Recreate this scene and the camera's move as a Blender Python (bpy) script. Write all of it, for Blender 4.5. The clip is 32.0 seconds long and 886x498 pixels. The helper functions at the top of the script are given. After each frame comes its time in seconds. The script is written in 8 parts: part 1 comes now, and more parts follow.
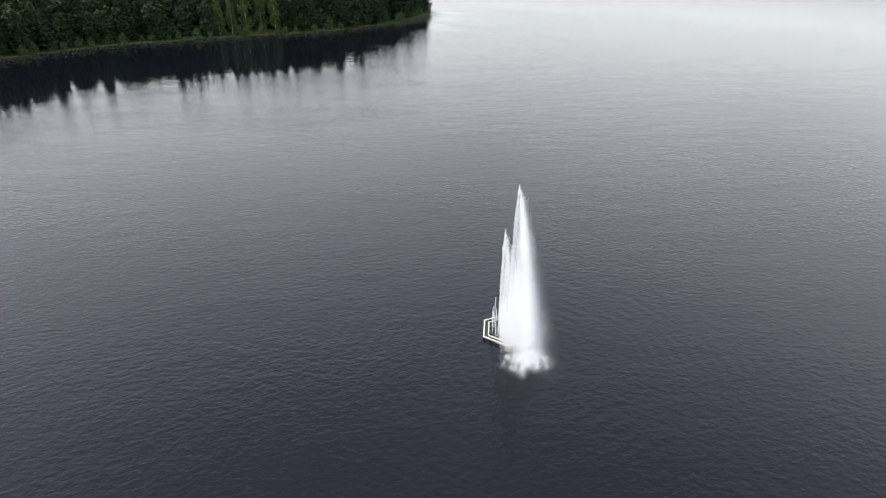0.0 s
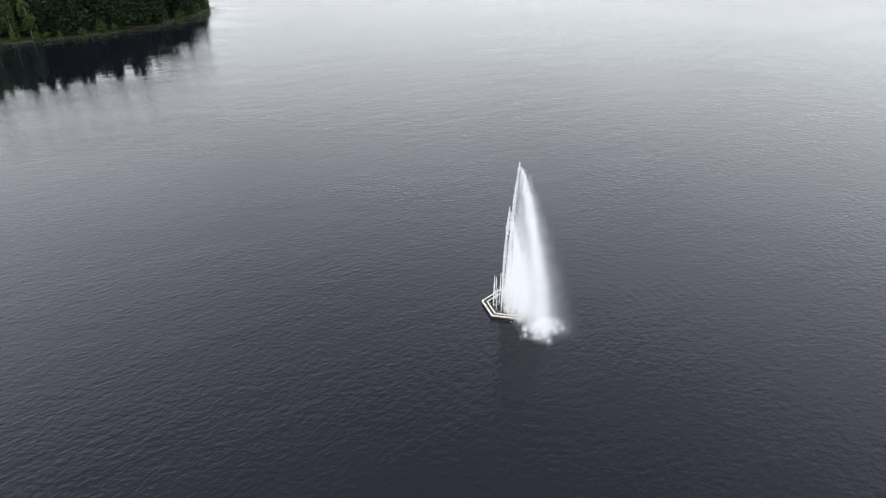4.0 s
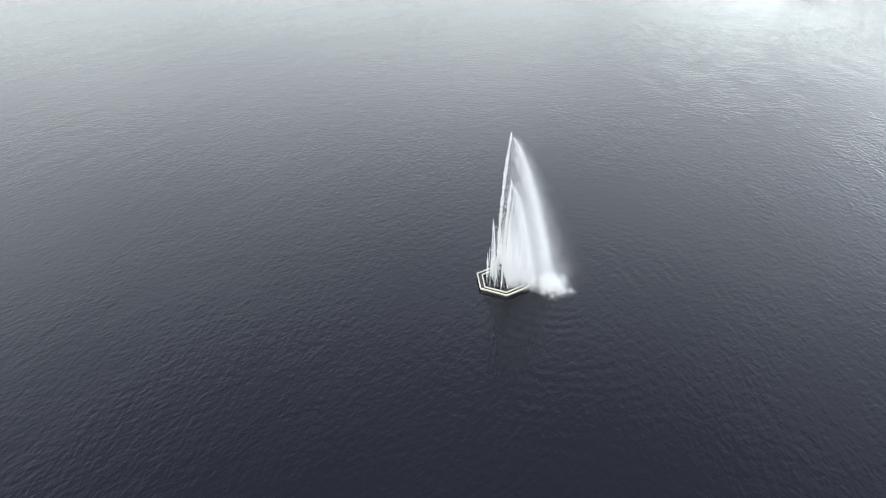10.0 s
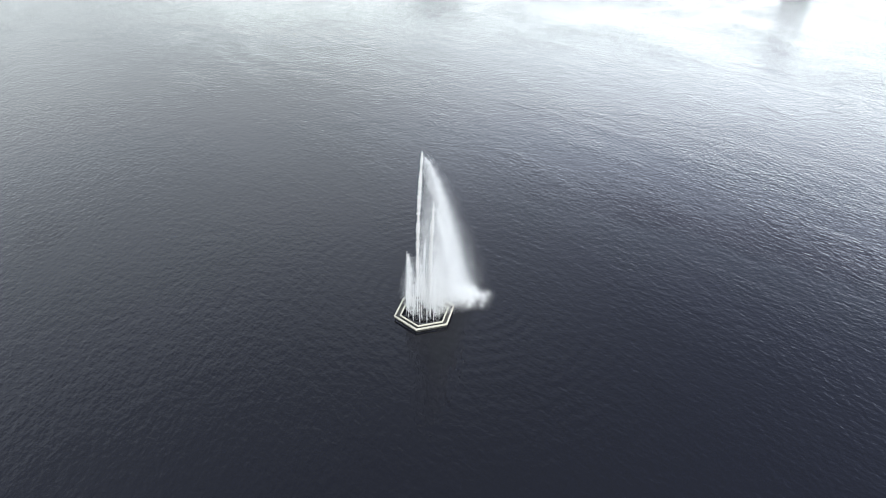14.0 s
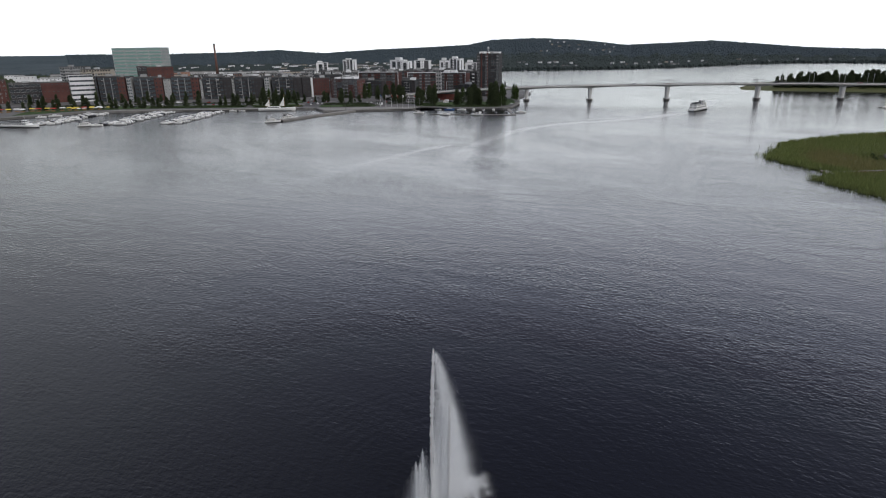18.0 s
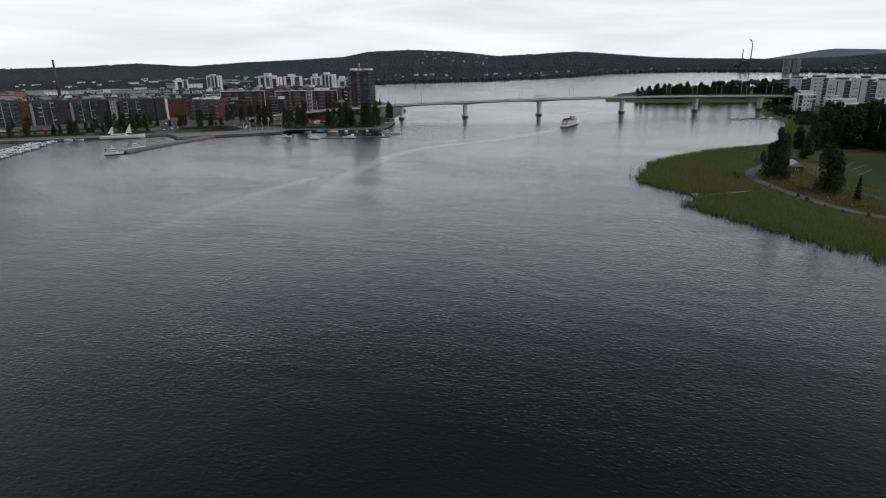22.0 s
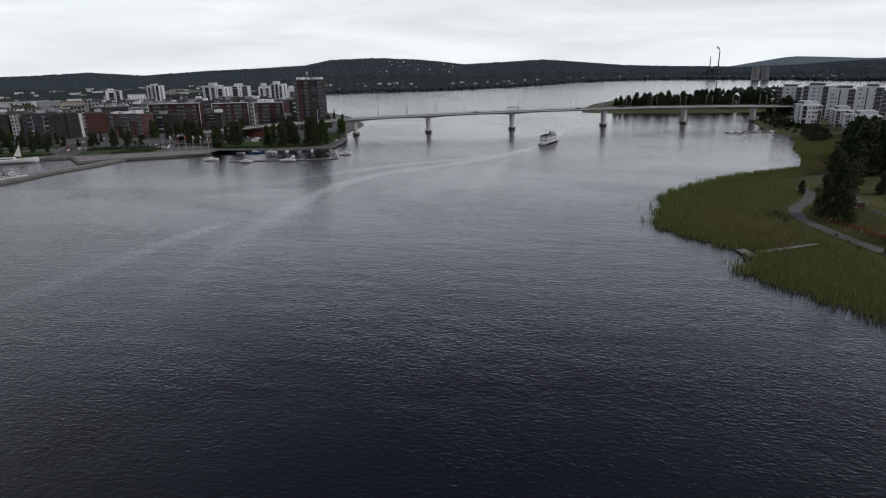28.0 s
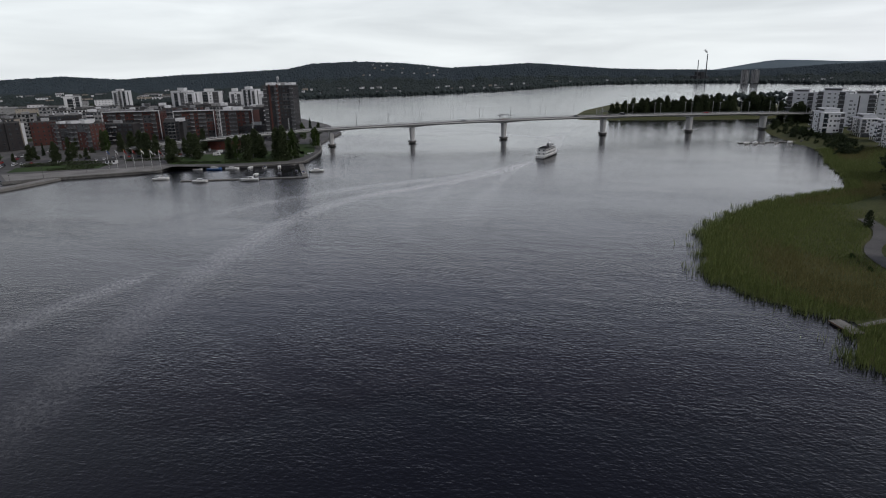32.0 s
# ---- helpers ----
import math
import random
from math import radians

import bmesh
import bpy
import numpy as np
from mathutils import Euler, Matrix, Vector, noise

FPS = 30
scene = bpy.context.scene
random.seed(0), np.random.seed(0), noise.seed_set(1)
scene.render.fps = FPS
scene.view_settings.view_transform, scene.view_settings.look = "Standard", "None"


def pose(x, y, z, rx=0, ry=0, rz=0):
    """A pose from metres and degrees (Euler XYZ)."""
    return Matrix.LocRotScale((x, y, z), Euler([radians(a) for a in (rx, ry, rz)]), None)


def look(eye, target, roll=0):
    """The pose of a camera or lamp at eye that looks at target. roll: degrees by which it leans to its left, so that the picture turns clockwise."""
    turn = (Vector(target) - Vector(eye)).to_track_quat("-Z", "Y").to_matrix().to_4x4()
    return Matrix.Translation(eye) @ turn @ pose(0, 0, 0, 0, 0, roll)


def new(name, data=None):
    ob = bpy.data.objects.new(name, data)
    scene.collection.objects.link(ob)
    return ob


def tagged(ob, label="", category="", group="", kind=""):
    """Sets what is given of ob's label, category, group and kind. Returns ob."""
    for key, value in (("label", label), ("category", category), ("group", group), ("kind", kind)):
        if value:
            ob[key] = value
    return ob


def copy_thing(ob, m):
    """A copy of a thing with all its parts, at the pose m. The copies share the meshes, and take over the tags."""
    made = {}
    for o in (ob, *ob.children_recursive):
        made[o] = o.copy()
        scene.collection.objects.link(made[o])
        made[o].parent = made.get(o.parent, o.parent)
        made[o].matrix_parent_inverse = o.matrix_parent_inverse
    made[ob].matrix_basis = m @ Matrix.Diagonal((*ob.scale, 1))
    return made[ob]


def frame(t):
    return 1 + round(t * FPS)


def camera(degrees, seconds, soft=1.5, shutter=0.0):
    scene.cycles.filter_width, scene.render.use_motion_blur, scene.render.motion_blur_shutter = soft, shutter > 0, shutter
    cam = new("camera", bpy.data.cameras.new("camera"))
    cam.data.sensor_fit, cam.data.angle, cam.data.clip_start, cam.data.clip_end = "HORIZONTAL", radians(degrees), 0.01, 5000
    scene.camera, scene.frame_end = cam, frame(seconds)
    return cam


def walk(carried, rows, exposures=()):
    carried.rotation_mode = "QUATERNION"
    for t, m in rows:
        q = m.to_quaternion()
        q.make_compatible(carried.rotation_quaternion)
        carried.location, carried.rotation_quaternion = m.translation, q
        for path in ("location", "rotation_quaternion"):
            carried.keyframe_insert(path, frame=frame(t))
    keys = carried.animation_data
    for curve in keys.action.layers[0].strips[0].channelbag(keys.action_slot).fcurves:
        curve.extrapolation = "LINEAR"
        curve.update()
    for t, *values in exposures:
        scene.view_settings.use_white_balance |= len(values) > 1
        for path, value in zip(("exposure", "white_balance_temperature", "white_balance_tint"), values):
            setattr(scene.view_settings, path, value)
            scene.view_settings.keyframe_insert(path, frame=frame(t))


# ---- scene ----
cam = camera(73.33, 32.0, soft=1.1)

PATH = [
    (0, (60.74, 31.84, 47.99), (-84.41, -70.78, -43.67), 0.03),
    (0.5, (62.09, 30.59, 47.91), (-84.83, -69.71, -43.48), 0.23),
    (1, (63.58, 28.86, 47.83), (-87.51, -65.03, -43.58), 0.07),
    (1.5, (65.21, 26.44, 47.74), (-93.04, -54.87, -43.62), 0.05),
    (2, (66.85, 23.35, 47.66), (-99.86, -38.86, -43.65), 0.20),
    (2.5, (68.35, 19.63, 47.59), (-100.32, -36.84, -43.85), 0.06),
    (4.5, (72.54, 2.73, 47.33), (-101.28, -25.23, -47.58), -0.05),
    (5, (72.87, -1.73, 47.23), (-102.40, -12.86, -48.46), -0.01),
    (5.5, (72.76, -6.29, 47.10), (-102.57, 1.46, -48.82), 0.00),
    (6, (72.21, -10.91, 46.96), (-100.75, 14.94, -50.09), -0.00),
    (6.5, (71.24, -15.57, 46.80), (-98.66, 25.79, -50.26), -0.03),
    (7, (69.88, -20.23, 46.64), (-94.95, 35.46, -51.98), -0.09),
    (7.5, (68.13, -24.87, 46.48), (-93.12, 40.40, -52.19), -0.11),
    (8, (66.00, -29.42, 46.33), (-93.10, 40.52, -52.64), -0.25),
    (8.5, (63.49, -33.82, 46.17), (-94.79, 38.04, -52.74), -0.39),
    (9, (60.63, -38.03, 46.04), (-96.50, 36.55, -52.68), -0.69),
    (9.5, (57.47, -42.03, 45.93), (-96.93, 37.93, -52.89), -0.47),
    (10, (53.99, -45.75, 45.84), (-90.64, 49.95, -53.78), -0.44),
    (10.5, (50.16, -49.13, 45.77), (-77.66, 67.72, -54.27), -0.36),
    (11, (46.01, -52.09, 45.71), (-68.57, 77.68, -54.44), -0.45),
    (11.5, (41.54, -54.53, 45.67), (-65.34, 81.48, -54.72), -0.24),
    (12, (36.82, -56.46, 45.64), (-61.86, 85.34, -55.14), -0.16),
    (12.5, (31.88, -57.84, 45.64), (-57.34, 89.66, -55.76), -0.11),
    (13, (26.78, -58.68, 45.67), (-38.61, 100.44, -56.35), 0.29),
    (13.5, (21.57, -58.98, 45.75), (-24.26, 106.62, -56.60), 0.56),
    (14, (16.33, -58.82, 45.90), (-23.38, 108.42, -56.34), 0.33),
    (14.5, (11.22, -58.34, 46.15), (-24.88, 109.42, -56.57), 0.08),
    (16.5, (-7.10, -54.81, 47.87), (-0.05, 117.11, -54.08), -0.59),
    (17, (-9.77, -53.87, 48.52), (8.73, 123.55, -41.92), -0.93),
    (17.5, (-10.99, -52.92, 49.31), (18.83, 132.28, -20.05), -0.81),
    (18, (-11.27, -52.22, 50.15), (32.07, 132.58, -12.86), -0.77),
    (18.5, (-11.06, -51.46, 51.06), (40.46, 131.43, -11.36), -0.68),
    (19, (-10.28, -50.26, 52.06), (53.40, 128.90, -9.95), -0.71),
    (19.5, (-8.88, -48.19, 53.14), (61.77, 128.41, -8.66), -0.83),
    (20, (-6.88, -45.19, 54.21), (66.53, 130.42, -7.19), -0.88),
    (20.5, (-4.55, -41.57, 55.10), (70.93, 133.31, -5.90), -0.96),
    (21, (-1.86, -37.45, 55.73), (74.84, 136.96, -5.07), -1.04),
    (21.5, (1.11, -32.81, 56.13), (78.66, 141.27, -4.54), -1.09),
    (22, (4.28, -27.82, 56.34), (82.58, 145.97, -4.21), -1.20),
    (22.5, (7.56, -22.57, 56.38), (86.89, 150.83, -3.92), -1.18),
    (23, (10.87, -17.12, 56.33), (91.03, 155.94, -3.88), -1.19),
    (23.5, (14.09, -11.46, 56.20), (95.18, 161.24, -3.80), -1.22),
    (24, (17.24, -5.68, 56.02), (99.28, 166.61, -3.85), -1.21),
    (24.5, (20.35, 0.14, 55.78), (103.26, 172.11, -3.83), -1.24),
    (25, (23.49, 5.99, 55.54), (107.27, 177.61, -3.86), -1.25),
    (25.5, (26.70, 11.77, 55.34), (111.16, 183.12, -3.87), -1.29),
    (27.5, (39.62, 34.85, 55.09), (126.76, 205.13, -3.33), -1.35),
    (28, (42.78, 40.74, 55.23), (130.54, 210.75, -3.04), -1.32),
    (28.5, (45.91, 46.56, 55.43), (134.31, 216.25, -2.79), -1.31),
    (29, (48.98, 52.25, 55.61), (137.98, 221.68, -2.48), -1.28),
    (29.5, (51.97, 57.97, 55.73), (141.48, 227.18, -2.20), -1.31),
    (30, (54.90, 63.71, 55.79), (144.86, 232.72, -2.04), -1.40),
    (30.5, (57.80, 69.46, 55.80), (148.26, 238.21, -1.98), -1.42),
    (31, (60.74, 75.34, 55.81), (151.81, 243.82, -1.81), -1.35),
    (31.5, (63.75, 81.17, 55.84), (155.31, 249.42, -1.69), -1.35),
    (32, (66.79, 86.95, 55.86), (158.90, 254.96, -1.51), -1.36),
]
EXPOSURES = [(0.0, 1.14, 6700, 9), (5.0, 1.05, 6550, 10), (9.0, 1.0, 6450, 6), (13.0, 0.96, 6450, 6), (14.5, 0.92, 6450, 6), (16.6, 0.72, 6500, 9), (17.2, 0.28, 6500, 10), (17.8, -0.3, 6500, 11), (18.3, -0.58, 6500, 11), (19.0, -0.86, 6500, 11), (25.0, -0.9, 6500, 12), (32.0, -1.0, 6500, 12)]
walk(cam, [(t, look(eye, target, roll)) for t, eye, target, roll in PATH], EXPOSURES)

# ---- light ----
SUN_AZ, SUN_EL = radians(152), radians(44)   # compass bearing from +y, clockwise

world = bpy.data.worlds.new("overcast_sky")
scene.world = world
world.use_nodes = True
wn, wl = world.node_tree.nodes, world.node_tree.links
wn.clear()
w_out = wn.new("ShaderNodeOutputWorld")
w_bg = wn.new("ShaderNodeBackground")
w_sky = wn.new("ShaderNodeTexSky")
w_sky.sky_type = "NISHITA"
w_sky.sun_disc = False
w_sky.sun_elevation = SUN_EL
w_sky.sun_rotation = SUN_AZ
w_co = wn.new("ShaderNodeTexCoord")
w_map = wn.new("ShaderNodeMapping")
w_map.inputs["Scale"].default_value = (1.0, 1.0, 7.0)
w_n1 = wn.new("ShaderNodeTexNoise")
w_n1.inputs["Scale"].default_value = 2.6
w_n1.inputs["Detail"].default_value = 6.0
w_n1.inputs["Roughness"].default_value = 0.55
w_n1.inputs["Distortion"].default_value = 0.4
w_ramp = wn.new("ShaderNodeValToRGB")
w_ramp.color_ramp.elements[0].position = 0.30
w_ramp.color_ramp.elements[0].color = (6.7, 7.0, 7.2, 1)
w_ramp.color_ramp.elements[1].position = 0.70
w_ramp.color_ramp.elements[1].color = (9.3, 9.65, 9.75, 1)
w_sep = wn.new("ShaderNodeSeparateXYZ")
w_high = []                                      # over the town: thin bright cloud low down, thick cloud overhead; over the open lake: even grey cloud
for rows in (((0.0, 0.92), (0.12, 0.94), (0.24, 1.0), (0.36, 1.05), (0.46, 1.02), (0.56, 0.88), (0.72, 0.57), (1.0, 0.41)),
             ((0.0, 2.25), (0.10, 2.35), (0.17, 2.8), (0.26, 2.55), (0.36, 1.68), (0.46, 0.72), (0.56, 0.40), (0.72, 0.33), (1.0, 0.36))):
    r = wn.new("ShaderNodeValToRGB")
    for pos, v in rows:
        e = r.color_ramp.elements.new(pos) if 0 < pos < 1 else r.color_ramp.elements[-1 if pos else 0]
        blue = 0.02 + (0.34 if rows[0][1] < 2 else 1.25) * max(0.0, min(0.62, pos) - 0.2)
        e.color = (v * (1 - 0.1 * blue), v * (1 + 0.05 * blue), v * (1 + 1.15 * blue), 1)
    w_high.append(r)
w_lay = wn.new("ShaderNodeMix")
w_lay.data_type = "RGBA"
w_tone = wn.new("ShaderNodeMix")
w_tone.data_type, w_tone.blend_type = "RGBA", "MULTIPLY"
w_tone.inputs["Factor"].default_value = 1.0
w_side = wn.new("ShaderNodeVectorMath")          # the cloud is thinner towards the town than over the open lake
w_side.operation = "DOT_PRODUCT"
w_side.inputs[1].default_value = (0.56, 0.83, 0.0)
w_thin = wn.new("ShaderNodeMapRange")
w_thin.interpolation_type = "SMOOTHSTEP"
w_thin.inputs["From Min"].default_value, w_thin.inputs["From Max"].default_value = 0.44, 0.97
w_mix = wn.new("ShaderNodeMix")
w_mix.data_type = "RGBA"
w_mix.inputs["Factor"].default_value = 0.90
w_bg.inputs["Strength"].default_value = 0.1
wl.new(w_co.outputs["Generated"], w_map.inputs["Vector"])
wl.new(w_map.outputs["Vector"], w_n1.inputs["Vector"])
wl.new(w_n1.outputs["Fac"], w_ramp.inputs["Fac"])
wl.new(w_sky.outputs["Color"], w_mix.inputs[6])
wl.new(w_co.outputs["Generated"], w_sep.inputs["Vector"])
for i, r in enumerate(w_high):
    wl.new(w_sep.outputs["Z"], r.inputs["Fac"])
    wl.new(r.outputs["Color"], w_lay.inputs[6 + i])
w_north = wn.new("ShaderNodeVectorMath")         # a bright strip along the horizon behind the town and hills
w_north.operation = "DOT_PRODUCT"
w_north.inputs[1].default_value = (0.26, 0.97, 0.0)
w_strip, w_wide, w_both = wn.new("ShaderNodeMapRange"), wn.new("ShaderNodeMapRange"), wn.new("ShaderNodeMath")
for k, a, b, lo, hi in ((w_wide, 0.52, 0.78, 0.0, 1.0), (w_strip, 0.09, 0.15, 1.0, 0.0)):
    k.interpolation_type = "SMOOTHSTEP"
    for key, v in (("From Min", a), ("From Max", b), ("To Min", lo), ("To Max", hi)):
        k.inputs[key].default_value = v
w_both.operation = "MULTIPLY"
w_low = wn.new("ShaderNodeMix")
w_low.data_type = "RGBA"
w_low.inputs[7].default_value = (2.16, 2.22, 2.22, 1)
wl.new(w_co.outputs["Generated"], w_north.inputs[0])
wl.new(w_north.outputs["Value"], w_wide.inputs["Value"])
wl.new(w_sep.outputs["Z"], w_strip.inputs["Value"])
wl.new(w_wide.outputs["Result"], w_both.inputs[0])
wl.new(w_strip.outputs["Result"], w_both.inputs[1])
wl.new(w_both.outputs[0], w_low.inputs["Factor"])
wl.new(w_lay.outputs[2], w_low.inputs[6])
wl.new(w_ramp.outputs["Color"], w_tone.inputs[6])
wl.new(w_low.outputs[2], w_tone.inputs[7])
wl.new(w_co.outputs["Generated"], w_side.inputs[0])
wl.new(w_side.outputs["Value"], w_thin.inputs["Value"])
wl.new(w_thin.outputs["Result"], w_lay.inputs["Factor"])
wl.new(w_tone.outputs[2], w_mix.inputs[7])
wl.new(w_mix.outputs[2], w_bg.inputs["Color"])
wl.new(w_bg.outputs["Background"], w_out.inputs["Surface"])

sun_data = bpy.data.lights.new("sun", "SUN")
sun_data.energy = 2.2
sun_data.angle = radians(22)
sun_data.color = (1.0, 0.96, 0.90)
sun = new("sun", sun_data)
sun_dir = Vector((math.sin(SUN_AZ) * math.cos(SUN_EL), math.cos(SUN_AZ) * math.cos(SUN_EL), math.sin(SUN_EL)))
sun.matrix_world = look(sun_dir * 900, (0, 0, 0))


# ---- materials ----
SWELL, WAVES, CROSS, CHOP, LEE_WAVES, FAR_WAVES = 0.050, 0.055, 0.034, 0.022, 0.035, 0.85   # wave heights in metres; share of them left far out


def node_mat(name):
    m = bpy.data.materials.new(name)
    m.use_nodes = True
    nt = m.node_tree
    return m, nt.nodes, nt.links, nt.nodes["Principled BSDF"]


def rgb(c):
    return (c[0], c[1], c[2], 1.0)


def surface(name, dark, light, rough=0.8, fine=3.0, coarse=0.12, bump=0.0, metal=0.0, vary=0.0, spec=0.5):
    """A surface with a fine grain and a coarse stain between two base colours; vary: brightness change from piece to piece."""
    m, n, l, p = node_mat(name)
    co = n.new("ShaderNodeTexCoord")
    a = n.new("ShaderNodeTexNoise")
    a.inputs["Scale"].default_value, a.inputs["Detail"].default_value = fine, 5.0
    b = n.new("ShaderNodeTexNoise")
    b.inputs["Scale"].default_value, b.inputs["Detail"].default_value = coarse, 3.0
    l.new(co.outputs["Object"], a.inputs["Vector"])
    l.new(co.outputs["Object"], b.inputs["Vector"])
    add = n.new("ShaderNodeMath")
    add.operation = "MULTIPLY_ADD"
    add.inputs[1].default_value = 0.45
    half = n.new("ShaderNodeMath")
    half.operation = "MULTIPLY"
    half.inputs[1].default_value = 0.55
    l.new(b.outputs["Fac"], half.inputs[0])
    l.new(a.outputs["Fac"], add.inputs[0])
    l.new(half.outputs[0], add.inputs[2])
    ramp = n.new("ShaderNodeValToRGB")
    ramp.color_ramp.elements[0].position, ramp.color_ramp.elements[0].color = 0.36, rgb(dark)
    ramp.color_ramp.elements[1].position, ramp.color_ramp.elements[1].color = 0.64, rgb(light)
    l.new(add.outputs[0], ramp.inputs["Fac"])
    out = ramp.outputs["Color"]
    if vary:
        info = n.new("ShaderNodeObjectInfo")
        rng = n.new("ShaderNodeMapRange")
        rng.inputs["To Min"].default_value, rng.inputs["To Max"].default_value = 1 - vary, 1 + vary
        l.new(info.outputs["Random"], rng.inputs["Value"])
        hsv = n.new("ShaderNodeHueSaturation")
        l.new(rng.outputs["Result"], hsv.inputs["Value"])
        l.new(out, hsv.inputs["Color"])
        out = hsv.outputs["Color"]
    l.new(out, p.inputs["Base Color"])
    p.inputs["Roughness"].default_value = rough
    p.inputs["Metallic"].default_value = metal
    p.inputs["Specular IOR Level"].default_value = spec
    if bump:
        bp = n.new("ShaderNodeBump")
        bp.inputs["Distance"].default_value = bump
        l.new(a.outputs["Fac"], bp.inputs["Height"])
        l.new(bp.outputs["Normal"], p.inputs["Normal"])
    return m


def foliage(name, dark, light, islands=True):
    """Leaves: colour from clump to clump and from tree to tree, a little light passing through."""
    m, n, l, p = node_mat(name)
    geo = n.new("ShaderNodeNewGeometry")
    info = n.new("ShaderNodeObjectInfo")
    mixv = n.new("ShaderNodeMath")
    mixv.operation = "MULTIPLY_ADD"
    mixv.inputs[1].default_value = 0.55
    half = n.new("ShaderNodeMath")
    half.operation = "MULTIPLY"
    half.inputs[1].default_value = 0.45
    l.new(info.outputs["Random"], half.inputs[0])
    l.new(geo.outputs["Random Per Island"], mixv.inputs[0])
    l.new(half.outputs[0], mixv.inputs[2])
    ramp = n.new("ShaderNodeValToRGB")
    ramp.color_ramp.elements[0].color = rgb(dark)
    ramp.color_ramp.elements[1].color = rgb(light)
    l.new(mixv.outputs[0], ramp.inputs["Fac"])
    l.new(ramp.outputs["Color"], p.inputs["Base Color"])
    p.inputs["Roughness"].default_value = 0.7
    p.inputs["Specular IOR Level"].default_value = 0.25
    tr = n.new("ShaderNodeBsdfTranslucent")
    l.new(ramp.outputs["Color"], tr.inputs["Color"])
    mx = n.new("ShaderNodeMixShader")
    mx.inputs["Fac"].default_value = 0.2
    l.new(p.outputs["BSDF"], mx.inputs[1])
    l.new(tr.outputs["BSDF"], mx.inputs[2])
    l.new(mx.outputs["Shader"], n["Material Output"].inputs["Surface"])
    return m


def glass_mat(name, tint, rough=0.05):
    m, n, l, p = node_mat(name)
    info = n.new("ShaderNodeObjectInfo")
    ramp = n.new("ShaderNodeValToRGB")
    ramp.color_ramp.elements[0].color = rgb([c * 0.5 for c in tint])
    ramp.color_ramp.elements[1].color = rgb([min(1, c * 1.7) for c in tint])
    l.new(info.outputs["Random"], ramp.inputs["Fac"])
    l.new(ramp.outputs["Color"], p.inputs["Base Color"])
    p.inputs["Roughness"].default_value = rough
    p.inputs["IOR"].default_value = 1.5
    return m


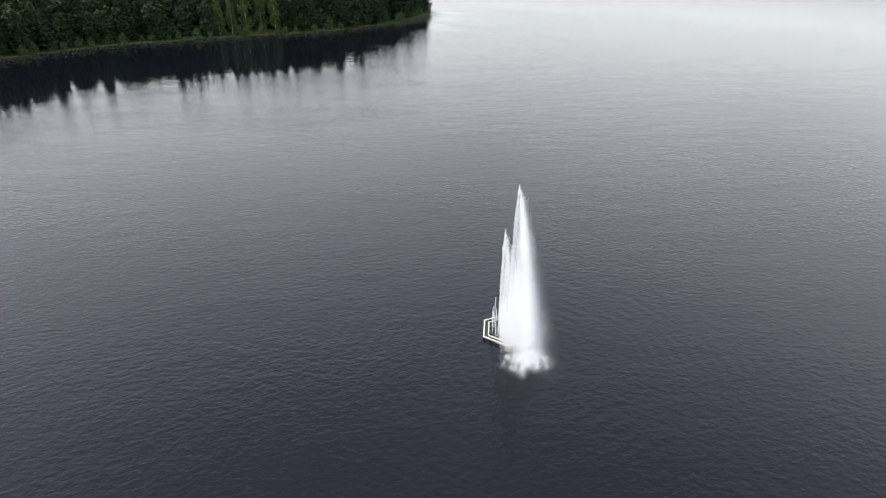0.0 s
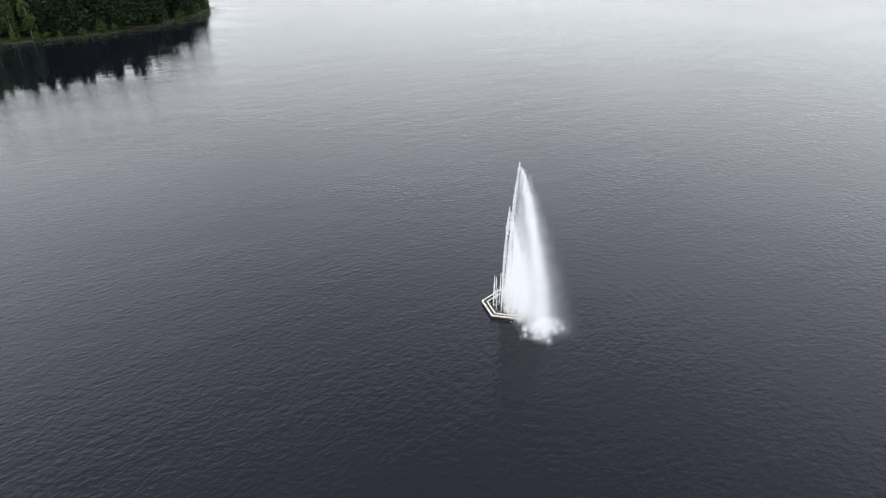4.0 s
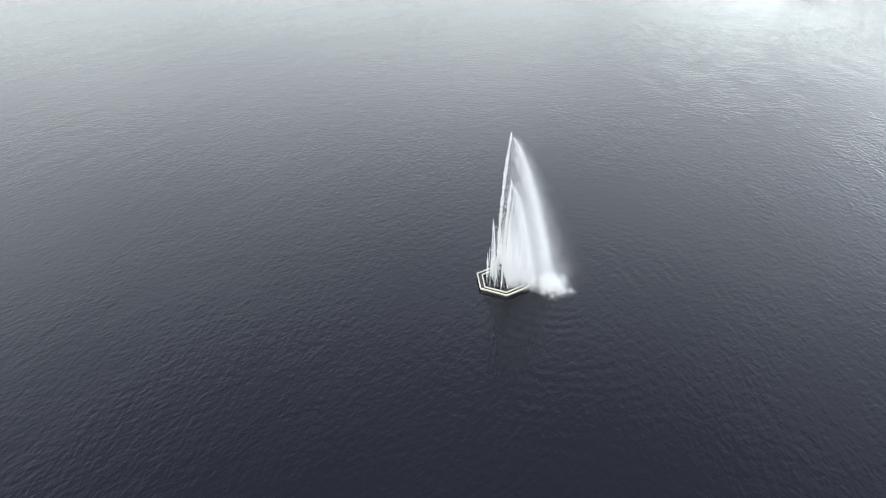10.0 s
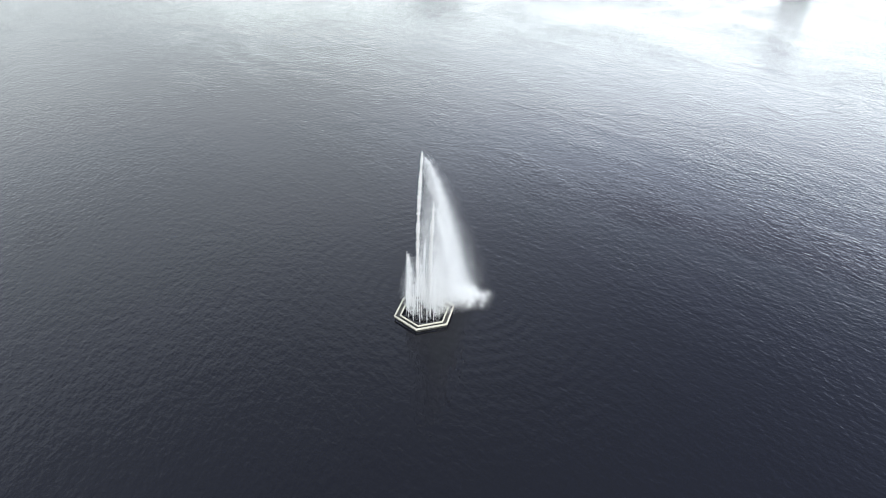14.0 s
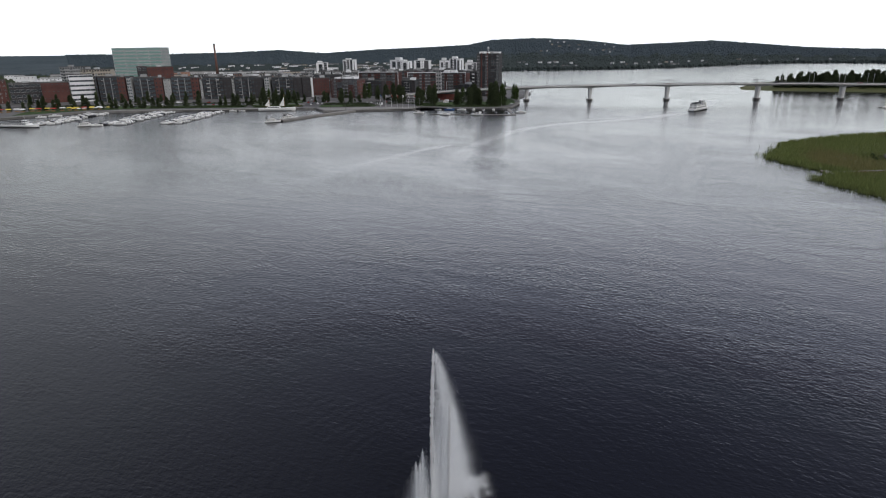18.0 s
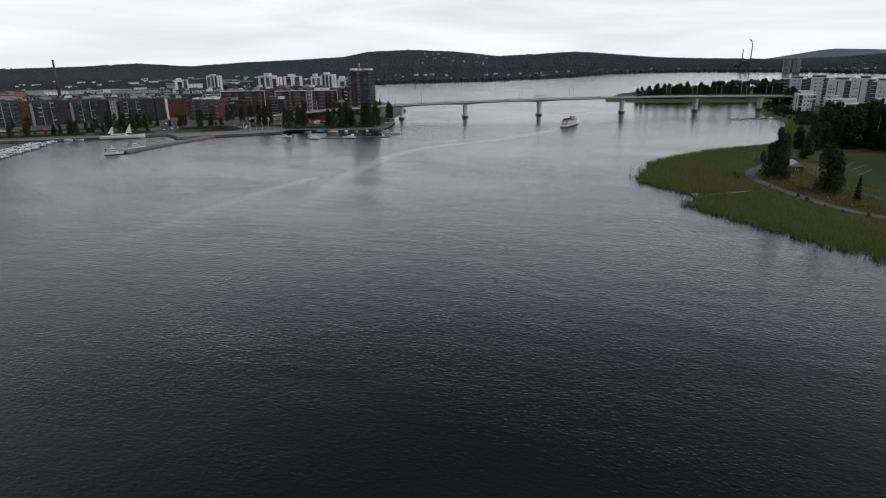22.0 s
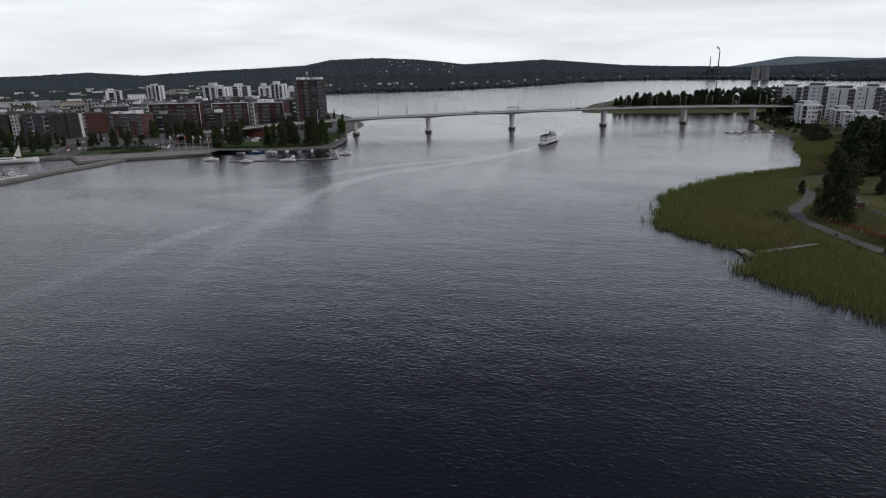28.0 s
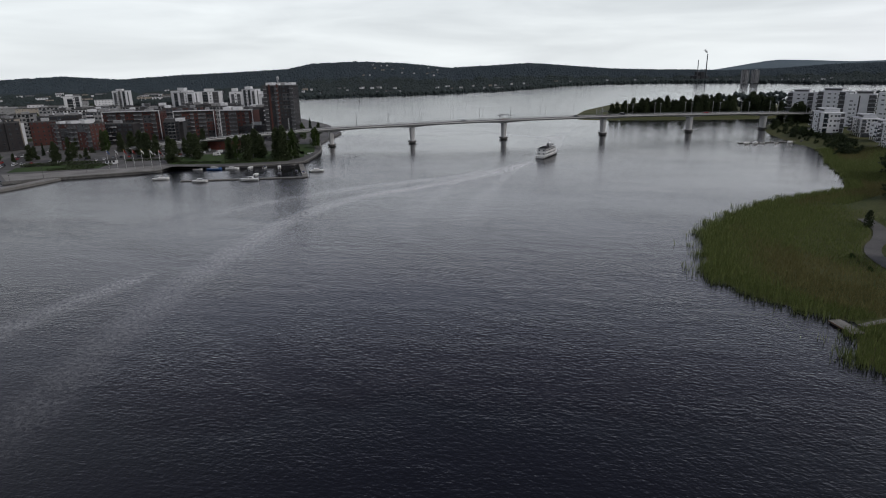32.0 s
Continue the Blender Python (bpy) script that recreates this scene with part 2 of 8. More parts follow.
def water_mat(name, base=(0.0030, 0.0034, 0.0068), rough=0.075, far_rough=0.19):
    """Dark lake water; wind ripples run across the wind, which blows towards +x +y. the mesh carries its wakes: fade, how strong, and fresh, how foamy."""
    m, n, l, p = node_mat(name)
    p.inputs["Base Color"].default_value = (*base, 1)
    p.inputs["IOR"].default_value = 1.333
    co = n.new("ShaderNodeTexCoord")
    sep = n.new("ShaderNodeSeparateXYZ")
    l.new(co.outputs["Object"], sep.inputs["Vector"])

    def plug(value, socket):
        if isinstance(value, (int, float)):
            socket.default_value = value
        else:
            l.new(value, socket)

    def calc(op, a, b=0.0, c=0.0):
        k = n.new("ShaderNodeMath")
        k.operation = op
        for value, socket in zip((a, b, c), k.inputs):
            plug(value, socket)
        return k.outputs[0]

    def span(value, a, b, lo, hi, smooth=True):
        k = n.new("ShaderNodeMapRange")
        k.interpolation_type = "SMOOTHSTEP" if smooth else "LINEAR"
        for key, v in (("Value", value), ("From Min", a), ("From Max", b), ("To Min", lo), ("To Max", hi)):
            plug(v, k.inputs[key])
        return k.outputs["Result"]

    def ripple(turn, along, across, detail, rugged, dist):
        """Noise with one length along the way turn (degrees from +x) and another across it."""
        mp = n.new("ShaderNodeMapping")
        mp.vector_type = "TEXTURE"
        mp.inputs["Rotation"].default_value = (0, 0, radians(turn))
        mp.inputs["Scale"].default_value = (along, across, 1)
        t = n.new("ShaderNodeTexNoise")
        t.inputs["Scale"].default_value = 1.0
        t.inputs["Detail"].default_value = detail
        t.inputs["Roughness"].default_value = rugged
        t.inputs["Distortion"].default_value = dist
        l.new(co.outputs["Object"], mp.inputs["Vector"])
        l.new(mp.outputs["Vector"], t.inputs["Vector"])
        return t.outputs["Fac"]

    def far_from(x, y):
        k = n.new("ShaderNodeVectorMath")
        k.operation = "DISTANCE"
        k.inputs[1].default_value = (x, y, 0)
        l.new(co.outputs["Object"], k.inputs[0])
        return k.outputs["Value"]

    # wave heights in metres: a low swell, wind ripples, ripples crossing them, fine chop
    swell = calc("MULTIPLY", ripple(40, 3.4, 6.0, 2.0, 0.5, 0.4), SWELL)
    h = calc("MULTIPLY", ripple(52, 0.66, 1.5, 1.5, 0.5, 0.35), WAVES)
    h = calc("MULTIPLY_ADD", ripple(5, 0.60, 1.4, 1.0, 0.5, 0.3), CROSS, h)
    h = calc("MULTIPLY_ADD", ripple(70, 0.34, 0.55, 2.0, 0.55, 0.2), CHOP, h)
    # gusts leave some stretches nearly smooth
    gust = span(ripple(30, 46.0, 105.0, 3.0, 0.6, 0.6), 0.36, 0.64, 0.68, 1.15)
    streak = span(ripple(52, 9.0, 40.0, 2.0, 0.5, 0.3), 0.34, 0.62, 0.85, 1.05)
    # the lee of the wooded shore lies calm, with an edge torn by the gusts, narrowing towards the cape
    shore = calc("MULTIPLY_ADD", sep.outputs["X"], 0.284, calc("MULTIPLY_ADD", sep.outputs["Y"], 0.959, 313.7))
    reach = calc("ADD", shore, span(sep.outputs["X"], -345, -130, 150, 0, False))
    lee = span(calc("MULTIPLY_ADD", ripple(10, 28.0, 80.0, 4.0, 0.6, 0.0), 90.0, reach), 140, 205, 0.5, 1.0)
    lee = calc("MAXIMUM", lee, span(sep.outputs["X"], -352, -315, 1.0, 0.0))
    away = far_from(-60, -150)
    north = span(sep.outputs["Y"], 10, 130, 1.05, 1.6)
    slack = span(away, 500, 1000, 1.0, FAR_WAVES)
    bay = span(sep.outputs["X"], 170, 340, 0.0, 1.0)
    sheltered = calc("MAXIMUM", span(sep.outputs["Y"], 520, 680, 0.0, 1.0), bay)   # beyond the bridge and in the east bay
    slack = calc("MULTIPLY", slack, calc("MULTIPLY_ADD", bay, -0.32, calc("MULTIPLY_ADD", sheltered, -0.10, 1.0)))
    open_amp = calc("MULTIPLY", calc("MULTIPLY", gust, streak), calc("MULTIPLY", north, slack))
    # in the lee only slow, long ripples run in
    swell = calc("MULTIPLY_ADD", calc("MULTIPLY", ripple(65, 4.2, 10.0, 1.5, 0.5, 0.5), span(lee, 0.5, 1.0, 1.0, 0.0)), LEE_WAVES, calc("MULTIPLY", swell, span(lee, 0.5, 1.0, 0.3, 1.0)))
    amp = calc("MULTIPLY", open_amp, span(lee, 0.5, 1.0, 0.12, 1.0))
    fade, fresh = n.new("ShaderNodeAttribute"), n.new("ShaderNodeAttribute")
    fade.attribute_name, fresh.attribute_name = "fade", "fresh"
    torn = calc("ADD", calc("MULTIPLY", ripple(20, 3.0, 3.0, 4.0, 0.65, 0.5), 0.7), calc("MULTIPLY", ripple(0, 14.0, 14.0, 2.0, 0.5, 0.0), 0.5))
    cover = calc("MULTIPLY", span(calc("SUBTRACT", calc("MULTIPLY", fade.outputs["Fac"], 1.4), torn), -0.55, 0.75, 0.0, 1.0), span(fade.outputs["Fac"], 0.0, 0.25, 0.0, 1.0))
    amp = calc("MULTIPLY", amp, calc("MULTIPLY_ADD", cover, -0.35, 1.0))
    h = calc("MULTIPLY_ADD", h, amp, calc("MULTIPLY", swell, open_amp))
    # rings running out from where the spray lands
    spot = far_from(4.4, 5.0)
    wave = calc("SINE", calc("MULTIPLY_ADD", spot, 3.3, calc("MULTIPLY", ripple(0, 10.0, 10.0, 2.0, 0.5, 0.0), 6.0)))
    patch = span(ripple(0, 7.0, 7.0, 1.0, 0.5, 0.0), 0.44, 0.6, 0.0, 1.0)
    h = calc("MULTIPLY_ADD", calc("MULTIPLY", wave, patch), span(spot, 3, 44, 0.008, 0.0), h)
    bp = n.new("ShaderNodeBump")
    bp.inputs["Distance"].default_value = 1.0
    l.new(h, bp.inputs["Height"])
    l.new(bp.outputs["Normal"], p.inputs["Normal"])
    # waves too small to tell apart act as roughness, more so far out and on the open west
    open_west = calc("MULTIPLY", span(far_from(110, 170), 220, 520, 0.0, 0.07), span(sep.outputs["Y"], -20, 220, 1.0, 0.0))
    l.new(calc("MULTIPLY", calc("MULTIPLY", calc("ADD", span(away, 380, 640, rough, far_rough, False), open_west), span(lee, 0.5, 1.0, 0.15, 1.0)), calc("MULTIPLY_ADD", sheltered, -0.35, 1.0)), p.inputs["Roughness"])
    white = n.new("ShaderNodeBsdfDiffuse")
    white.inputs["Color"].default_value = (0.78, 0.79, 0.80, 1)
    specks = span(ripple(15, 0.9, 1.5, 4.0, 0.7, 0.3), 0.36, 0.66, 0.0, 1.0)
    churn = n.new("ShaderNodeMixShader")
    l.new(calc("MULTIPLY", calc("MULTIPLY", specks, cover), fresh.outputs["Fac"]), churn.inputs["Fac"])
    l.new(p.outputs["BSDF"], churn.inputs[1])
    l.new(white.outputs["BSDF"], churn.inputs[2])
    l.new(churn.outputs["Shader"], n["Material Output"].inputs["Surface"])
    return m


def spray_mat(name):
    """Aerated water: white, letting much light through."""
    m, n, l, p = node_mat(name)
    p.inputs["Base Color"].default_value = (0.91, 0.92, 0.93, 1)
    p.inputs["Roughness"].default_value = 0.8
    tr = n.new("ShaderNodeBsdfTranslucent")
    tr.inputs["Color"].default_value = (0.88, 0.885, 0.89, 1)
    mx = n.new("ShaderNodeMixShader")
    mx.inputs["Fac"].default_value = 0.5
    l.new(p.outputs["BSDF"], mx.inputs[1])
    l.new(tr.outputs["BSDF"], mx.inputs[2])
    l.new(mx.outputs["Shader"], n["Material Output"].inputs["Surface"])
    return m


M = {
    "water": water_mat("lake_water"),
    "spray": spray_mat("spray_water"),
    "pale": surface("weathered_pale_timber", (0.36, 0.35, 0.30), (0.56, 0.54, 0.47), 0.8, 5, 0.9, 0.004),
    "grate": surface("wet_dark_grating", (0.02, 0.022, 0.022), (0.05, 0.05, 0.045), 0.5, 9, 1, 0.01),
    "steel": surface("galvanised_steel", (0.22, 0.23, 0.24), (0.34, 0.35, 0.36), 0.45, 6, 0.8, metal=0.7),
    "darksteel": surface("dark_painted_steel", (0.03, 0.03, 0.032), (0.06, 0.06, 0.065), 0.5, 6, 0.8),
    "concrete": surface("bridge_concrete", (0.52, 0.515, 0.51), (0.68, 0.675, 0.665), 0.85, 1.2, 0.07, 0.01),
    "darkconcrete": surface("wet_dark_concrete", (0.08, 0.078, 0.072), (0.17, 0.165, 0.155), 0.8, 1.5, 0.3, 0.01),
    "asphalt": surface("asphalt", (0.04, 0.04, 0.042), (0.085, 0.083, 0.08), 0.9, 2, 0.06, 0.004),
    "paving": surface("stone_paving", (0.055, 0.054, 0.054), (0.15, 0.145, 0.14), 0.85, 1.3, 0.05, 0.006),
    "promenade": surface("pale_promenade_paving", (0.15, 0.145, 0.135), (0.27, 0.26, 0.245), 0.85, 1.3, 0.08, 0.006),
    "quay": surface("granite_quay", (0.10, 0.098, 0.095), (0.22, 0.215, 0.205), 0.85, 0.8, 0.12, 0.02),
    "gravel": surface("gravel_path", (0.075, 0.073, 0.073), (0.13, 0.125, 0.12), 0.95, 3, 0.15, 0.01),
    "grass": surface("mown_grass", (0.026, 0.050, 0.014), (0.052, 0.084, 0.025), 0.95, 1.5, 0.05, 0.05, spec=0.2),
    "rough_grass": surface("rough_shore_grass", (0.048, 0.064, 0.022), (0.105, 0.100, 0.042), 0.95, 0.8, 0.04, 0.08, spec=0.2),
    "soil": surface("forest_floor", (0.02, 0.03, 0.012), (0.05, 0.06, 0.024), 0.95, 0.8, 0.05, 0.08, spec=0.2),
    # hillside colour lifted and blued to carry the air's haze
    "hill": surface("hazed_hillside", (0.038, 0.054, 0.062), (0.062, 0.082, 0.092), 0.95, 0.06, 0.004, 0.5, spec=0.1),
    # pale blue of the farthest range is haze painted into its base colour
    "far_hill": surface("hazed_far_range", (0.115, 0.150, 0.172), (0.145, 0.185, 0.208), 0.95, 0.03, 0.003, 0.5, spec=0.1),
    "darkleaf": foliage("dark_town_leaves", (0.026, 0.038, 0.018), (0.064, 0.084, 0.036)),
    "bark": surface("bark", (0.05, 0.04, 0.03), (0.13, 0.11, 0.09), 0.9, 6, 0.8, 0.02),
    "birchbark": surface("birch_bark", (0.14, 0.14, 0.12), (0.46, 0.45, 0.41), 0.85, 5, 0.8, 0.01),
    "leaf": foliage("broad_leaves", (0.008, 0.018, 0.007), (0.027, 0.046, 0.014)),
    "birchleaf": foliage("birch_leaves", (0.026, 0.048, 0.012), (0.075, 0.115, 0.030)),
    "needle": foliage("conifer_needles", (0.008, 0.018, 0.008), (0.024, 0.042, 0.017)),
    # blue raised in these leaves to suggest haze over distance
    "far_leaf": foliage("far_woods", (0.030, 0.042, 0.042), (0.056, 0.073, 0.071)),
    # lighter, bluer than the lower woods: aerial haze put into the leaf colour
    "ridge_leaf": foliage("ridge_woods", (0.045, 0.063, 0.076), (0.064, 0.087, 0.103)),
    "reed": foliage("green_reed", (0.058, 0.094, 0.024), (0.176, 0.205, 0.066)),
    "reed_dry": foliage("ochre_reed", (0.10, 0.10, 0.034), (0.22, 0.20, 0.085)),
    "lily": surface("lily_pads", (0.022, 0.026, 0.013), (0.046, 0.046, 0.024), 0.5, 1.0, 0.1),
    "white": surface("white_render", (0.66, 0.67, 0.69), (0.80, 0.80, 0.81), 0.8, 0.5, 0.08, vary=0.08),
    "offwhite": surface("grey_white_render", (0.22, 0.225, 0.235), (0.38, 0.38, 0.375), 0.8, 0.9, 0.05, vary=0.06),
    "cream": surface("cream_render", (0.34, 0.30, 0.25), (0.46, 0.41, 0.34), 0.8, 0.9, 0.05),
    "orange": surface("orange_render", (0.26, 0.14, 0.10), (0.36, 0.20, 0.14), 0.8, 0.9, 0.05),
    "brick": surface("red_brick", (0.062, 0.024, 0.021), (0.118, 0.046, 0.038), 0.85, 4, 0.1, 0.004, vary=0.08),
    "darkbrick": surface("dark_brown_brick", (0.021, 0.020, 0.023), (0.042, 0.037, 0.038), 0.85, 4, 0.1, 0.004),
    "roof": surface("dark_roof_felt", (0.05, 0.05, 0.052), (0.12, 0.12, 0.12), 0.9, 0.6, 0.05),
    "metalroof": surface("pale_sheet_roof", (0.32, 0.33, 0.34), (0.50, 0.51, 0.52), 0.5, 0.5, 0.08),
    "frame": surface("white_window_frame", (0.66, 0.67, 0.68), (0.78, 0.78, 0.78), 0.5, 3, 0.5),
    "darkframe": surface("dark_window_frame", (0.05, 0.052, 0.055), (0.09, 0.09, 0.095), 0.5, 3, 0.5),
    "pane": glass_mat("window_glass", (0.035, 0.042, 0.05)),
    "bluepane": glass_mat("balcony_glazing", (0.045, 0.055, 0.065), 0.12),
    "greenpane": glass_mat("office_glass", (0.22, 0.36, 0.33), 0.12),
    "boatwhite": surface("white_gelcoat", (0.68, 0.68, 0.67), (0.82, 0.82, 0.81), 0.3, 2, 0.4),
    "boatblue": surface("blue_paint", (0.03, 0.08, 0.22), (0.05, 0.13, 0.32), 0.4, 2, 0.4),
    "boatdark": surface("dark_hull_paint", (0.02, 0.022, 0.026), (0.05, 0.05, 0.055), 0.4, 2, 0.4),
    "wood": surface("boat_timber", (0.16, 0.09, 0.04), (0.30, 0.18, 0.09), 0.6, 4, 0.6, 0.004),
    "plank": surface("grey_dock_planks", (0.13, 0.125, 0.115), (0.24, 0.23, 0.21), 0.85, 5, 0.5, 0.004, vary=0.15),
    "cabinwall": surface("dark_log_wall", (0.07, 0.045, 0.03), (0.14, 0.09, 0.06), 0.85, 4, 0.5, 0.01),
    "canvas": surface("white_sailcloth", (0.68, 0.68, 0.66), (0.80, 0.80, 0.78), 0.9, 3, 0.5),
    "redpaint": surface("red_paint", (0.30, 0.03, 0.02), (0.45, 0.06, 0.04), 0.5, 3, 0.5),
    "redhedge": foliage("red_brown_hedge", (0.14, 0.030, 0.016), (0.32, 0.070, 0.032)),
    "yellow": surface("yellow_paint", (0.55, 0.42, 0.05), (0.70, 0.55, 0.08), 0.5, 3, 0.5),
    "tyre": surface("tyre_rubber", (0.015, 0.015, 0.015), (0.03, 0.03, 0.03), 0.9, 8, 1),
    "carwhite": surface("white_car_paint", (0.62, 0.62, 0.62), (0.72, 0.72, 0.72), 0.25, 1, 0.5),
    "cargrey": surface("silver_car_paint", (0.28, 0.29, 0.30), (0.36, 0.37, 0.38), 0.25, 1, 0.5, metal=0.4),
    "cardark": surface("black_car_paint", (0.015, 0.016, 0.018), (0.03, 0.03, 0.033), 0.2, 1, 0.5),
    "carred": surface("red_car_paint", (0.28, 0.02, 0.02), (0.36, 0.04, 0.03), 0.25, 1, 0.5),
    "rustred": surface("rust_red_boards", (0.10, 0.030, 0.022), (0.17, 0.048, 0.034), 0.85, 4, 0.3, 0.005),
    "chimney": surface("chimney_brick", (0.085, 0.045, 0.038), (0.14, 0.07, 0.055), 0.85, 2, 0.08),
    "stack": surface("grey_stack_concrete", (0.075, 0.08, 0.09), (0.13, 0.135, 0.145), 0.85, 0.5, 0.05),
    "smoke": surface("steam", (0.75, 0.75, 0.76), (0.85, 0.85, 0.86), 0.95, 0.1, 0.02),
}


# ---- building helpers ----
rnd = random.Random(7)
MESHES = {}


def box(bm, x0, x1, y0, y1, z0, z1, mi=0):
    vs = [bm.verts.new((x, y, z)) for z in (z0, z1) for x, y in ((x0, y0), (x1, y0), (x1, y1), (x0, y1))]
    for idx in ((3, 2, 1, 0), (4, 5, 6, 7), (0, 1, 5, 4), (1, 2, 6, 5), (2, 3, 7, 6), (3, 0, 4, 7)):
        bm.faces.new([vs[i] for i in idx]).material_index = mi
    return vs


def prism(bm, outline, z0, z1, mi=0, top_scale=1.0):
    """An upright prism over a plan outline given counter-clockwise; top_scale tapers it."""
    cx = sum(p[0] for p in outline) / len(outline)
    cy = sum(p[1] for p in outline) / len(outline)
    lo = [bm.verts.new((x, y, z0)) for x, y in outline]
    hi = [bm.verts.new((cx + (x - cx) * top_scale, cy + (y - cy) * top_scale, z1)) for x, y in outline]
    n = len(outline)
    for i in range(n):
        bm.faces.new((lo[i], lo[(i + 1) % n], hi[(i + 1) % n], hi[i])).material_index = mi
    bm.faces.new(hi).material_index = mi
    bm.faces.new(lo[::-1]).material_index = mi


def rod(bm, a, b, r0, r1=None, n=8, mi=0):
    """A round bar from a to b."""
    a, b = Vector(a), Vector(b)
    r1 = r0 if r1 is None else r1
    q = (b - a).to_track_quat("Z", "Y")
    rings = []
    for p, r in ((a, r0), (b, r1)):
        rings.append([bm.verts.new(p + q @ Vector((r * math.cos(2 * math.pi * k / n), r * math.sin(2 * math.pi * k / n), 0))) for k in range(n)])
    for k in range(n):
        f = bm.faces.new((rings[0][k], rings[0][(k + 1) % n], rings[1][(k + 1) % n], rings[1][k]))
        f.material_index = mi
        f.smooth = True
    bm.faces.new(rings[1]).material_index = mi
    bm.faces.new(rings[0][::-1]).material_index = mi


def profile(bm, pts, y0, y1, mi=0):
    """Extrudes a side outline in x, z across y."""
    a = [bm.verts.new((x, y0, z)) for x, z in pts]
    b = [bm.verts.new((x, y1, z)) for x, z in pts]
    n = len(pts)
    for i in range(n):
        bm.faces.new((a[i], a[(i + 1) % n], b[(i + 1) % n], b[i])).material_index = mi
    bm.faces.new(a[::-1]).material_index = mi
    bm.faces.new(b).material_index = mi


def finish(name, bm, mats, bevel=0.0):
    if bevel:
        bmesh.ops.bevel(bm, geom=list(bm.edges), offset=bevel, segments=2, profile=0.6, affect="EDGES", clamp_overlap=True)
    bmesh.ops.recalc_face_normals(bm, faces=list(bm.faces))
    me = bpy.data.meshes.new(name)
    bm.to_mesh(me)
    bm.free()
    for k in mats if isinstance(mats, (list, tuple)) else [mats]:
        me.materials.append(M[k])
    return me


def part(name, bm, mats, parent=None, label="", bevel=0.0):
    """Links a bmesh as one mesh object under a thing or a part."""
    ob = new(name, finish(name, bm, mats, bevel))
    ob.parent = parent
    return tagged(ob, label)


def put(name, me, parent, m):
    """One more object on a shared mesh."""
    ob = new(name, me)
    ob.parent = parent
    ob.matrix_basis = m
    return ob


def raw(name, verts, faces, mats, parent=None, smooth=False):
    me = bpy.data.meshes.new(name)
    me.from_pydata(verts, [], faces)
    for k in mats if isinstance(mats, (list, tuple)) else [mats]:
        me.materials.append(M[k])
    if smooth:
        me.polygons.foreach_set("use_smooth", [True] * len(me.polygons))
    ob = new(name, me)
    ob.parent = parent
    return ob


def thing(name, m, label, category, group="", kind=""):
    ob = new(name)
    ob.empty_display_size = 0.3
    ob.matrix_basis = m
    return tagged(ob, label, category, group, kind)


def cached(key, make):
    if key not in MESHES:
        MESHES[key] = make()
    return MESHES[key]


def inside(poly, xs, ys):
    """Signed distance to a plan outline, positive inside, for arrays of points."""
    poly = np.array(poly, float)
    best = np.full(xs.shape, 1e9)
    odd = np.zeros(xs.shape, bool)
    for (ax, ay), (bx, by) in zip(poly, np.roll(poly, -1, 0)):
        ex, ey = bx - ax, by - ay
        s = np.clip(((xs - ax) * ex + (ys - ay) * ey) / (ex * ex + ey * ey), 0, 1)
        best = np.minimum(best, np.hypot(xs - ax - s * ex, ys - ay - s * ey))
        cross = ((ay > ys) != (by > ys)) & (xs < (bx - ax) * (ys - ay) / (by - ay + 1e-12) + ax)
        odd ^= cross
    return np.where(odd, best, -best)


def smooth01(v):
    v = np.clip(v, 0, 1)
    return v * v * (3 - 2 * v)


def dense(line, step):
    """Points along a smoothed plan line, about step metres apart."""
    pts = [Vector((*p, 0)) for p in line]
    pts = [pts[0] * 2 - pts[1]] + pts + [pts[-1] * 2 - pts[-2]]
    out = []
    for a, b, c, d in zip(pts, pts[1:], pts[2:], pts[3:]):
        n = max(2, int((c - b).length / step))
        for k in range(n):
            t = k / n
            out.append(0.5 * ((2 * b) + (c - a) * t + (2 * a - 5 * b + 4 * c - d) * t * t + (3 * b - a - 3 * c + d) * t ** 3))
    out.append(pts[-2])
    return out


def ribbon(name, line, width, z, mat, step=4.0, thick=0.0):
    """A strip along a plan line; z: a height or a function of x, y; width: metres or a function of 0..1."""
    pts = dense(line, step)
    verts, faces = [], []
    for i, p in enumerate(pts):
        d = (pts[min(i + 1, len(pts) - 1)] - pts[max(i - 1, 0)]).normalized()
        side = Vector((-d.y, d.x, 0))
        w = width(i / (len(pts) - 1)) if callable(width) else width
        for s in (-0.5, 0.0, 0.5):
            q = p + side * (s * w)
            verts.append((q.x, q.y, z(q.x, q.y) if callable(z) else z))
    for i in range(len(pts) - 1):
        for k in (0, 1):
            a = i * 3 + k
            faces.append((a, a + 1, a + 4, a + 3))
    if thick:
        n = len(verts)
        verts += [(x, y, zz - thick) for x, y, zz in verts]
        m = len(pts)
        for i in range(m - 1):
            for k in (0, 2):
                a = i * 3 + k
                faces.append((a, a + 3, n + a + 3, n + a))
    ob = raw(name, verts, faces, mat)
    bm = bmesh.new()
    bm.from_mesh(ob.data)
    bmesh.ops.recalc_face_normals(bm, faces=list(bm.faces))
    bm.to_mesh(ob.data)
    bm.free()
    return ob


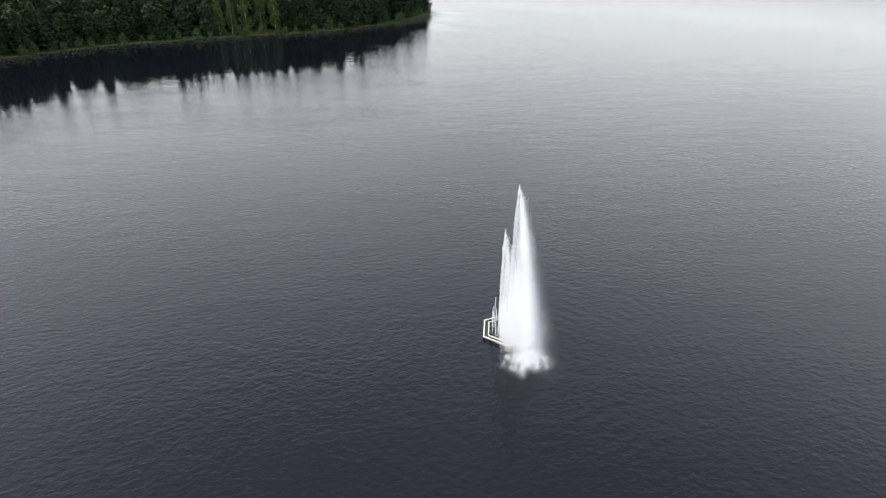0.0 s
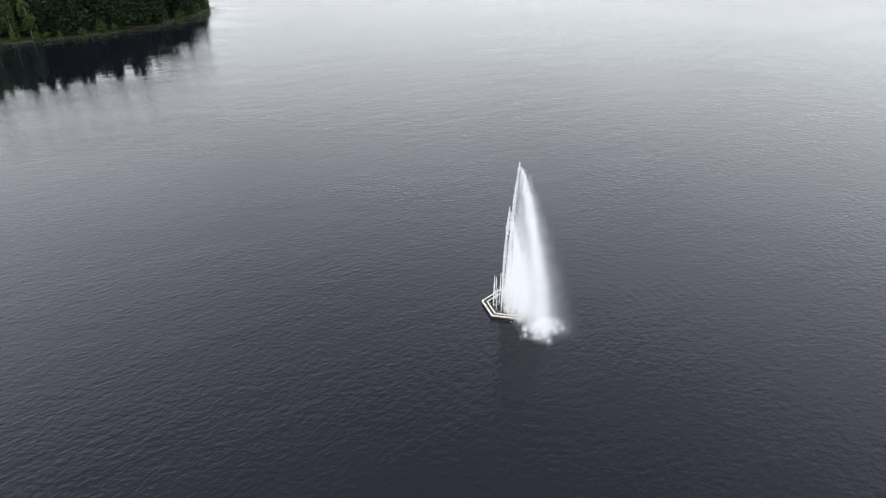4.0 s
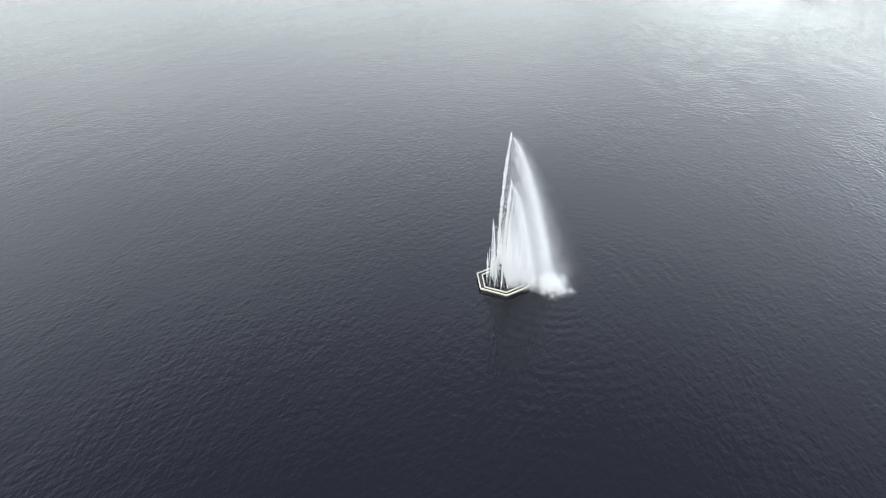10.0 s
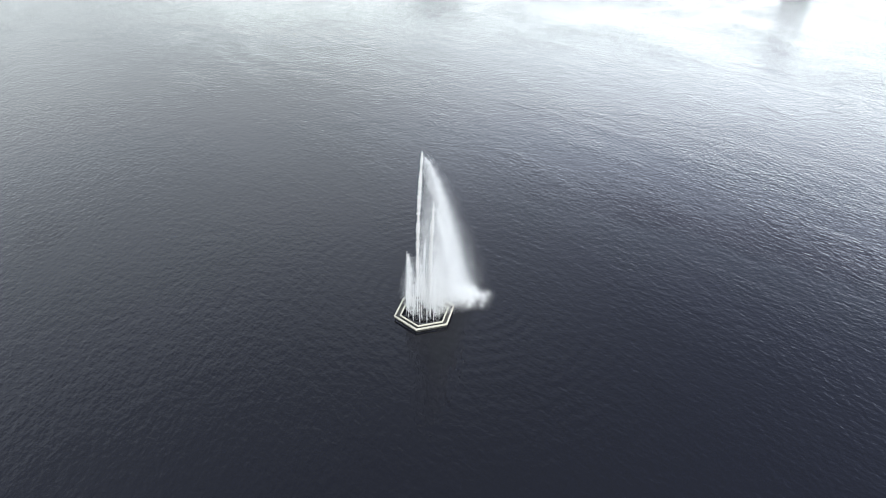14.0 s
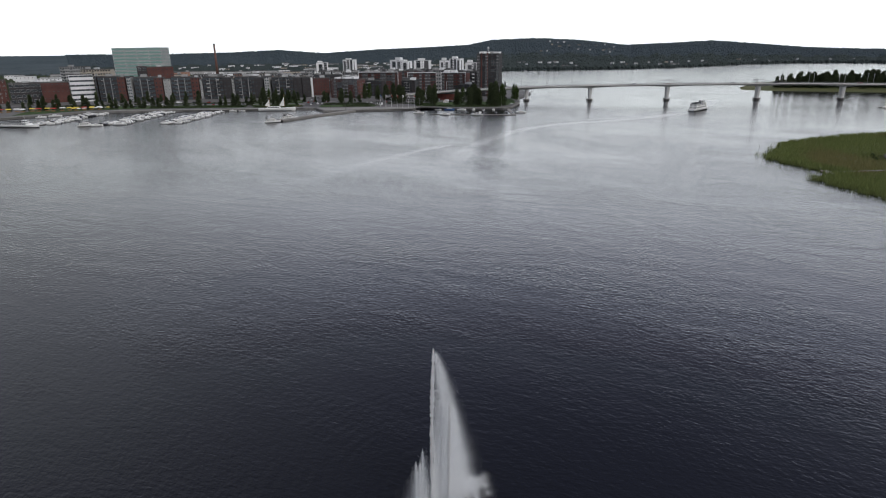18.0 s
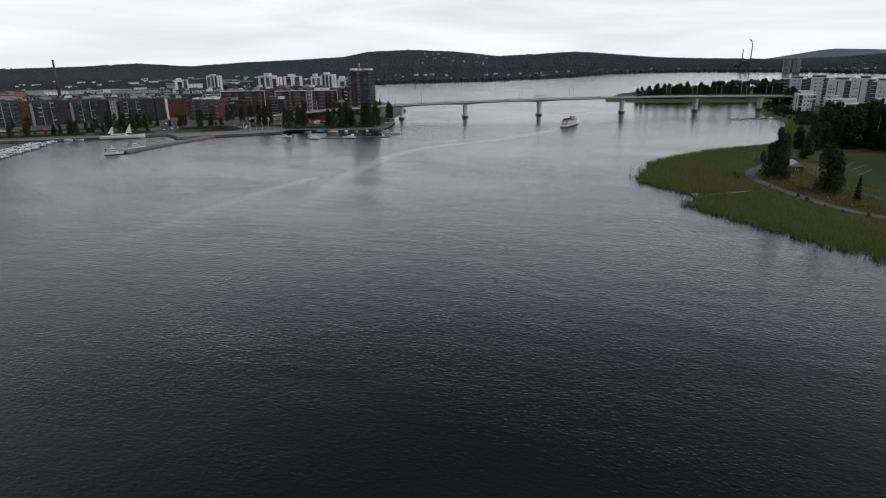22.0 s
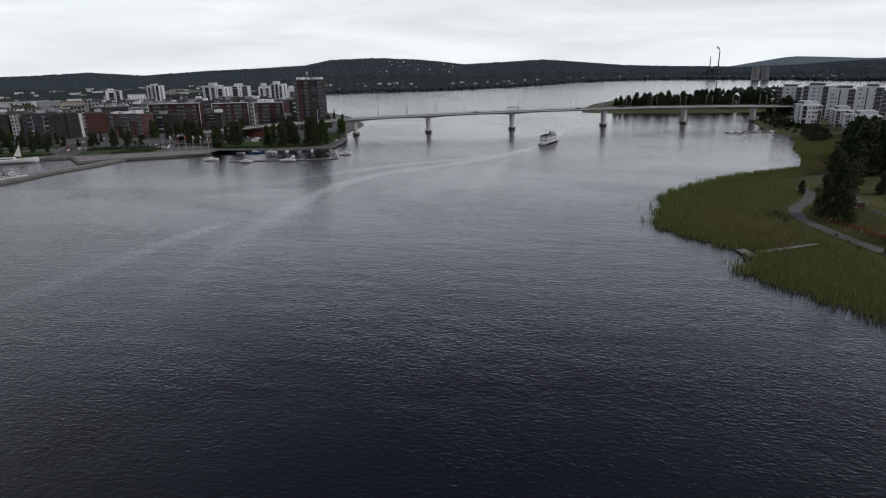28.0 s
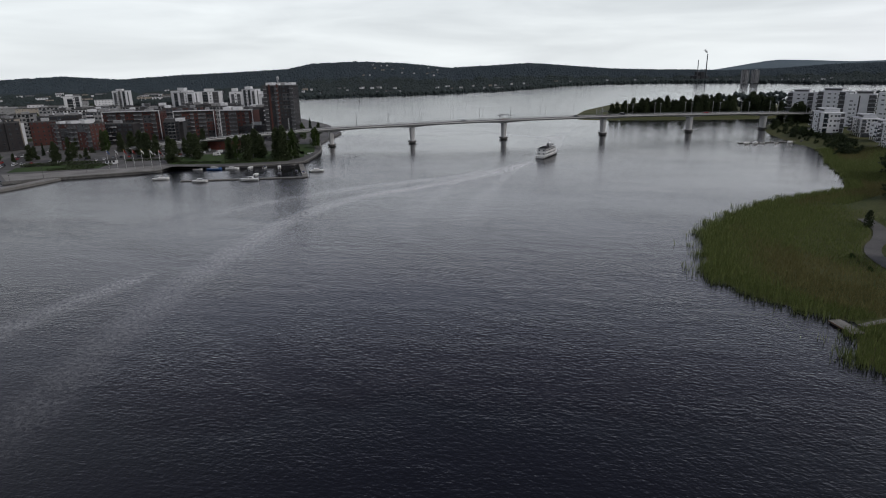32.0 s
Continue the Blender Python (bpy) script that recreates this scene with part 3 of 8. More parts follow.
# ---- lake and land ----
# wakes from the ship outwards: line, width at both ends, strength, foam
WAKES = [([(306, 391), (275, 374), (245, 361), (200, 352), (165, 346), (135, 328), (105, 297), (70, 248), (47, 203), (25, 158), (8, 122)], 11, 22, 1.0, 0.85),
         ([(304, 392), (255, 371), (215, 368), (180, 369), (140, 362), (100, 350), (60, 340), (20, 334), (-10, 326)], 8, 34, 0.85, 0.6),
         ([(292, 392), (240, 340), (210, 311), (180, 276), (150, 245), (126, 221)], 8, 20, 0.8, 0.4),
         ([(262, 387), (223, 355), (190, 322), (166, 296), (146, 268), (130, 248)], 8, 20, 0.75, 0.4),
         ([(75, 280), (52, 262), (28, 241), (8, 221), (-16, 193), (-45, 155), (-62, 130)], 12, 24, 0.74, 0.45),
         ([(336, 417), (368, 452), (398, 486), (435, 514), (462, 556), (490, 592), (514, 663), (520, 760)], 14, 44, 1.0, 0.5),
         ([(395, 470), (380, 520), (372, 570), (350, 640), (330, 740)], 12, 40, 0.9, 0.45)]


def lake():
    """The lake as one sheet to the horizon, finer where the wakes run."""
    far = [-6000, -2500, -1200, -600, -300, -150]
    xs = np.array(far + list(np.arange(-84, 541, 3.5)) + [600, 900, 1500, 2500, 6000])
    ys = np.array(far + [-60, 0, 60] + list(np.arange(100, 781, 3.5)) + [900, 1200, 2500, 6000])
    gx, gy = (a.ravel() for a in np.meshgrid(xs, ys))
    fade, fresh = np.zeros(len(gx)), np.zeros(len(gx))
    for line, w0, w1, strength, foam in WAKES:
        pts = np.array([(p.x, p.y) for p in dense(line, 4.0)])
        near = np.full(len(gx), 1e9)
        along = np.zeros(len(gx))
        for i, (px, py) in enumerate(pts):
            d = np.hypot(gx - px, gy - py)
            closer = d < near
            near[closer], along[closer] = d[closer], i / (len(pts) - 1)
        u = np.clip(near / ((w0 + (w1 - w0) * along) / 2), 0, 1)
        f = strength * (1 - u * u) * smooth01(along * 14 + 0.1) * smooth01((1 - along) * 1.8)
        fade = np.maximum(fade, f)
        fresh = np.maximum(fresh, np.where(f > 0, foam * (0.30 + 0.70 * np.maximum(0, 1 - along * 1.9) ** 1.5), 0))
    n, m = len(xs), len(ys)
    faces = [(j * n + i, j * n + i + 1, (j + 1) * n + i + 1, (j + 1) * n + i) for j in range(m - 1) for i in range(n - 1)]
    ob = raw("water", np.stack([gx, gy, np.zeros(len(gx))], 1).tolist(), faces, "water")
    for key, values in (("fade", fade), ("fresh", fresh)):
        ob.data.attributes.new(key, "FLOAT", "POINT").data.foreach_set("value", values)
    tagged(ob, "dark wind-rippled lake water with pale ship wakes under an overcast sky", "water", kind="structure")


lake()
CITY_Z = 1.6
CITY = [(-1500, 700), (-600, 560), (-330, 520), (-262, 528), (-230, 548), (-205, 566), (-150, 562), (-85, 545), (-10, 534), (4, 530), (10, 498),
        (36, 497), (74, 491), (92, 490), (99, 500), (130, 478), (168, 467), (178, 474), (190, 494), (201, 515), (210, 542), (216, 566), (240, 605), (262, 640),
        (282, 740), (285, 900), (262, 1050), (190, 1180), (130, 1250), (95, 1500), (-1500, 1700)]


def city_ground():
    bm = bmesh.new()
    lo = [bm.verts.new((x, y, -2.0)) for x, y in CITY]
    hi = [bm.verts.new((x, y, CITY_Z)) for x, y in CITY]
    n = len(CITY)
    for i in range(n):
        bm.faces.new((lo[i], lo[(i + 1) % n], hi[(i + 1) % n], hi[i])).material_index = 1
    top = bm.faces.new(hi)
    bmesh.ops.triangulate(bm, faces=[top])
    ob = part("ground", bm, ["paving", "quay"])
    tagged(ob, "paved waterfront ground of the town behind a granite quay", "ground", kind="structure")
    for edge in (CITY[3:10], CITY[11:22]):
        coping = ribbon("quay_coping", edge, 0.9, CITY_Z + 0.16, "promenade", 6, 0.5)
        tagged(coping, "pale stone coping along the quay edge", "quay edge", kind="structure")


def flat_patch(name, outline, z, mat, label, category):
    bm = bmesh.new()
    top = bm.faces.new([bm.verts.new((x, y, z)) for x, y in outline])
    bmesh.ops.triangulate(bm, faces=[top])
    tagged(part(name, bm, mat), label, category, kind="structure")


city_ground()
flat_patch("lawn", [(-255, 548), (-228, 566), (-205, 585), (-150, 582), (-60, 560), (-60, 590), (-150, 618), (-260, 640)], CITY_Z + 0.02, "grass", "green waterfront lawn beside the promenade", "lawn")
flat_patch("lawn", [(98, 512), (130, 490), (166, 478), (182, 492), (190, 520), (160, 545), (110, 552)], CITY_Z + 0.02, "grass", "green lawn with trees behind the marina", "lawn")
flat_patch("lawn", [(-56, 600), (-6, 592), (-4, 640), (-56, 650)], CITY_Z + 0.02, "grass", "green lawn under trees beside the street", "lawn")
flat_patch("promenade", [(12, 499), (36, 498), (74, 492), (92, 491), (98, 501), (94, 511), (60, 517), (22, 524), (6, 531)], CITY_Z + 0.015, "promenade", "pale paved promenade along the quay", "promenade")
flat_patch("promenade", [(-205, 567), (-150, 563), (-85, 546), (-10, 535), (-10, 541), (-85, 553), (-150, 571), (-205, 575)], CITY_Z + 0.035, "promenade", "pale paved promenade along the quay", "promenade")
flat_patch("road", [(-6, 556), (10, 552), (22, 660), (4, 664)], CITY_Z + 0.045, "asphalt", "grey asphalt street leading up between the blocks", "road")
flat_patch("lawn", [(8, 538), (58, 522), (66, 544), (12, 570)], CITY_Z + 0.02, "grass", "green lawn strip on the harbour square", "lawn")
flat_patch("lawn", [(-52, 554), (-10, 545), (-10, 580), (-58, 594)], CITY_Z + 0.025, "grass", "green lawn strip beside the sailing ship quay", "lawn")
flat_patch("lawn", [(186, 497), (196, 514), (205, 542), (210, 566), (190, 572), (180, 540)], CITY_Z + 0.02, "grass", "green grass slope beside the bridge end", "lawn")
flat_patch("lawn", [(-300, 760), (40, 760), (60, 1000), (-20, 1240), (-1200, 1300), (-1200, 820)], CITY_Z + 0.02, "soil", "wooded green ground behind the town blocks", "lawn")
flat_patch("road", [(-420, 655), (-150, 632), (-6, 610), (-6, 620), (-150, 643), (-420, 668)], CITY_Z + 0.03, "asphalt", "grey asphalt street along the waterfront blocks", "road")
flat_patch("road", [(-2, 560), (100, 556), (150, 560), (150, 572), (60, 580), (-2, 600)], CITY_Z + 0.03, "asphalt", "grey asphalt parking yard behind the harbour trees", "road")

# long harbour pier with its knee
tagged(ribbon("harbour_pier", [(36, 497), (20, 481), (2, 466), (-16, 445), (-26, 434)], 7.0, 1.3, "promenade", 5, 1.6), "long concrete harbour pier reaching out from the quay", "pier", kind="structure")

EAST = [(184, 40), (184, 75), (185, 126), (187, 140), (193, 143), (200, 146), (206, 149), (203, 158), (202, 172), (205, 188), (228, 206), (243, 219), (270, 228), (300, 234),
        (330, 234), (356, 231), (385, 248), (400, 259), (425, 279), (450, 294), (482, 318), (500, 344), (520, 366), (545, 392), (575, 418), (620, 440), (700, 470),
        (760, 480), (1100, 420), (1100, -60), (260, -60), (200, 0)]


def east_height(x, y):
    xs, ys = np.array([x], float), np.array([y], float)
    return float(east_heights(xs, ys)[0])


def east_heights(xs, ys):
    d = inside(EAST, xs, ys)
    park = smooth01((xs * 0.75 + (150 - ys) * 0.35 - 195) / 60)       # firm ground behind the reed belt
    shore = np.clip(d * 0.03, -1.2, 0.28)
    knoll = 5.0 * np.exp(-((xs - 372) ** 2 + (ys - 165) ** 2) / 55.0 ** 2)
    bank = smooth01((xs - 420) / 60) * np.clip(d * 0.12, 0, 3.0)
    return shore + np.where(d > 0, park * np.clip(d * 0.05, 0, 1.5) + knoll * np.clip(d / 40, 0, 1) + bank, 0)


def heightfield(name, heights, x0, x1, y0, y1, step, mat, cut=-0.9):
    xs = np.arange(x0, x1 + step, step)
    ys = np.arange(y0, y1 + step, step)
    gx, gy = np.meshgrid(xs, ys)
    z = heights(gx.ravel(), gy.ravel()).reshape(gx.shape)
    nx = len(xs)
    keep = (z[:-1, :-1] > cut) | (z[1:, :-1] > cut) | (z[:-1, 1:] > cut) | (z[1:, 1:] > cut)
    faces = [(j * nx + i, j * nx + i + 1, (j + 1) * nx + i + 1, (j + 1) * nx + i) for j, i in zip(*np.nonzero(keep))]
    ob = raw(name, np.stack([gx.ravel(), gy.ravel(), z.ravel()], 1).tolist(), faces, mat, smooth=True)
    return ob


tagged(heightfield("ground", east_heights, 170, 700, -60, 500, 5, "rough_grass"), "rough grassy shore land with a reed belt", "ground", kind="structure")

FOREST = [(140, -360), (60, -335), (-20, -312), (-52, -299), (-105, -296), (-157, -274), (-215, -244), (-266, -239), (-300, -246), (-336, -259), (-352, -275), (-380, -330), (-400, -480), (-200, -700), (140, -600)]


def forest_heights(xs, ys):
    d = inside(FOREST, xs, ys)
    return np.clip(d * 0.06, -1.5, 0.4) + np.clip(d - 6, 0, 200) * 0.07


tagged(heightfield("ground", forest_heights, -430, 160, -640, -230, 7, "soil", -1.2), "dark forest floor of the wooded far shore", "ground", kind="structure")

ISLAND = [(527, 606), (545, 575), (575, 548), (615, 512), (668, 478), (760, 470), (900, 560), (900, 760), (760, 790), (640, 720), (560, 650)]


def island_heights(xs, ys):
    d = inside(ISLAND, xs, ys)
    return np.clip(d * 0.05, -1.2, 0.5) + np.clip(d - 12, 0, 60) * 0.03


tagged(heightfield("ground", island_heights, 510, 930, 450, 810, 8, "rough_grass", -0.9), "low grassy headland behind the bridge", "ground", kind="structure")

# far shore and its hills: bearing from +y, shore distance, ridge elevation above eye level in degrees, ridge distance
HILLS = [(-160, 1500, -0.62, 3600), (-100, 1500, -0.58, 3800), (-75, 1700, -0.3, 4200), (-30, 1700, 0.2, 4200), (-9, 1640, 0.16, 4200), (-5.5, 1620, 0.2, 4200), (-1.5, 1590, 0.37, 4100), (2.6, 1570, 0.05, 3900), (7, 1560, 0.3, 3600),
         (12, 1570, 0.44, 3300), (15.9, 1595, 0.6, 3100), (18, 1605, 1.0, 3000), (22, 1615, 1.1, 3000), (26, 1630, 0.88, 3000), (30, 1680, 0.42, 3000), (34, 1760, 0.53, 3000),
         (37, 1900, 0.65, 3000), (40, 2150, 0.4, 3000), (44, 2270, 0.02, 3100), (47, 2280, -0.12, 3200), (50, 2260, -0.2, 3300), (53, 2200, -0.32, 3400), (57, 2100, -0.24, 3400),
         (60, 2000, -0.04, 3400), (64, 1950, 0.06, 3400), (75, 1900, 0.1, 3400), (95, 1900, 0.2, 3400), (120, 1900, 0.2, 3400)]
HB = np.array(HILLS)


def hill_height(bearing, r):
    rs, el, rp = (np.interp(bearing, HB[:, 0], HB[:, k]) for k in (1, 2, 3))
    top = 43 + rp * np.tan(np.radians(el))
    t = (r - rs) / (rp - rs)
    roll = 5 * np.sin(bearing * 1.7 + r * 0.004) + 4 * np.sin(bearing * 4.1 + r * 0.0023)
    z = top * (0.10 * smooth01(t * 9) + 0.90 * smooth01(t) ** (1.15 + 2.6 * smooth01((17 - bearing) / 12))) + roll * smooth01(t * 2) * (1 - smooth01(t)) - 2.5 * (t < 0.0)
    return np.where(t > 1, top - (t - 1) * 40, z)


def hills():
    bs = np.arange(-158, 119, 0.5)
    verts, faces = [], []
    steps = [-0.01, 0.0, 0.02, 0.05, 0.1, 0.17, 0.25, 0.34, 0.44, 0.54, 0.64, 0.74, 0.83, 0.9, 0.96, 1.0, 1.2]
    for b in bs:
        rs, rp = np.interp(b, HB[:, 0], HB[:, 1]), np.interp(b, HB[:, 0], HB[:, 3])
        for s in steps:
            r = rs + s * (rp - rs)
            verts.append((r * math.sin(radians(b)), r * math.cos(radians(b)), float(hill_height(b, r))))
    k = len(steps)
    for i in range(len(bs) - 1):
        for j in range(k - 1):
            a = i * k + j
            faces.append((a, a + k, a + k + 1, a + 1))
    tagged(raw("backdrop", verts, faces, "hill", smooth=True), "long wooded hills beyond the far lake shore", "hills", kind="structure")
    verts, faces = [], []
    for i, b in enumerate(np.arange(44, 72, 1.0)):
        top = 55 + 4600 * math.tan(radians(np.interp(b, [44, 50, 53, 56.6, 59.3, 61.7, 66, 72], [-0.9, -0.75, -0.3, 0.27, 0.16, 0.0, 0.05, -0.3])))
        for r, z in ((4300, 0), (4600, top), (4800, top - 10)):
            verts.append((r * math.sin(radians(b)), r * math.cos(radians(b)), z))
    for i in range(27):
        for j in (0, 1):
            a = i * 3 + j
            faces.append((a, a + 3, a + 4, a + 1))
    tagged(raw("backdrop", verts, faces, "far_hill", smooth=True), "distant hill range on the horizon, paled by painted haze", "hills", kind="structure")


hills()


# ---- trees ----
def crown_points(kind, n, r, h, gen):
    """Clump places in a crown of radius r and height h that starts at z = 0."""
    out = []
    lobes = []
    for k in range(26):
        t, a = (k + gen.random()) / 26, gen.uniform(0, 6.283)
        wide = r * (1 - t) ** 0.68 * (0.78 + 0.6 * t) * gen.uniform(0.65, 1.3)
        lobes.append((0.58 * wide * math.cos(a), 0.58 * wide * math.sin(a), t * h * 0.95, 0.30 * r + 0.22 * wide))
    while len(out) < n:
        if kind == "conifer":
            t = gen.random() ** 1.25
            z = t * h
            tier = 0.72 + 0.28 * math.cos(z * 5.2 / max(1.0, h / 9))
            rad = r * (1 - t) ** 0.85 * tier * math.sqrt(gen.uniform(0.25, 1.0)) + 0.12
            a = gen.uniform(0, 6.283)
            out.append((rad * math.cos(a), rad * math.sin(a), z - 0.22 * rad))
        else:
            lx, ly, lz, ls = gen.choice(lobes)
            v = Vector((gen.gauss(0, 1), gen.gauss(0, 1), gen.gauss(0, 1))).normalized() * (gen.uniform(0.3, 1.0) ** 0.4) * ls
            x, y, z = lx + v.x, ly + v.y, lz + v.z * 1.15 - 0.12 * math.hypot(v.x, v.y)
            if z > 0:
                out.append((x, y, z))
    return out


def crown_mesh(kind, r, h, n, size, mat, seed):
    gen = random.Random(seed)
    verts, faces = [], []
    for x, y, z in crown_points(kind, n, r, h, gen):
        s = size * gen.uniform(0.6, 1.3)
        q = Euler((gen.uniform(-1.0, 1.0), gen.uniform(-1.0, 1.0), gen.uniform(0, 6.283))).to_matrix()
        base = len(verts)
        for px, py, pz in ((-s, -0.6 * s, 0), (s * 0.1, -s * 0.9, 0.25 * s), (s, 0, -0.15 * s), (0.1 * s, 0.9 * s, 0.25 * s), (-0.8 * s, 0.5 * s, -0.1 * s)):
            v = q @ Vector((px, py, pz))
            verts.append((x + v.x, y + v.y, z + v.z))
        faces += [(base, base + 1, base + 3, base + 4), (base + 1, base + 2, base + 3)]
    me = bpy.data.meshes.new("crown")
    me.from_pydata(verts, [], faces)
    me.materials.append(M[mat])
    return me


def trunk_mesh(h, r, mat, seed, limbs):
    gen = random.Random(seed)
    bm = bmesh.new()
    bend = (gen.uniform(-0.25, 0.25), gen.uniform(-0.25, 0.25))
    pts = [(bend[0] * math.sin(3 * t), bend[1] * math.sin(2.4 * t), h * t) for t in (0, 0.35, 0.7, 1.0)]
    for i in range(3):
        rod(bm, pts[i], pts[i + 1], r * (1 - 0.28 * i), r * (1 - 0.28 * (i + 1)), 7)
    for _ in range(limbs):
        t = gen.uniform(0.4, 0.95)
        a, ln = gen.uniform(0, 6.283), h * gen.uniform(0.14, 0.24)
        rod(bm, (0, 0, h * t), (ln * math.cos(a), ln * math.sin(a), h * t + ln * 0.7), r * 0.35, r * 0.1, 5)
    return finish("trunk", bm, mat)


KINDS = {}


def tree_kind(key, kind, height, radius, clear, n, size, leaf, bark, seed, limbs=6):
    KINDS[key] = (crown_mesh(kind, radius, height - clear, n, size, leaf, seed), trunk_mesh(height * 0.86, max(0.1, height * 0.013), bark, seed, limbs), clear, height)


for i in range(3):
    tree_kind(f"broad{i}", "broad", 13 + i, 4.6 + 0.5 * i, 0.6, 1700, 0.42, "leaf", "bark", 11 + i)
    tree_kind(f"birch{i}", "broad", 15 + i, 2.9 + 0.3 * i, 2.0, 1400, 0.32, "birchleaf", "birchbark", 21 + i, 0)
    tree_kind(f"spruce{i}", "conifer", 16 + 2 * i, 3.0 + 0.3 * i, 0.8, 1300, 0.40, "needle", "bark", 31 + i, 0)
    tree_kind(f"bush{i}", "broad", 3.0 + 0.5 * i, 1.9 + 0.3 * i, 0.0, 500, 0.24, "birchleaf", "bark", 41 + i, 3)
    tree_kind(f"town{i}", "broad", 12.5 + i, 3.4 + 0.3 * i, 0.6, 2000, 0.34, "darkleaf", "bark", 71 + i)
    tree_kind(f"wood{i}", "broad", 17 + 1.5 * i, 4.8 + 0.5 * i, 0.3, 2900, 0.42, "darkleaf", "bark", 81 + i)
    tree_kind(f"park{i}", "broad", 21 + i, 4.6 + 0.3 * i, 1.2, 4200, 0.33, "darkleaf", "bark", 91 + i, 5)
    tree_kind(f"darkbush{i}", "broad", 3.4 + 0.5 * i, 2.1 + 0.3 * i, 0.0, 600, 0.26, "darkleaf", "bark", 51 + i, 3)


def tree(key, x, y, z, size, label, category="tree", group="", name="tree", wide=1.0):
    crown, trunk, clear, height = KINDS[key]
    wide *= rnd.uniform(0.85, 1.25)
    ob = thing(name, Matrix.LocRotScale((x, y, z - 0.15), Euler((0, 0, rnd.uniform(0, 6.28))), (size * wide, size * wide, size)), label, category, group)
    put("trunk", trunk, ob, Matrix.Identity(4))
    put("crown", crown, ob, pose(0, 0, clear))
    return ob


def forest():
    """The wooded shore: bushes along the water, birches and broad trees in front, conifers behind."""
    line = dense(FOREST[1:12], 6.6)
    for k, p in enumerate(line):
        d = (line[min(k + 1, len(line) - 1)] - line[max(k - 1, 0)]).normalized()
        back = Vector((d.y, -d.x, 0))
        if inside(FOREST, np.array([p.x + back.x * 5]), np.array([p.y + back.y * 5]))[0] < 0:
            back = -back
        for row, (near, keys) in enumerate(((3.0, ("bush0", "bush1", "bush2")), (9.0, ("broad0", "broad1", "spruce0", "bush2")), (17.0, ("broad1", "broad2", "spruce0", "spruce1")), (27.0, ("spruce1", "broad2", "spruce2")), (40.0, ("spruce2", "broad2", "broad1")), (54.0, ("broad1", "broad2")))):
            q = p + back * (near + rnd.uniform(-3, 3)) + d * rnd.uniform(-2.5, 2.5)
            key = rnd.choice(keys)
            if row in (1, 2) and (-194 < q.x < -158 and rnd.random() < 0.85 or rnd.random() < 0.03):
                key = rnd.choice(("birch0", "birch1", "birch2"))
            if inside(FOREST, np.array([q.x]), np.array([q.y]))[0] < 1.0:
                continue
            z = float(forest_heights(np.array([q.x]), np.array([q.y]))[0])
            size = rnd.uniform(0.85, 1.15) * (1.15, 1.3, 1.55, 1.6, 1.65, 1.7)[row]
            if key.startswith("bush"):
                tree(key, q.x, q.y, z, size, "low leafy bush at the forest edge", "bush", "shore bushes", "bush")
            elif key.startswith("birch"):
                tree(key, q.x, q.y, z, size, "light green birch with a white trunk in the forest", "tree", "forest trees", "birch_tree")
            elif key.startswith("spruce"):
                tree(key, q.x, q.y, z, size, "dark conical spruce in the shore forest", "tree", "forest trees", "spruce_tree", 1.15)
            else:
                tree(key, q.x, q.y, z, size, "dense dark green broadleaf tree in the forest", "tree", "forest trees", "broadleaf_tree", 1.15)


forest()


def blades(name, count, spot, height, width, mat, label, category, seed):
    """Standing stalks as single bent slivers; spot(gen) gives a place or None."""
    gen = random.Random(seed)
    verts, faces = [], []
    for _ in range(count):
        p = spot(gen)
        if p is None:
            continue
        x, y, z = p
        a, h = gen.uniform(0, 6.283), height * gen.uniform(0.55, 1.25)
        cx, cy = math.cos(a) * width * 0.5, math.sin(a) * width * 0.5
        lx, ly = gen.gauss(0.16, 0.16) * h, gen.gauss(0.12, 0.16) * h
        b = len(verts)
        verts += [(x - cx, y - cy, z), (x + cx, y + cy, z), (x + lx * 0.35 + cx * 0.8, y + ly * 0.35 + cy * 0.8, z + h * 0.6), (x + lx, y + ly, z + h)]
        faces += [(b, b + 1, b + 2), (b, b + 2, b + 3)]
    ob = raw(name, verts, faces, mat)
    return tagged(ob, label, category, kind="stuff")


def lily_belt():
    """Floating leaves along the wooded shore."""
    gen = random.Random(91)
    verts, faces = [], []
    line = dense(FOREST[1:10], 2.0)
    for _ in range(6500):
        p = gen.choice(line)
        off = abs(gen.gauss(0, 9)) + 1
        x, y = p.x + gen.uniform(-3, 3) + off * 0.35, p.y + off
        if inside(FOREST, np.array([x]), np.array([y]))[0] > -0.5:
            continue
        r, a0 = gen.uniform(0.12, 0.4), gen.uniform(0, 6)
        b = len(verts)
        verts += [(x + r * math.cos(a0 + k * 1.2566), y + r * math.sin(a0 + k * 1.2566), 0.03) for k in range(5)]
        faces.append((b, b + 1, b + 2, b + 3, b + 4))
    tagged(raw("lily_pads", verts, faces, "lily"), "floating green water plants along the wooded shore", "water plants", kind="stuff")


lily_belt()


def on_line_spot(line, spread, z, poly=None):
    pts = dense(line, 1.5)

    def spot(gen):
        p = gen.choice(pts)
        x, y = p.x + gen.gauss(0, spread), p.y + gen.gauss(0, spread)
        return (x, y, z)
    return spot


blades("shore_reeds", 2200, on_line_spot(FOREST[1:11], 1.6, -0.1), 0.9, 0.12, "reed_dry", "sparse green reeds along the forest shore", "reeds", 17)


PATH_LINE = [(300, 196), (290, 186), (278, 180), (268, 177), (259, 172), (250, 162), (243, 149), (237, 136), (231, 119), (228, 106), (228, 90), (233, 70), (240, 45)]


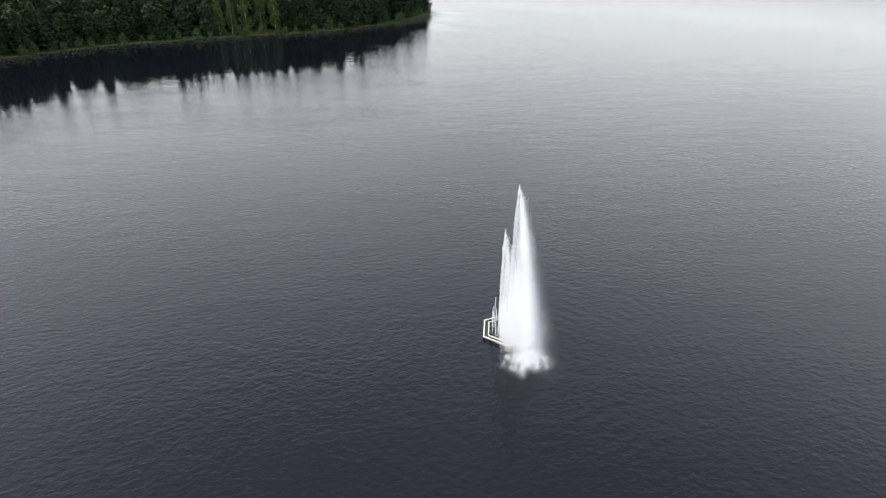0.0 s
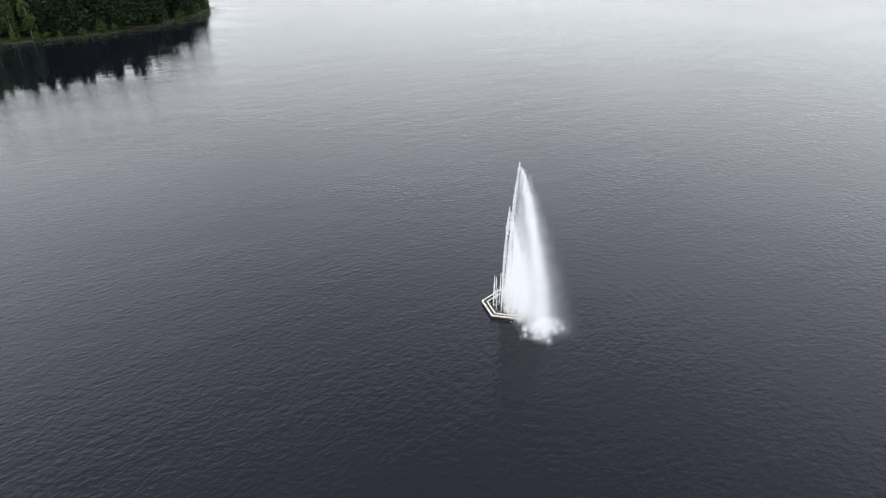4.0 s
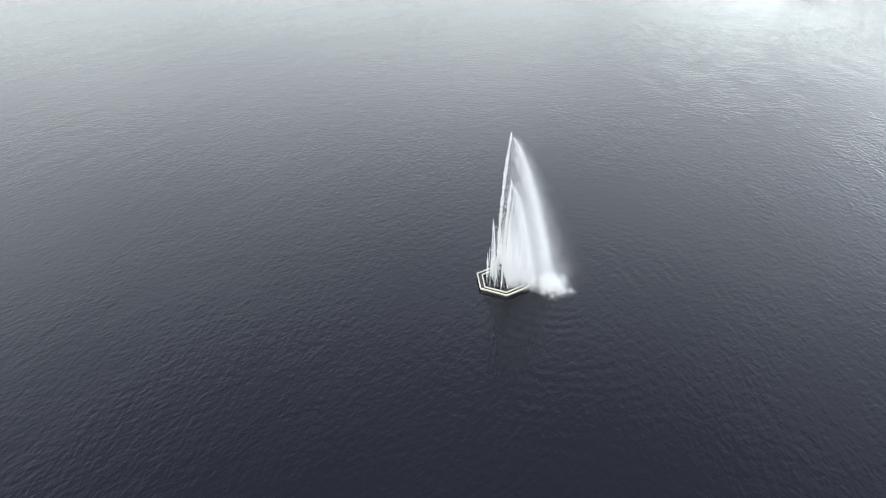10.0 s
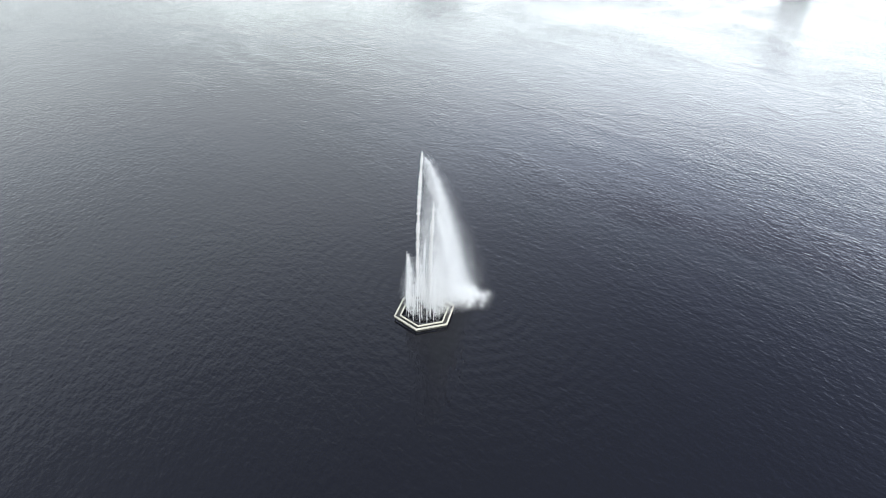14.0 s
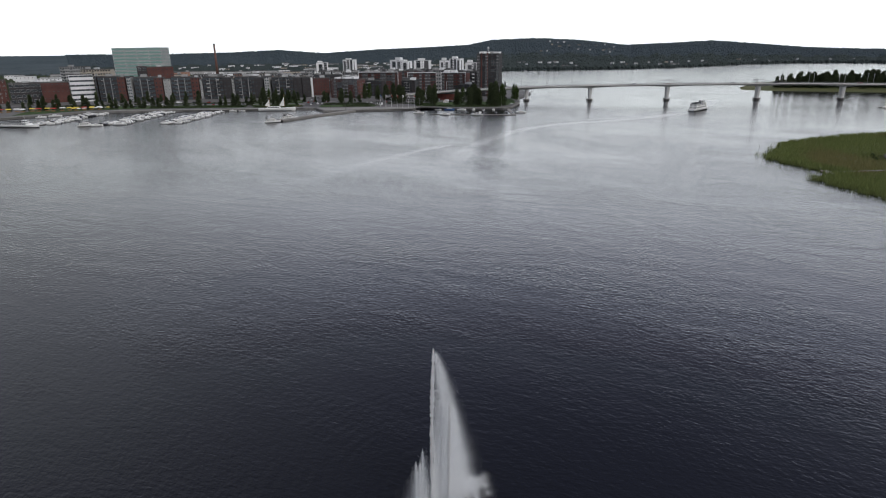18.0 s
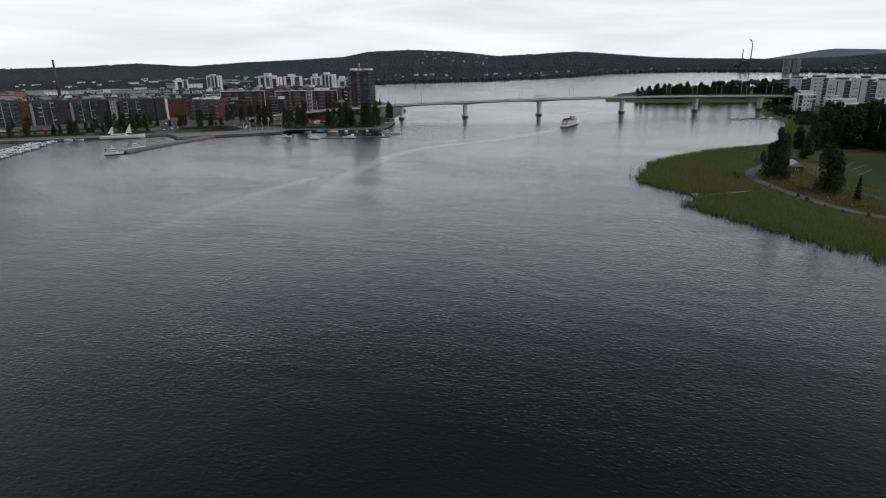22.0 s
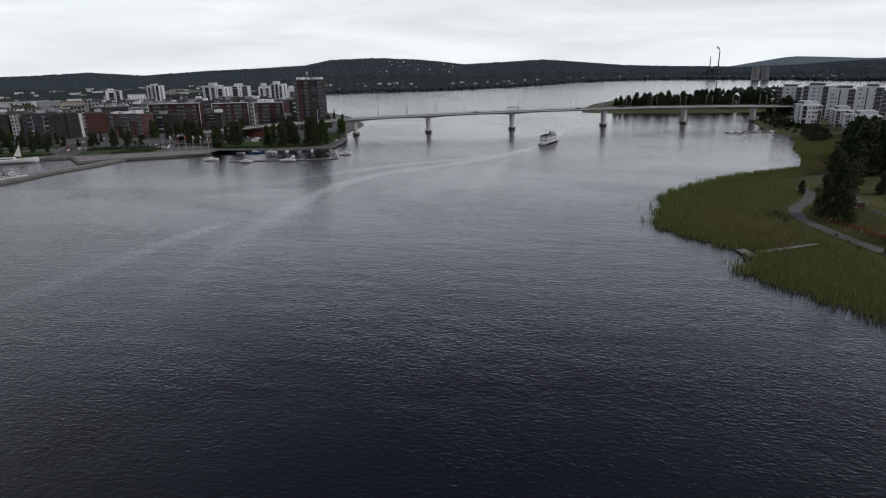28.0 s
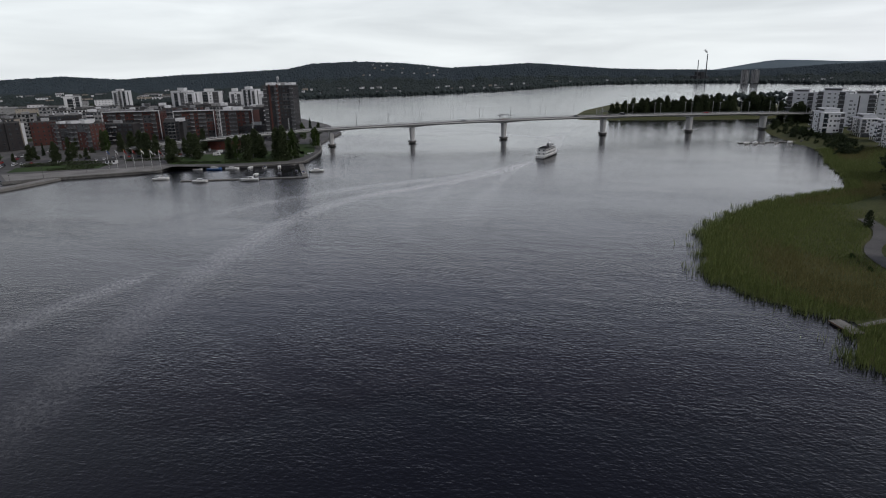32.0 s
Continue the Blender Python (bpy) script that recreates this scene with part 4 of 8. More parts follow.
def reed_beds():
    """Positions drawn in bulk, denser towards the water."""
    gen = np.random.RandomState(5)
    xs, ys = gen.uniform(180, 400, 420000), gen.uniform(30, 262, 420000)
    d = inside(EAST, xs, ys)
    wild = 2.6 * np.sin(xs * 0.31 + ys * 0.23) * np.sin(ys * 0.27 - xs * 0.11) + 1.6 * np.sin(xs * 0.9) * np.sin(ys * 0.8)
    firm = xs * 0.75 + (150 - ys) * 0.35 - 195
    ok = (d > -0.6 + wild - 5.5 * gen.rand(len(xs)) ** 7) & (firm < 8 + 14 * gen.rand(len(xs)))
    ok &= ~((np.abs((xs - 203) * 0.28 + (ys - 148.6)) < 1.9) & (xs < 222))
    for p in dense(PATH_LINE, 3.0):
        ok &= (xs - p.x) ** 2 + (ys - p.y) ** 2 > 3.3 ** 2
    ok &= (d < 26) | (gen.rand(len(xs)) < 0.55)
    mx, my = gen.uniform(318, 475, 120000), gen.uniform(212, 315, 120000)
    md = inside(EAST, mx, my)
    meadow = (md > -0.3 + 1.3 * np.sin(mx * 0.5)) & (md < 44 - 0.12 * np.abs(mx - 400) + 8 * gen.rand(len(mx)))
    xs, ys, d = np.concatenate([xs[ok], mx[meadow]]), np.concatenate([ys[ok], my[meadow]]), np.concatenate([d[ok], md[meadow]])
    mixed = gen.permutation(len(xs))
    xs, ys, d = xs[mixed], ys[mixed], d[mixed]
    zs = np.maximum(east_heights(xs, ys), -0.2) - 0.05
    patch = np.sin(xs * 0.055 + 1.2) + np.sin(ys * 0.06 + xs * 0.02) + 0.8 * np.sin(xs * 0.13 - ys * 0.09)
    dry = (patch + gen.normal(0, 0.5, len(xs)) > 0.9) & (d > 6)
    for name, mask, mat, label in (("reed_bed", ~dry, "reed", "tall green reeds growing out of the lake"), ("reed_bed", dry, "reed_dry", "ochre patches of dry reed and sedge")):
        idx = np.nonzero(mask)[0][:120000]
        n = len(idx)
        h = 1.9 * gen.uniform(0.55, 1.2, n) * np.where(d[idx] < 8, 1.1, 0.75)
        a = gen.uniform(0, 6.283, n)
        wd = 0.13
        cx, cy = np.cos(a) * wd / 2, np.sin(a) * wd / 2
        lx, ly = gen.normal(0.14, 0.16, n) * h, gen.normal(0.10, 0.16, n) * h
        x, y, z = xs[idx], ys[idx], zs[idx]
        v = np.stack([np.stack([x - cx, y - cy, z], 1), np.stack([x + cx, y + cy, z], 1),
                      np.stack([x + lx * 0.4 + cx * 0.7, y + ly * 0.4 + cy * 0.7, z + h * 0.6], 1), np.stack([x + lx, y + ly, z + h], 1)], 1).reshape(-1, 3)
        b = np.arange(n) * 4
        f = np.concatenate([np.stack([b, b + 1, b + 2], 1), np.stack([b, b + 2, b + 3], 1)])
        tagged(raw(name, v.tolist(), f.tolist(), mat), label, "reeds", kind="stuff")


reed_beds()


# ---- fountain ----
WIND = Vector((0.62, 0.78, 0))
HEX_R, HEX_IN = 4.0, 3.15


def hex_pt(r, k, z):
    a = radians(30 - 60 * k)
    return Vector((r * math.cos(a), r * math.sin(a), z))


def bar(bm, a, b, width, z0, z1, mi=0):
    """A level beam from a to b with mitred hexagon ends."""
    d = (b - a).normalized()
    s = Vector((-d.y, d.x, 0)) * (width / 2)
    e = d * (width / 2 * math.tan(radians(30)))
    pts = [a - s + e, b - s - e, b + s + e, a + s - e]
    if (pts[2] - pts[1]).cross(pts[0] - pts[1]).z < 0:
        pts = pts[::-1]
    prism(bm, [(p.x, p.y) for p in pts], z0, z1, mi)


def fountain_platform():
    ob = thing("fountain_platform", pose(0, 0, 0), "floating hexagonal fountain platform with two pale timber rims", "fountain")
    for k in range(6):
        for name, r, w, z0, z1 in (("outer_rim", HEX_R - 0.12, 0.20, 0.34, 0.50), ("inner_rim", HEX_IN, 0.18, 0.32, 0.47)):
            a, b = hex_pt(r, k, 0), hex_pt(r, k + 1, 0)
            d = (b - a).normalized()
            out = ((a + b) / 2).normalized()
            w2 = w / 2
            c = w2 / math.cos(radians(30))
            bm = bmesh.new()
            prism(bm, [(p.x, p.y) for p in (hex_pt(r - c, k + 1, 0), hex_pt(r - c, k, 0), hex_pt(r + c, k, 0), hex_pt(r + c, k + 1, 0))], z0, z1)
            part(name, bm, "pale", ob, bevel=0.025)
        bm = bmesh.new()
        c0, c1 = HEX_IN + 0.14, HEX_R - 0.29
        prism(bm, [(p.x, p.y) for p in (hex_pt(c0, k + 1, 0), hex_pt(c0, k, 0), hex_pt(c1, k, 0), hex_pt(c1, k + 1, 0))], 0.12, 0.22)
        part("float_beam", *[(lambda q: (prism(q, [(v.x, v.y) for v in (hex_pt(c1 - 0.3, k + 1, 0), hex_pt(c1 - 0.3, k, 0), hex_pt(c1 + 0.12, k, 0), hex_pt(c1 + 0.12, k + 1, 0))], -0.3, 0.11), q)[1])(bmesh.new())], "grate", ob)
        part("walkway_grate", bm, "grate", ob, "dark wet walkway grating")
        bm = bmesh.new()
        p, q = hex_pt(HEX_IN - 0.1, k, 0.2), hex_pt(0.45, k, 0.2)
        rod(bm, p, q, 0.07, 0.07, 8)
        part("spoke_pipe", bm, "darksteel", ob)
    bm = bmesh.new()
    rod(bm, (0, 0, -0.3), (0, 0, 0.45), 0.5, 0.5, 16)
    rod(bm, (0, 0, 0.45), (0, 0, 0.62), 0.5, 0.25, 16)
    part("pump_housing", bm, "darksteel", ob)
    for k, (x, y, h) in enumerate(((-1.0, 0.4, 2.0), (-0.75, 0.15, 1.3), (-1.15, 0.75, 1.0))):
        bm = bmesh.new()
        rod(bm, (x, y, 0.0), (x, y, h), 0.09, 0.07, 8)
        box(bm, x - 0.16, x + 0.16, y - 0.16, y + 0.16, h, h + 0.22)
        part("control_post", bm, "darksteel", ob)
    for r, n in ((2.3, 16), (1.4, 8)):
        bm = bmesh.new()
        rings = [[bm.verts.new(((r + 0.06 * math.cos(b)) * math.cos(a), (r + 0.06 * math.cos(b)) * math.sin(a), 0.2 + 0.06 * math.sin(b))) for b in (0, 1.05, 2.09, 3.14, 4.19, 5.24)] for a in (2 * math.pi * k / 36 for k in range(36))]
        for k in range(36):
            for q in range(6):
                bm.faces.new((rings[k][q], rings[(k + 1) % 36][q], rings[(k + 1) % 36][(q + 1) % 6], rings[k][(q + 1) % 6]))
        part("ring_pipe", bm, "darksteel", ob)
        for k in range(n):
            a = 2 * math.pi * k / n
            bm = bmesh.new()
            rod(bm, (r * math.cos(a), r * math.sin(a), 0.22), (r * math.cos(a), r * math.sin(a), 0.48), 0.06, 0.035, 7)
            part("nozzle", bm, "steel", ob)


fountain_platform()


def drops(gen, pts, vel, size, stretch):
    """Slender three-sided drops along the way they move, as arrays of corners and faces."""
    n = len(pts)
    d = vel / np.maximum(np.linalg.norm(vel, axis=1, keepdims=True), 1e-6)
    ref = np.stack([np.cos(gen.uniform(0, 6.283, n)), np.sin(gen.uniform(0, 6.283, n)), np.zeros(n)], 1)
    s1 = np.cross(d, ref)
    s1 /= np.maximum(np.linalg.norm(s1, axis=1, keepdims=True), 1e-6)
    s2 = np.cross(d, s1)
    w = size[:, None]
    ln = (size * stretch)[:, None]
    v = np.stack([pts + d * ln, pts + s1 * w, pts - 0.5 * s1 * w + 0.87 * s2 * w, pts - 0.5 * s1 * w - 0.87 * s2 * w - d * ln * 0.6], 1).reshape(-1, 3)
    b = np.arange(n)[:, None] * 4
    f = np.concatenate([b + np.array(t) for t in ((0, 1, 2), (0, 2, 3), (0, 3, 1), (1, 3, 2))])
    return v, f


def flakes(gen, pts, vel, size, stretch):
    """Fine spray: one sliver a drop, turned at random."""
    n = len(pts)
    d = vel / np.maximum(np.linalg.norm(vel, axis=1, keepdims=True), 1e-6) + gen.normal(0, 0.25, (n, 3))
    s = gen.normal(0, 1, (n, 3))
    s /= np.linalg.norm(s, axis=1, keepdims=True)
    ln = (size * stretch)[:, None]
    v = np.stack([pts + d * ln, pts + s * size[:, None], pts - s * size[:, None] - d * ln * 0.3], 1).reshape(-1, 3)
    return v, np.arange(n)[:, None] * 3 + np.arange(3)


def spray_mesh(name, chunks, parent, label=""):
    vs, fs, n = [], [], 0
    for v, f in chunks:
        vs.append(v)
        fs.append(f + n)
        n += len(v)
    ob = raw(name, np.concatenate(vs).tolist(), np.concatenate(fs).tolist(), "spray", parent)
    return tagged(ob, label)


def jet(gen, x, y, height, width, rising, falling, drift, tip_share, spread=0.05):
    """One jet: the rising column, and the water that falls back, carried off by the wind."""
    h = height * gen.uniform(0, 1, rising) ** 0.85
    t = h / height
    lump = np.interp(h, np.arange(0, height + 0.4, 0.17), gen.uniform(0.35, 1.65, len(np.arange(0, height + 0.4, 0.17))))
    r = width * (0.30 + 0.9 * t) * np.sqrt(np.maximum(0.02, 1 - t ** 5)) * lump * np.sqrt(gen.uniform(0, 1, rising))
    a = gen.uniform(0, 6.283, rising)
    lean = drift * 0.05 * height * t ** 2.2
    pts = np.stack([x + r * np.cos(a) + WIND.x * lean, y + r * np.sin(a) + WIND.y * lean, 0.45 + h], 1)
    vel = np.stack([gen.normal(0, 0.06, rising), gen.normal(0, 0.06, rising), np.ones(rising)], 1)
    rise = drops(gen, pts, vel, gen.uniform(0.014, 0.032, rising), gen.uniform(4, 10, rising))
    m = falling
    strand = gen.randint(0, 40, m)                                   # gusts tear the veil into strands
    s_off, s_side = gen.normal(0, 0.05, 40), gen.normal(0, 0.55, 40)
    at_tip = gen.uniform(0, 1, m) < tip_share
    start = np.where(at_tip, height * (1 - 0.12 * gen.uniform(0, 1, m) ** 2), height * gen.uniform(0.12, 1, m) ** 0.8)
    fall = gen.uniform(0, 1, m) ** 0.85
    z = start * (1 - fall)
    lean0 = drift * 0.05 * height * (start / height) ** 2.2
    off = lean0 + drift * 0.32 * start * fall ** 0.66 * (1 + s_off[strand] + gen.normal(0, 0.05, m))
    mist = gen.uniform(0, 1, m) < 0.5
    blow = np.where(mist, np.abs(gen.normal(0, 2.1, m)) * (0.2 + 0.8 * fall), 0)
    side = (s_side[strand] + gen.normal(0, 0.7, m)) * (0.12 + spread * (start - z) + 0.3 * mist * fall)
    px = x + WIND.x * off - WIND.y * side + 0.45 * blow
    py = y + WIND.y * off + WIND.x * side + 0.85 * blow
    pts = np.stack([px, py, z + 0.15], 1)
    vel = np.stack([np.full(m, WIND.x * 0.33 * drift), np.full(m, WIND.y * 0.33 * drift), -np.ones(m)], 1)
    size = np.where(mist, gen.uniform(0.004, 0.008, m), gen.uniform(0.006, 0.014, m))
    return rise, flakes(gen, pts, vel, size, gen.uniform(3, 9, m))


def fountain_water():
    gen = np.random.RandomState(3)
    ob = thing("fountain_water", pose(0, 0, 0), "white fountain jets with spray blown sideways by wind", "fountain")
    for spec in ((-0.75, -0.55, 21.2, 0.22, 7600, 430000, 1.0, 0.30), (1.0, -1.0, 15.6, 0.18, 5200, 150000, 0.80, 0.32)):
        rise, fallen = jet(gen, *spec)
        spray_mesh("tall_jet", [rise], ob)
        spray_mesh("blown_spray", [fallen], ob, "veil of falling spray drifting with the wind")
    for spec in ((-0.2, 0.6, 10.0, 0.12, 900, 5000, 0.55, 0.5), (0.5, 0.2, 12.5, 0.12, 1100, 7000, 0.6, 0.5), (-2.0, -0.6, 8.8, 0.12, 260, 34000, 0.22, 0.4, 0.17), (-2.2, 0.8, 7.6, 0.12, 220, 28000, 0.22, 0.4, 0.17), (-1.3, 1.6, 8.4, 0.12, 220, 28000, 0.24, 0.4, 0.17)):
        rise, fallen = jet(gen, *spec)
        spray_mesh("middle_jet", [rise, fallen], ob)
    for r, n in ((2.3, 16), (1.4, 8)):
        for k in range(n):
            a = 2 * math.pi * k / n
            hh = 2.2 + 1.7 * gen.rand() + (0.7 if r > 2 else 0)
            rise, fallen = jet(gen, r * math.cos(a), r * math.sin(a), hh, 0.07, 210, 330, 0.35, 0.8)
            spray_mesh("low_jet", [rise, fallen], ob)
    n = 52000
    ang, rad = gen.uniform(0, 6.283, n), np.abs(gen.normal(0, 1, n))
    gust = gen.normal(0, 1, (70, 2))[gen.randint(0, 70, n)]
    px = 4.5 + 0.55 * rad * np.cos(ang) + 1.05 * gust[:, 0]
    py = 5.1 + 0.45 * rad * np.sin(ang) + 0.95 * gust[:, 1]
    pz = np.abs(gen.normal(0, 0.40, n)) * np.exp(-rad * 0.4)
    vel = np.stack([gen.normal(0, 0.6, n) + 0.4, gen.normal(0, 0.6, n) + 0.4, np.abs(gen.normal(0, 1, n))], 1)
    v, f = flakes(gen, np.stack([px, py, pz + 0.03], 1), vel, gen.uniform(0.008, 0.026, n), gen.uniform(1.5, 4, n))
    spray_mesh("splash", [(v, f)], ob, "white foam and splash where the spray lands")


fountain_water()


# ---- bridge ----
PIERS = [(222, 551), (283, 529), (356, 504), (440, 476), (511, 445), (572, 417)]
BRIDGE = [(80, 590), (150, 573)] + PIERS + [(628, 388), (690, 352)]
DECK_W = 13.0


def deck_z(x):
    return float(np.interp(x, [80, 150, 222, 283, 356, 440, 511, 572, 628, 690], [6.5, 11.0, 14.0, 15.2, 15.9, 15.8, 15.2, 14.2, 13.0, 11.5]))


def sweep(bm, pts, section, mi=0):
    """Sweeps a section (across, up) along points with their own heights."""
    rings = []
    for i, p in enumerate(pts):
        d = pts[min(i + 1, len(pts) - 1)] - pts[max(i - 1, 0)]
        s = Vector((-d.y, d.x, 0)).normalized()
        rings.append([bm.verts.new((p.x + s.x * u, p.y + s.y * u, p.z + w)) for u, w in section(i)])
    n = len(rings[0])
    for a, b in zip(rings, rings[1:]):
        for k in range(n):
            bm.faces.new((a[k], a[(k + 1) % n], b[(k + 1) % n], b[k])).material_index = mi
    bm.faces.new(rings[0])
    bm.faces.new(rings[-1][::-1])


def bridge():
    ob = thing("road_bridge", pose(0, 0, 0), "long pale concrete road bridge on slender piers", "bridge")
    pts = dense(BRIDGE, 6.0)
    for p in pts:
        p.z = deck_z(p.x)
    h = DECK_W / 2

    def girder(i):
        near = min(math.hypot(pts[i].x - x, pts[i].y - y) for x, y in PIERS)
        g = 1.7 + 1.1 * max(0.0, 1 - near / 24) ** 1.7
        return [(-h, 0), (h, 0), (h, -0.45), (h * 0.45, -0.9), (h * 0.34, -g), (-h * 0.34, -g), (-h * 0.45, -0.9), (-h, -0.45)]

    bm = bmesh.new()
    sweep(bm, pts, girder)
    part("girder", bm, "concrete", ob)
    bm = bmesh.new()
    sweep(bm, pts, lambda i: [(-h + 2.4, 0.05), (h - 2.4, 0.05), (h - 2.4, 0.004), (-h + 2.4, 0.004)])
    part("carriageway", bm, "asphalt", ob)
    for s in (-1, 1):
        bm = bmesh.new()
        sweep(bm, pts, lambda i: [(s * (h - 0.05), 0.3), (s * (h - 0.35), 0.3), (s * (h - 0.35), 0.002), (s * (h - 0.05), 0.002)])
        part("edge_beam", bm, "concrete", ob)
        rail = bmesh.new()
        for w in (0.6, 0.85, 1.15):
            sweep(rail, pts, lambda i: [(s * (h - 0.16), w), (s * (h - 0.24), w), (s * (h - 0.24), w + 0.07), (s * (h - 0.16), w + 0.07)])
        rail_ob = part("railing", rail, "steel", ob)
        post = bmesh.new()
        for i in range(0, len(pts) - 1):
            d = pts[i + 1] - pts[i]
            sd = Vector((-d.y, d.x, 0)).normalized() * s * (h - 0.2)
            for u in (0.0, 0.5):
                q = pts[i] + d * u + sd
                box(post, q.x - 0.05, q.x + 0.05, q.y - 0.05, q.y + 0.05, q.z + 0.25, q.z + 1.2)
        tagged(part("railing_infill", post, "steel", rail_ob), kind="stuff")
    for i, (x, y) in enumerate(PIERS):
        a, b = BRIDGE[i + 1], BRIDGE[i + 3]
        ang = math.degrees(math.atan2(b[1] - a[1], b[0] - a[0]))
        pier_parts(ob, x, y, ang)


def pier_parts(ob, x, y, ang):
    top = deck_z(x) - 2.7
    bm = bmesh.new()
    out = []
    for k in range(20):
        a = 2 * math.pi * k / 20
        out.append((1.65 * math.copysign(abs(math.cos(a)) ** 0.6, math.cos(a)), 3.1 * math.copysign(abs(math.sin(a)) ** 0.6, math.sin(a))))
    prism(bm, out, 1.6, top, 0, 1.3)
    pier = part("pier", bm, "concrete", ob)
    pier.matrix_basis = pose(x, y, 0, 0, 0, ang)
    bm = bmesh.new()
    prism(bm, [(p[0] * 2.0, p[1] * 1.45) for p in out], 0.7, 1.7)
    cap = part("pile_cap", bm, "darkconcrete", pier, "dark wet pile cap at the waterline")
    bm = bmesh.new()
    prism(bm, [(p[0] * 1.5, p[1] * 1.2) for p in out], -2.0, 0.8)
    part("pile_shaft", bm, "darkconcrete", pier)
    bm = bmesh.new()
    box(bm, -1.0, 1.0, -2.6, 2.6, top - 0.05, top + 0.5)
    part("bearing", bm, "darkconcrete", pier)


bridge()


def bridge_frames():
    """Places along the bridge: point, direction, cumulative length."""
    pts = dense(BRIDGE, 2.0)
    out, run = [], 0.0
    for a, b in zip(pts, pts[1:]):
        out.append((run, a, (b - a).normalized()))
        run += (b - a).length
    return out


def lamp_post():
    ob = thing("street_lamp", pose(0, 0, 0), "slim grey street lamp on the bridge", "street lamp", "bridge lamps")
    bm = bmesh.new()
    rod(bm, (0, 0, 0), (0, 0, 9.6), 0.17, 0.11, 8)
    part("pole", bm, "metalroof", ob)
    bm = bmesh.new()
    rod(bm, (0, -0.9, 9.5), (0, 0.9, 9.5), 0.07, 0.07, 6)
    part("arm", bm, "steel", ob)
    bm = bmesh.new()
    box(bm, -0.30, 0.30, -1.45, -0.35, 9.5, 9.72)
    part("lamp_head", bm, "metalroof", ob, bevel=0.05)
    bm = bmesh.new()
    box(bm, -0.30, 0.30, 0.35, 1.45, 9.5, 9.72)
    part("lamp_head", bm, "metalroof", ob, bevel=0.05)
    bm = bmesh.new()
    rod(bm, (0, 0, 0), (0, 0, 0.5), 0.2, 0.18, 8)
    part("base", bm, "concrete", ob)
    return ob


def bridge_lamps():
    first = None
    frames = bridge_frames()
    for side in (-1, 1):
        goal = 62.0
        for run, p, d in frames:
            if run < goal or p.x > 640:
                continue
            goal += 26.0
            s = Vector((-d.y, d.x, 0)) * side * (DECK_W / 2 - 0.6)
            m = pose(p.x + s.x, p.y + s.y, deck_z(p.x) - 0.02, 0, 0, math.degrees(math.atan2(d.y, d.x)) + (0 if side > 0 else 180))
            if first is None:
                first = lamp_post()
                first.matrix_basis = m
            else:
                copy_thing(first, m)


bridge_lamps()


def shelter(x, y, ang, z):
    ob = thing("shelter", pose(x, y, z, 0, 0, ang), "small curved canopy shelter on the bridge walkway", "shelter", "bridge shelters")
    for u, v in ((-4, -1.0), (4, -1.0), (-4, 1.0), (4, 1.0)):
        bm = bmesh.new()
        rod(bm, (u, v, 0), (u, v, 2.9), 0.09, 0.09, 8)
        part("post", bm, "steel", ob)
    bm = bmesh.new()
    rings = []
    for k in range(9):
        u = -5.5 + 11 * k / 8
        zz = 2.9 + 1.0 * (1 - (u / 5.5) ** 2)
        rings.append([bm.verts.new((u, v, w)) for v, w in ((-1.5, zz), (1.5, zz), (1.5, zz + 0.18), (-1.5, zz + 0.18))])
    for a, b in zip(rings, rings[1:]):
        for k in range(4):
            bm.faces.new((a[k], a[(k + 1) % 4], b[(k + 1) % 4], b[k]))
    bm.faces.new(rings[0])
    bm.faces.new(rings[-1][::-1])
    part("canopy", bm, "darksteel", ob)
    bm = bmesh.new()
    box(bm, -3.4, 3.4, -0.25, 0.25, 0.40, 0.48)
    for u in (-2.8, 0, 2.8):
        box(bm, u - 0.06, u + 0.06, -0.2, 0.2, 0, 0.40)
    part("bench", bm, "wood", ob)


for i in (2, 3):
    (ax, ay), (bx, by), (x, y) = PIERS[i - 1], PIERS[i + 1], PIERS[i]
    ang = math.atan2(by - ay, bx - ax)
    shelter(x + math.sin(ang) * 5.0, y - math.cos(ang) * 5.0, math.degrees(ang), deck_z(x) + 0.0)
    shelter(x - math.sin(ang) * 5.0 + 2, y + math.cos(ang) * 5.0, math.degrees(ang), deck_z(x) + 0.0)


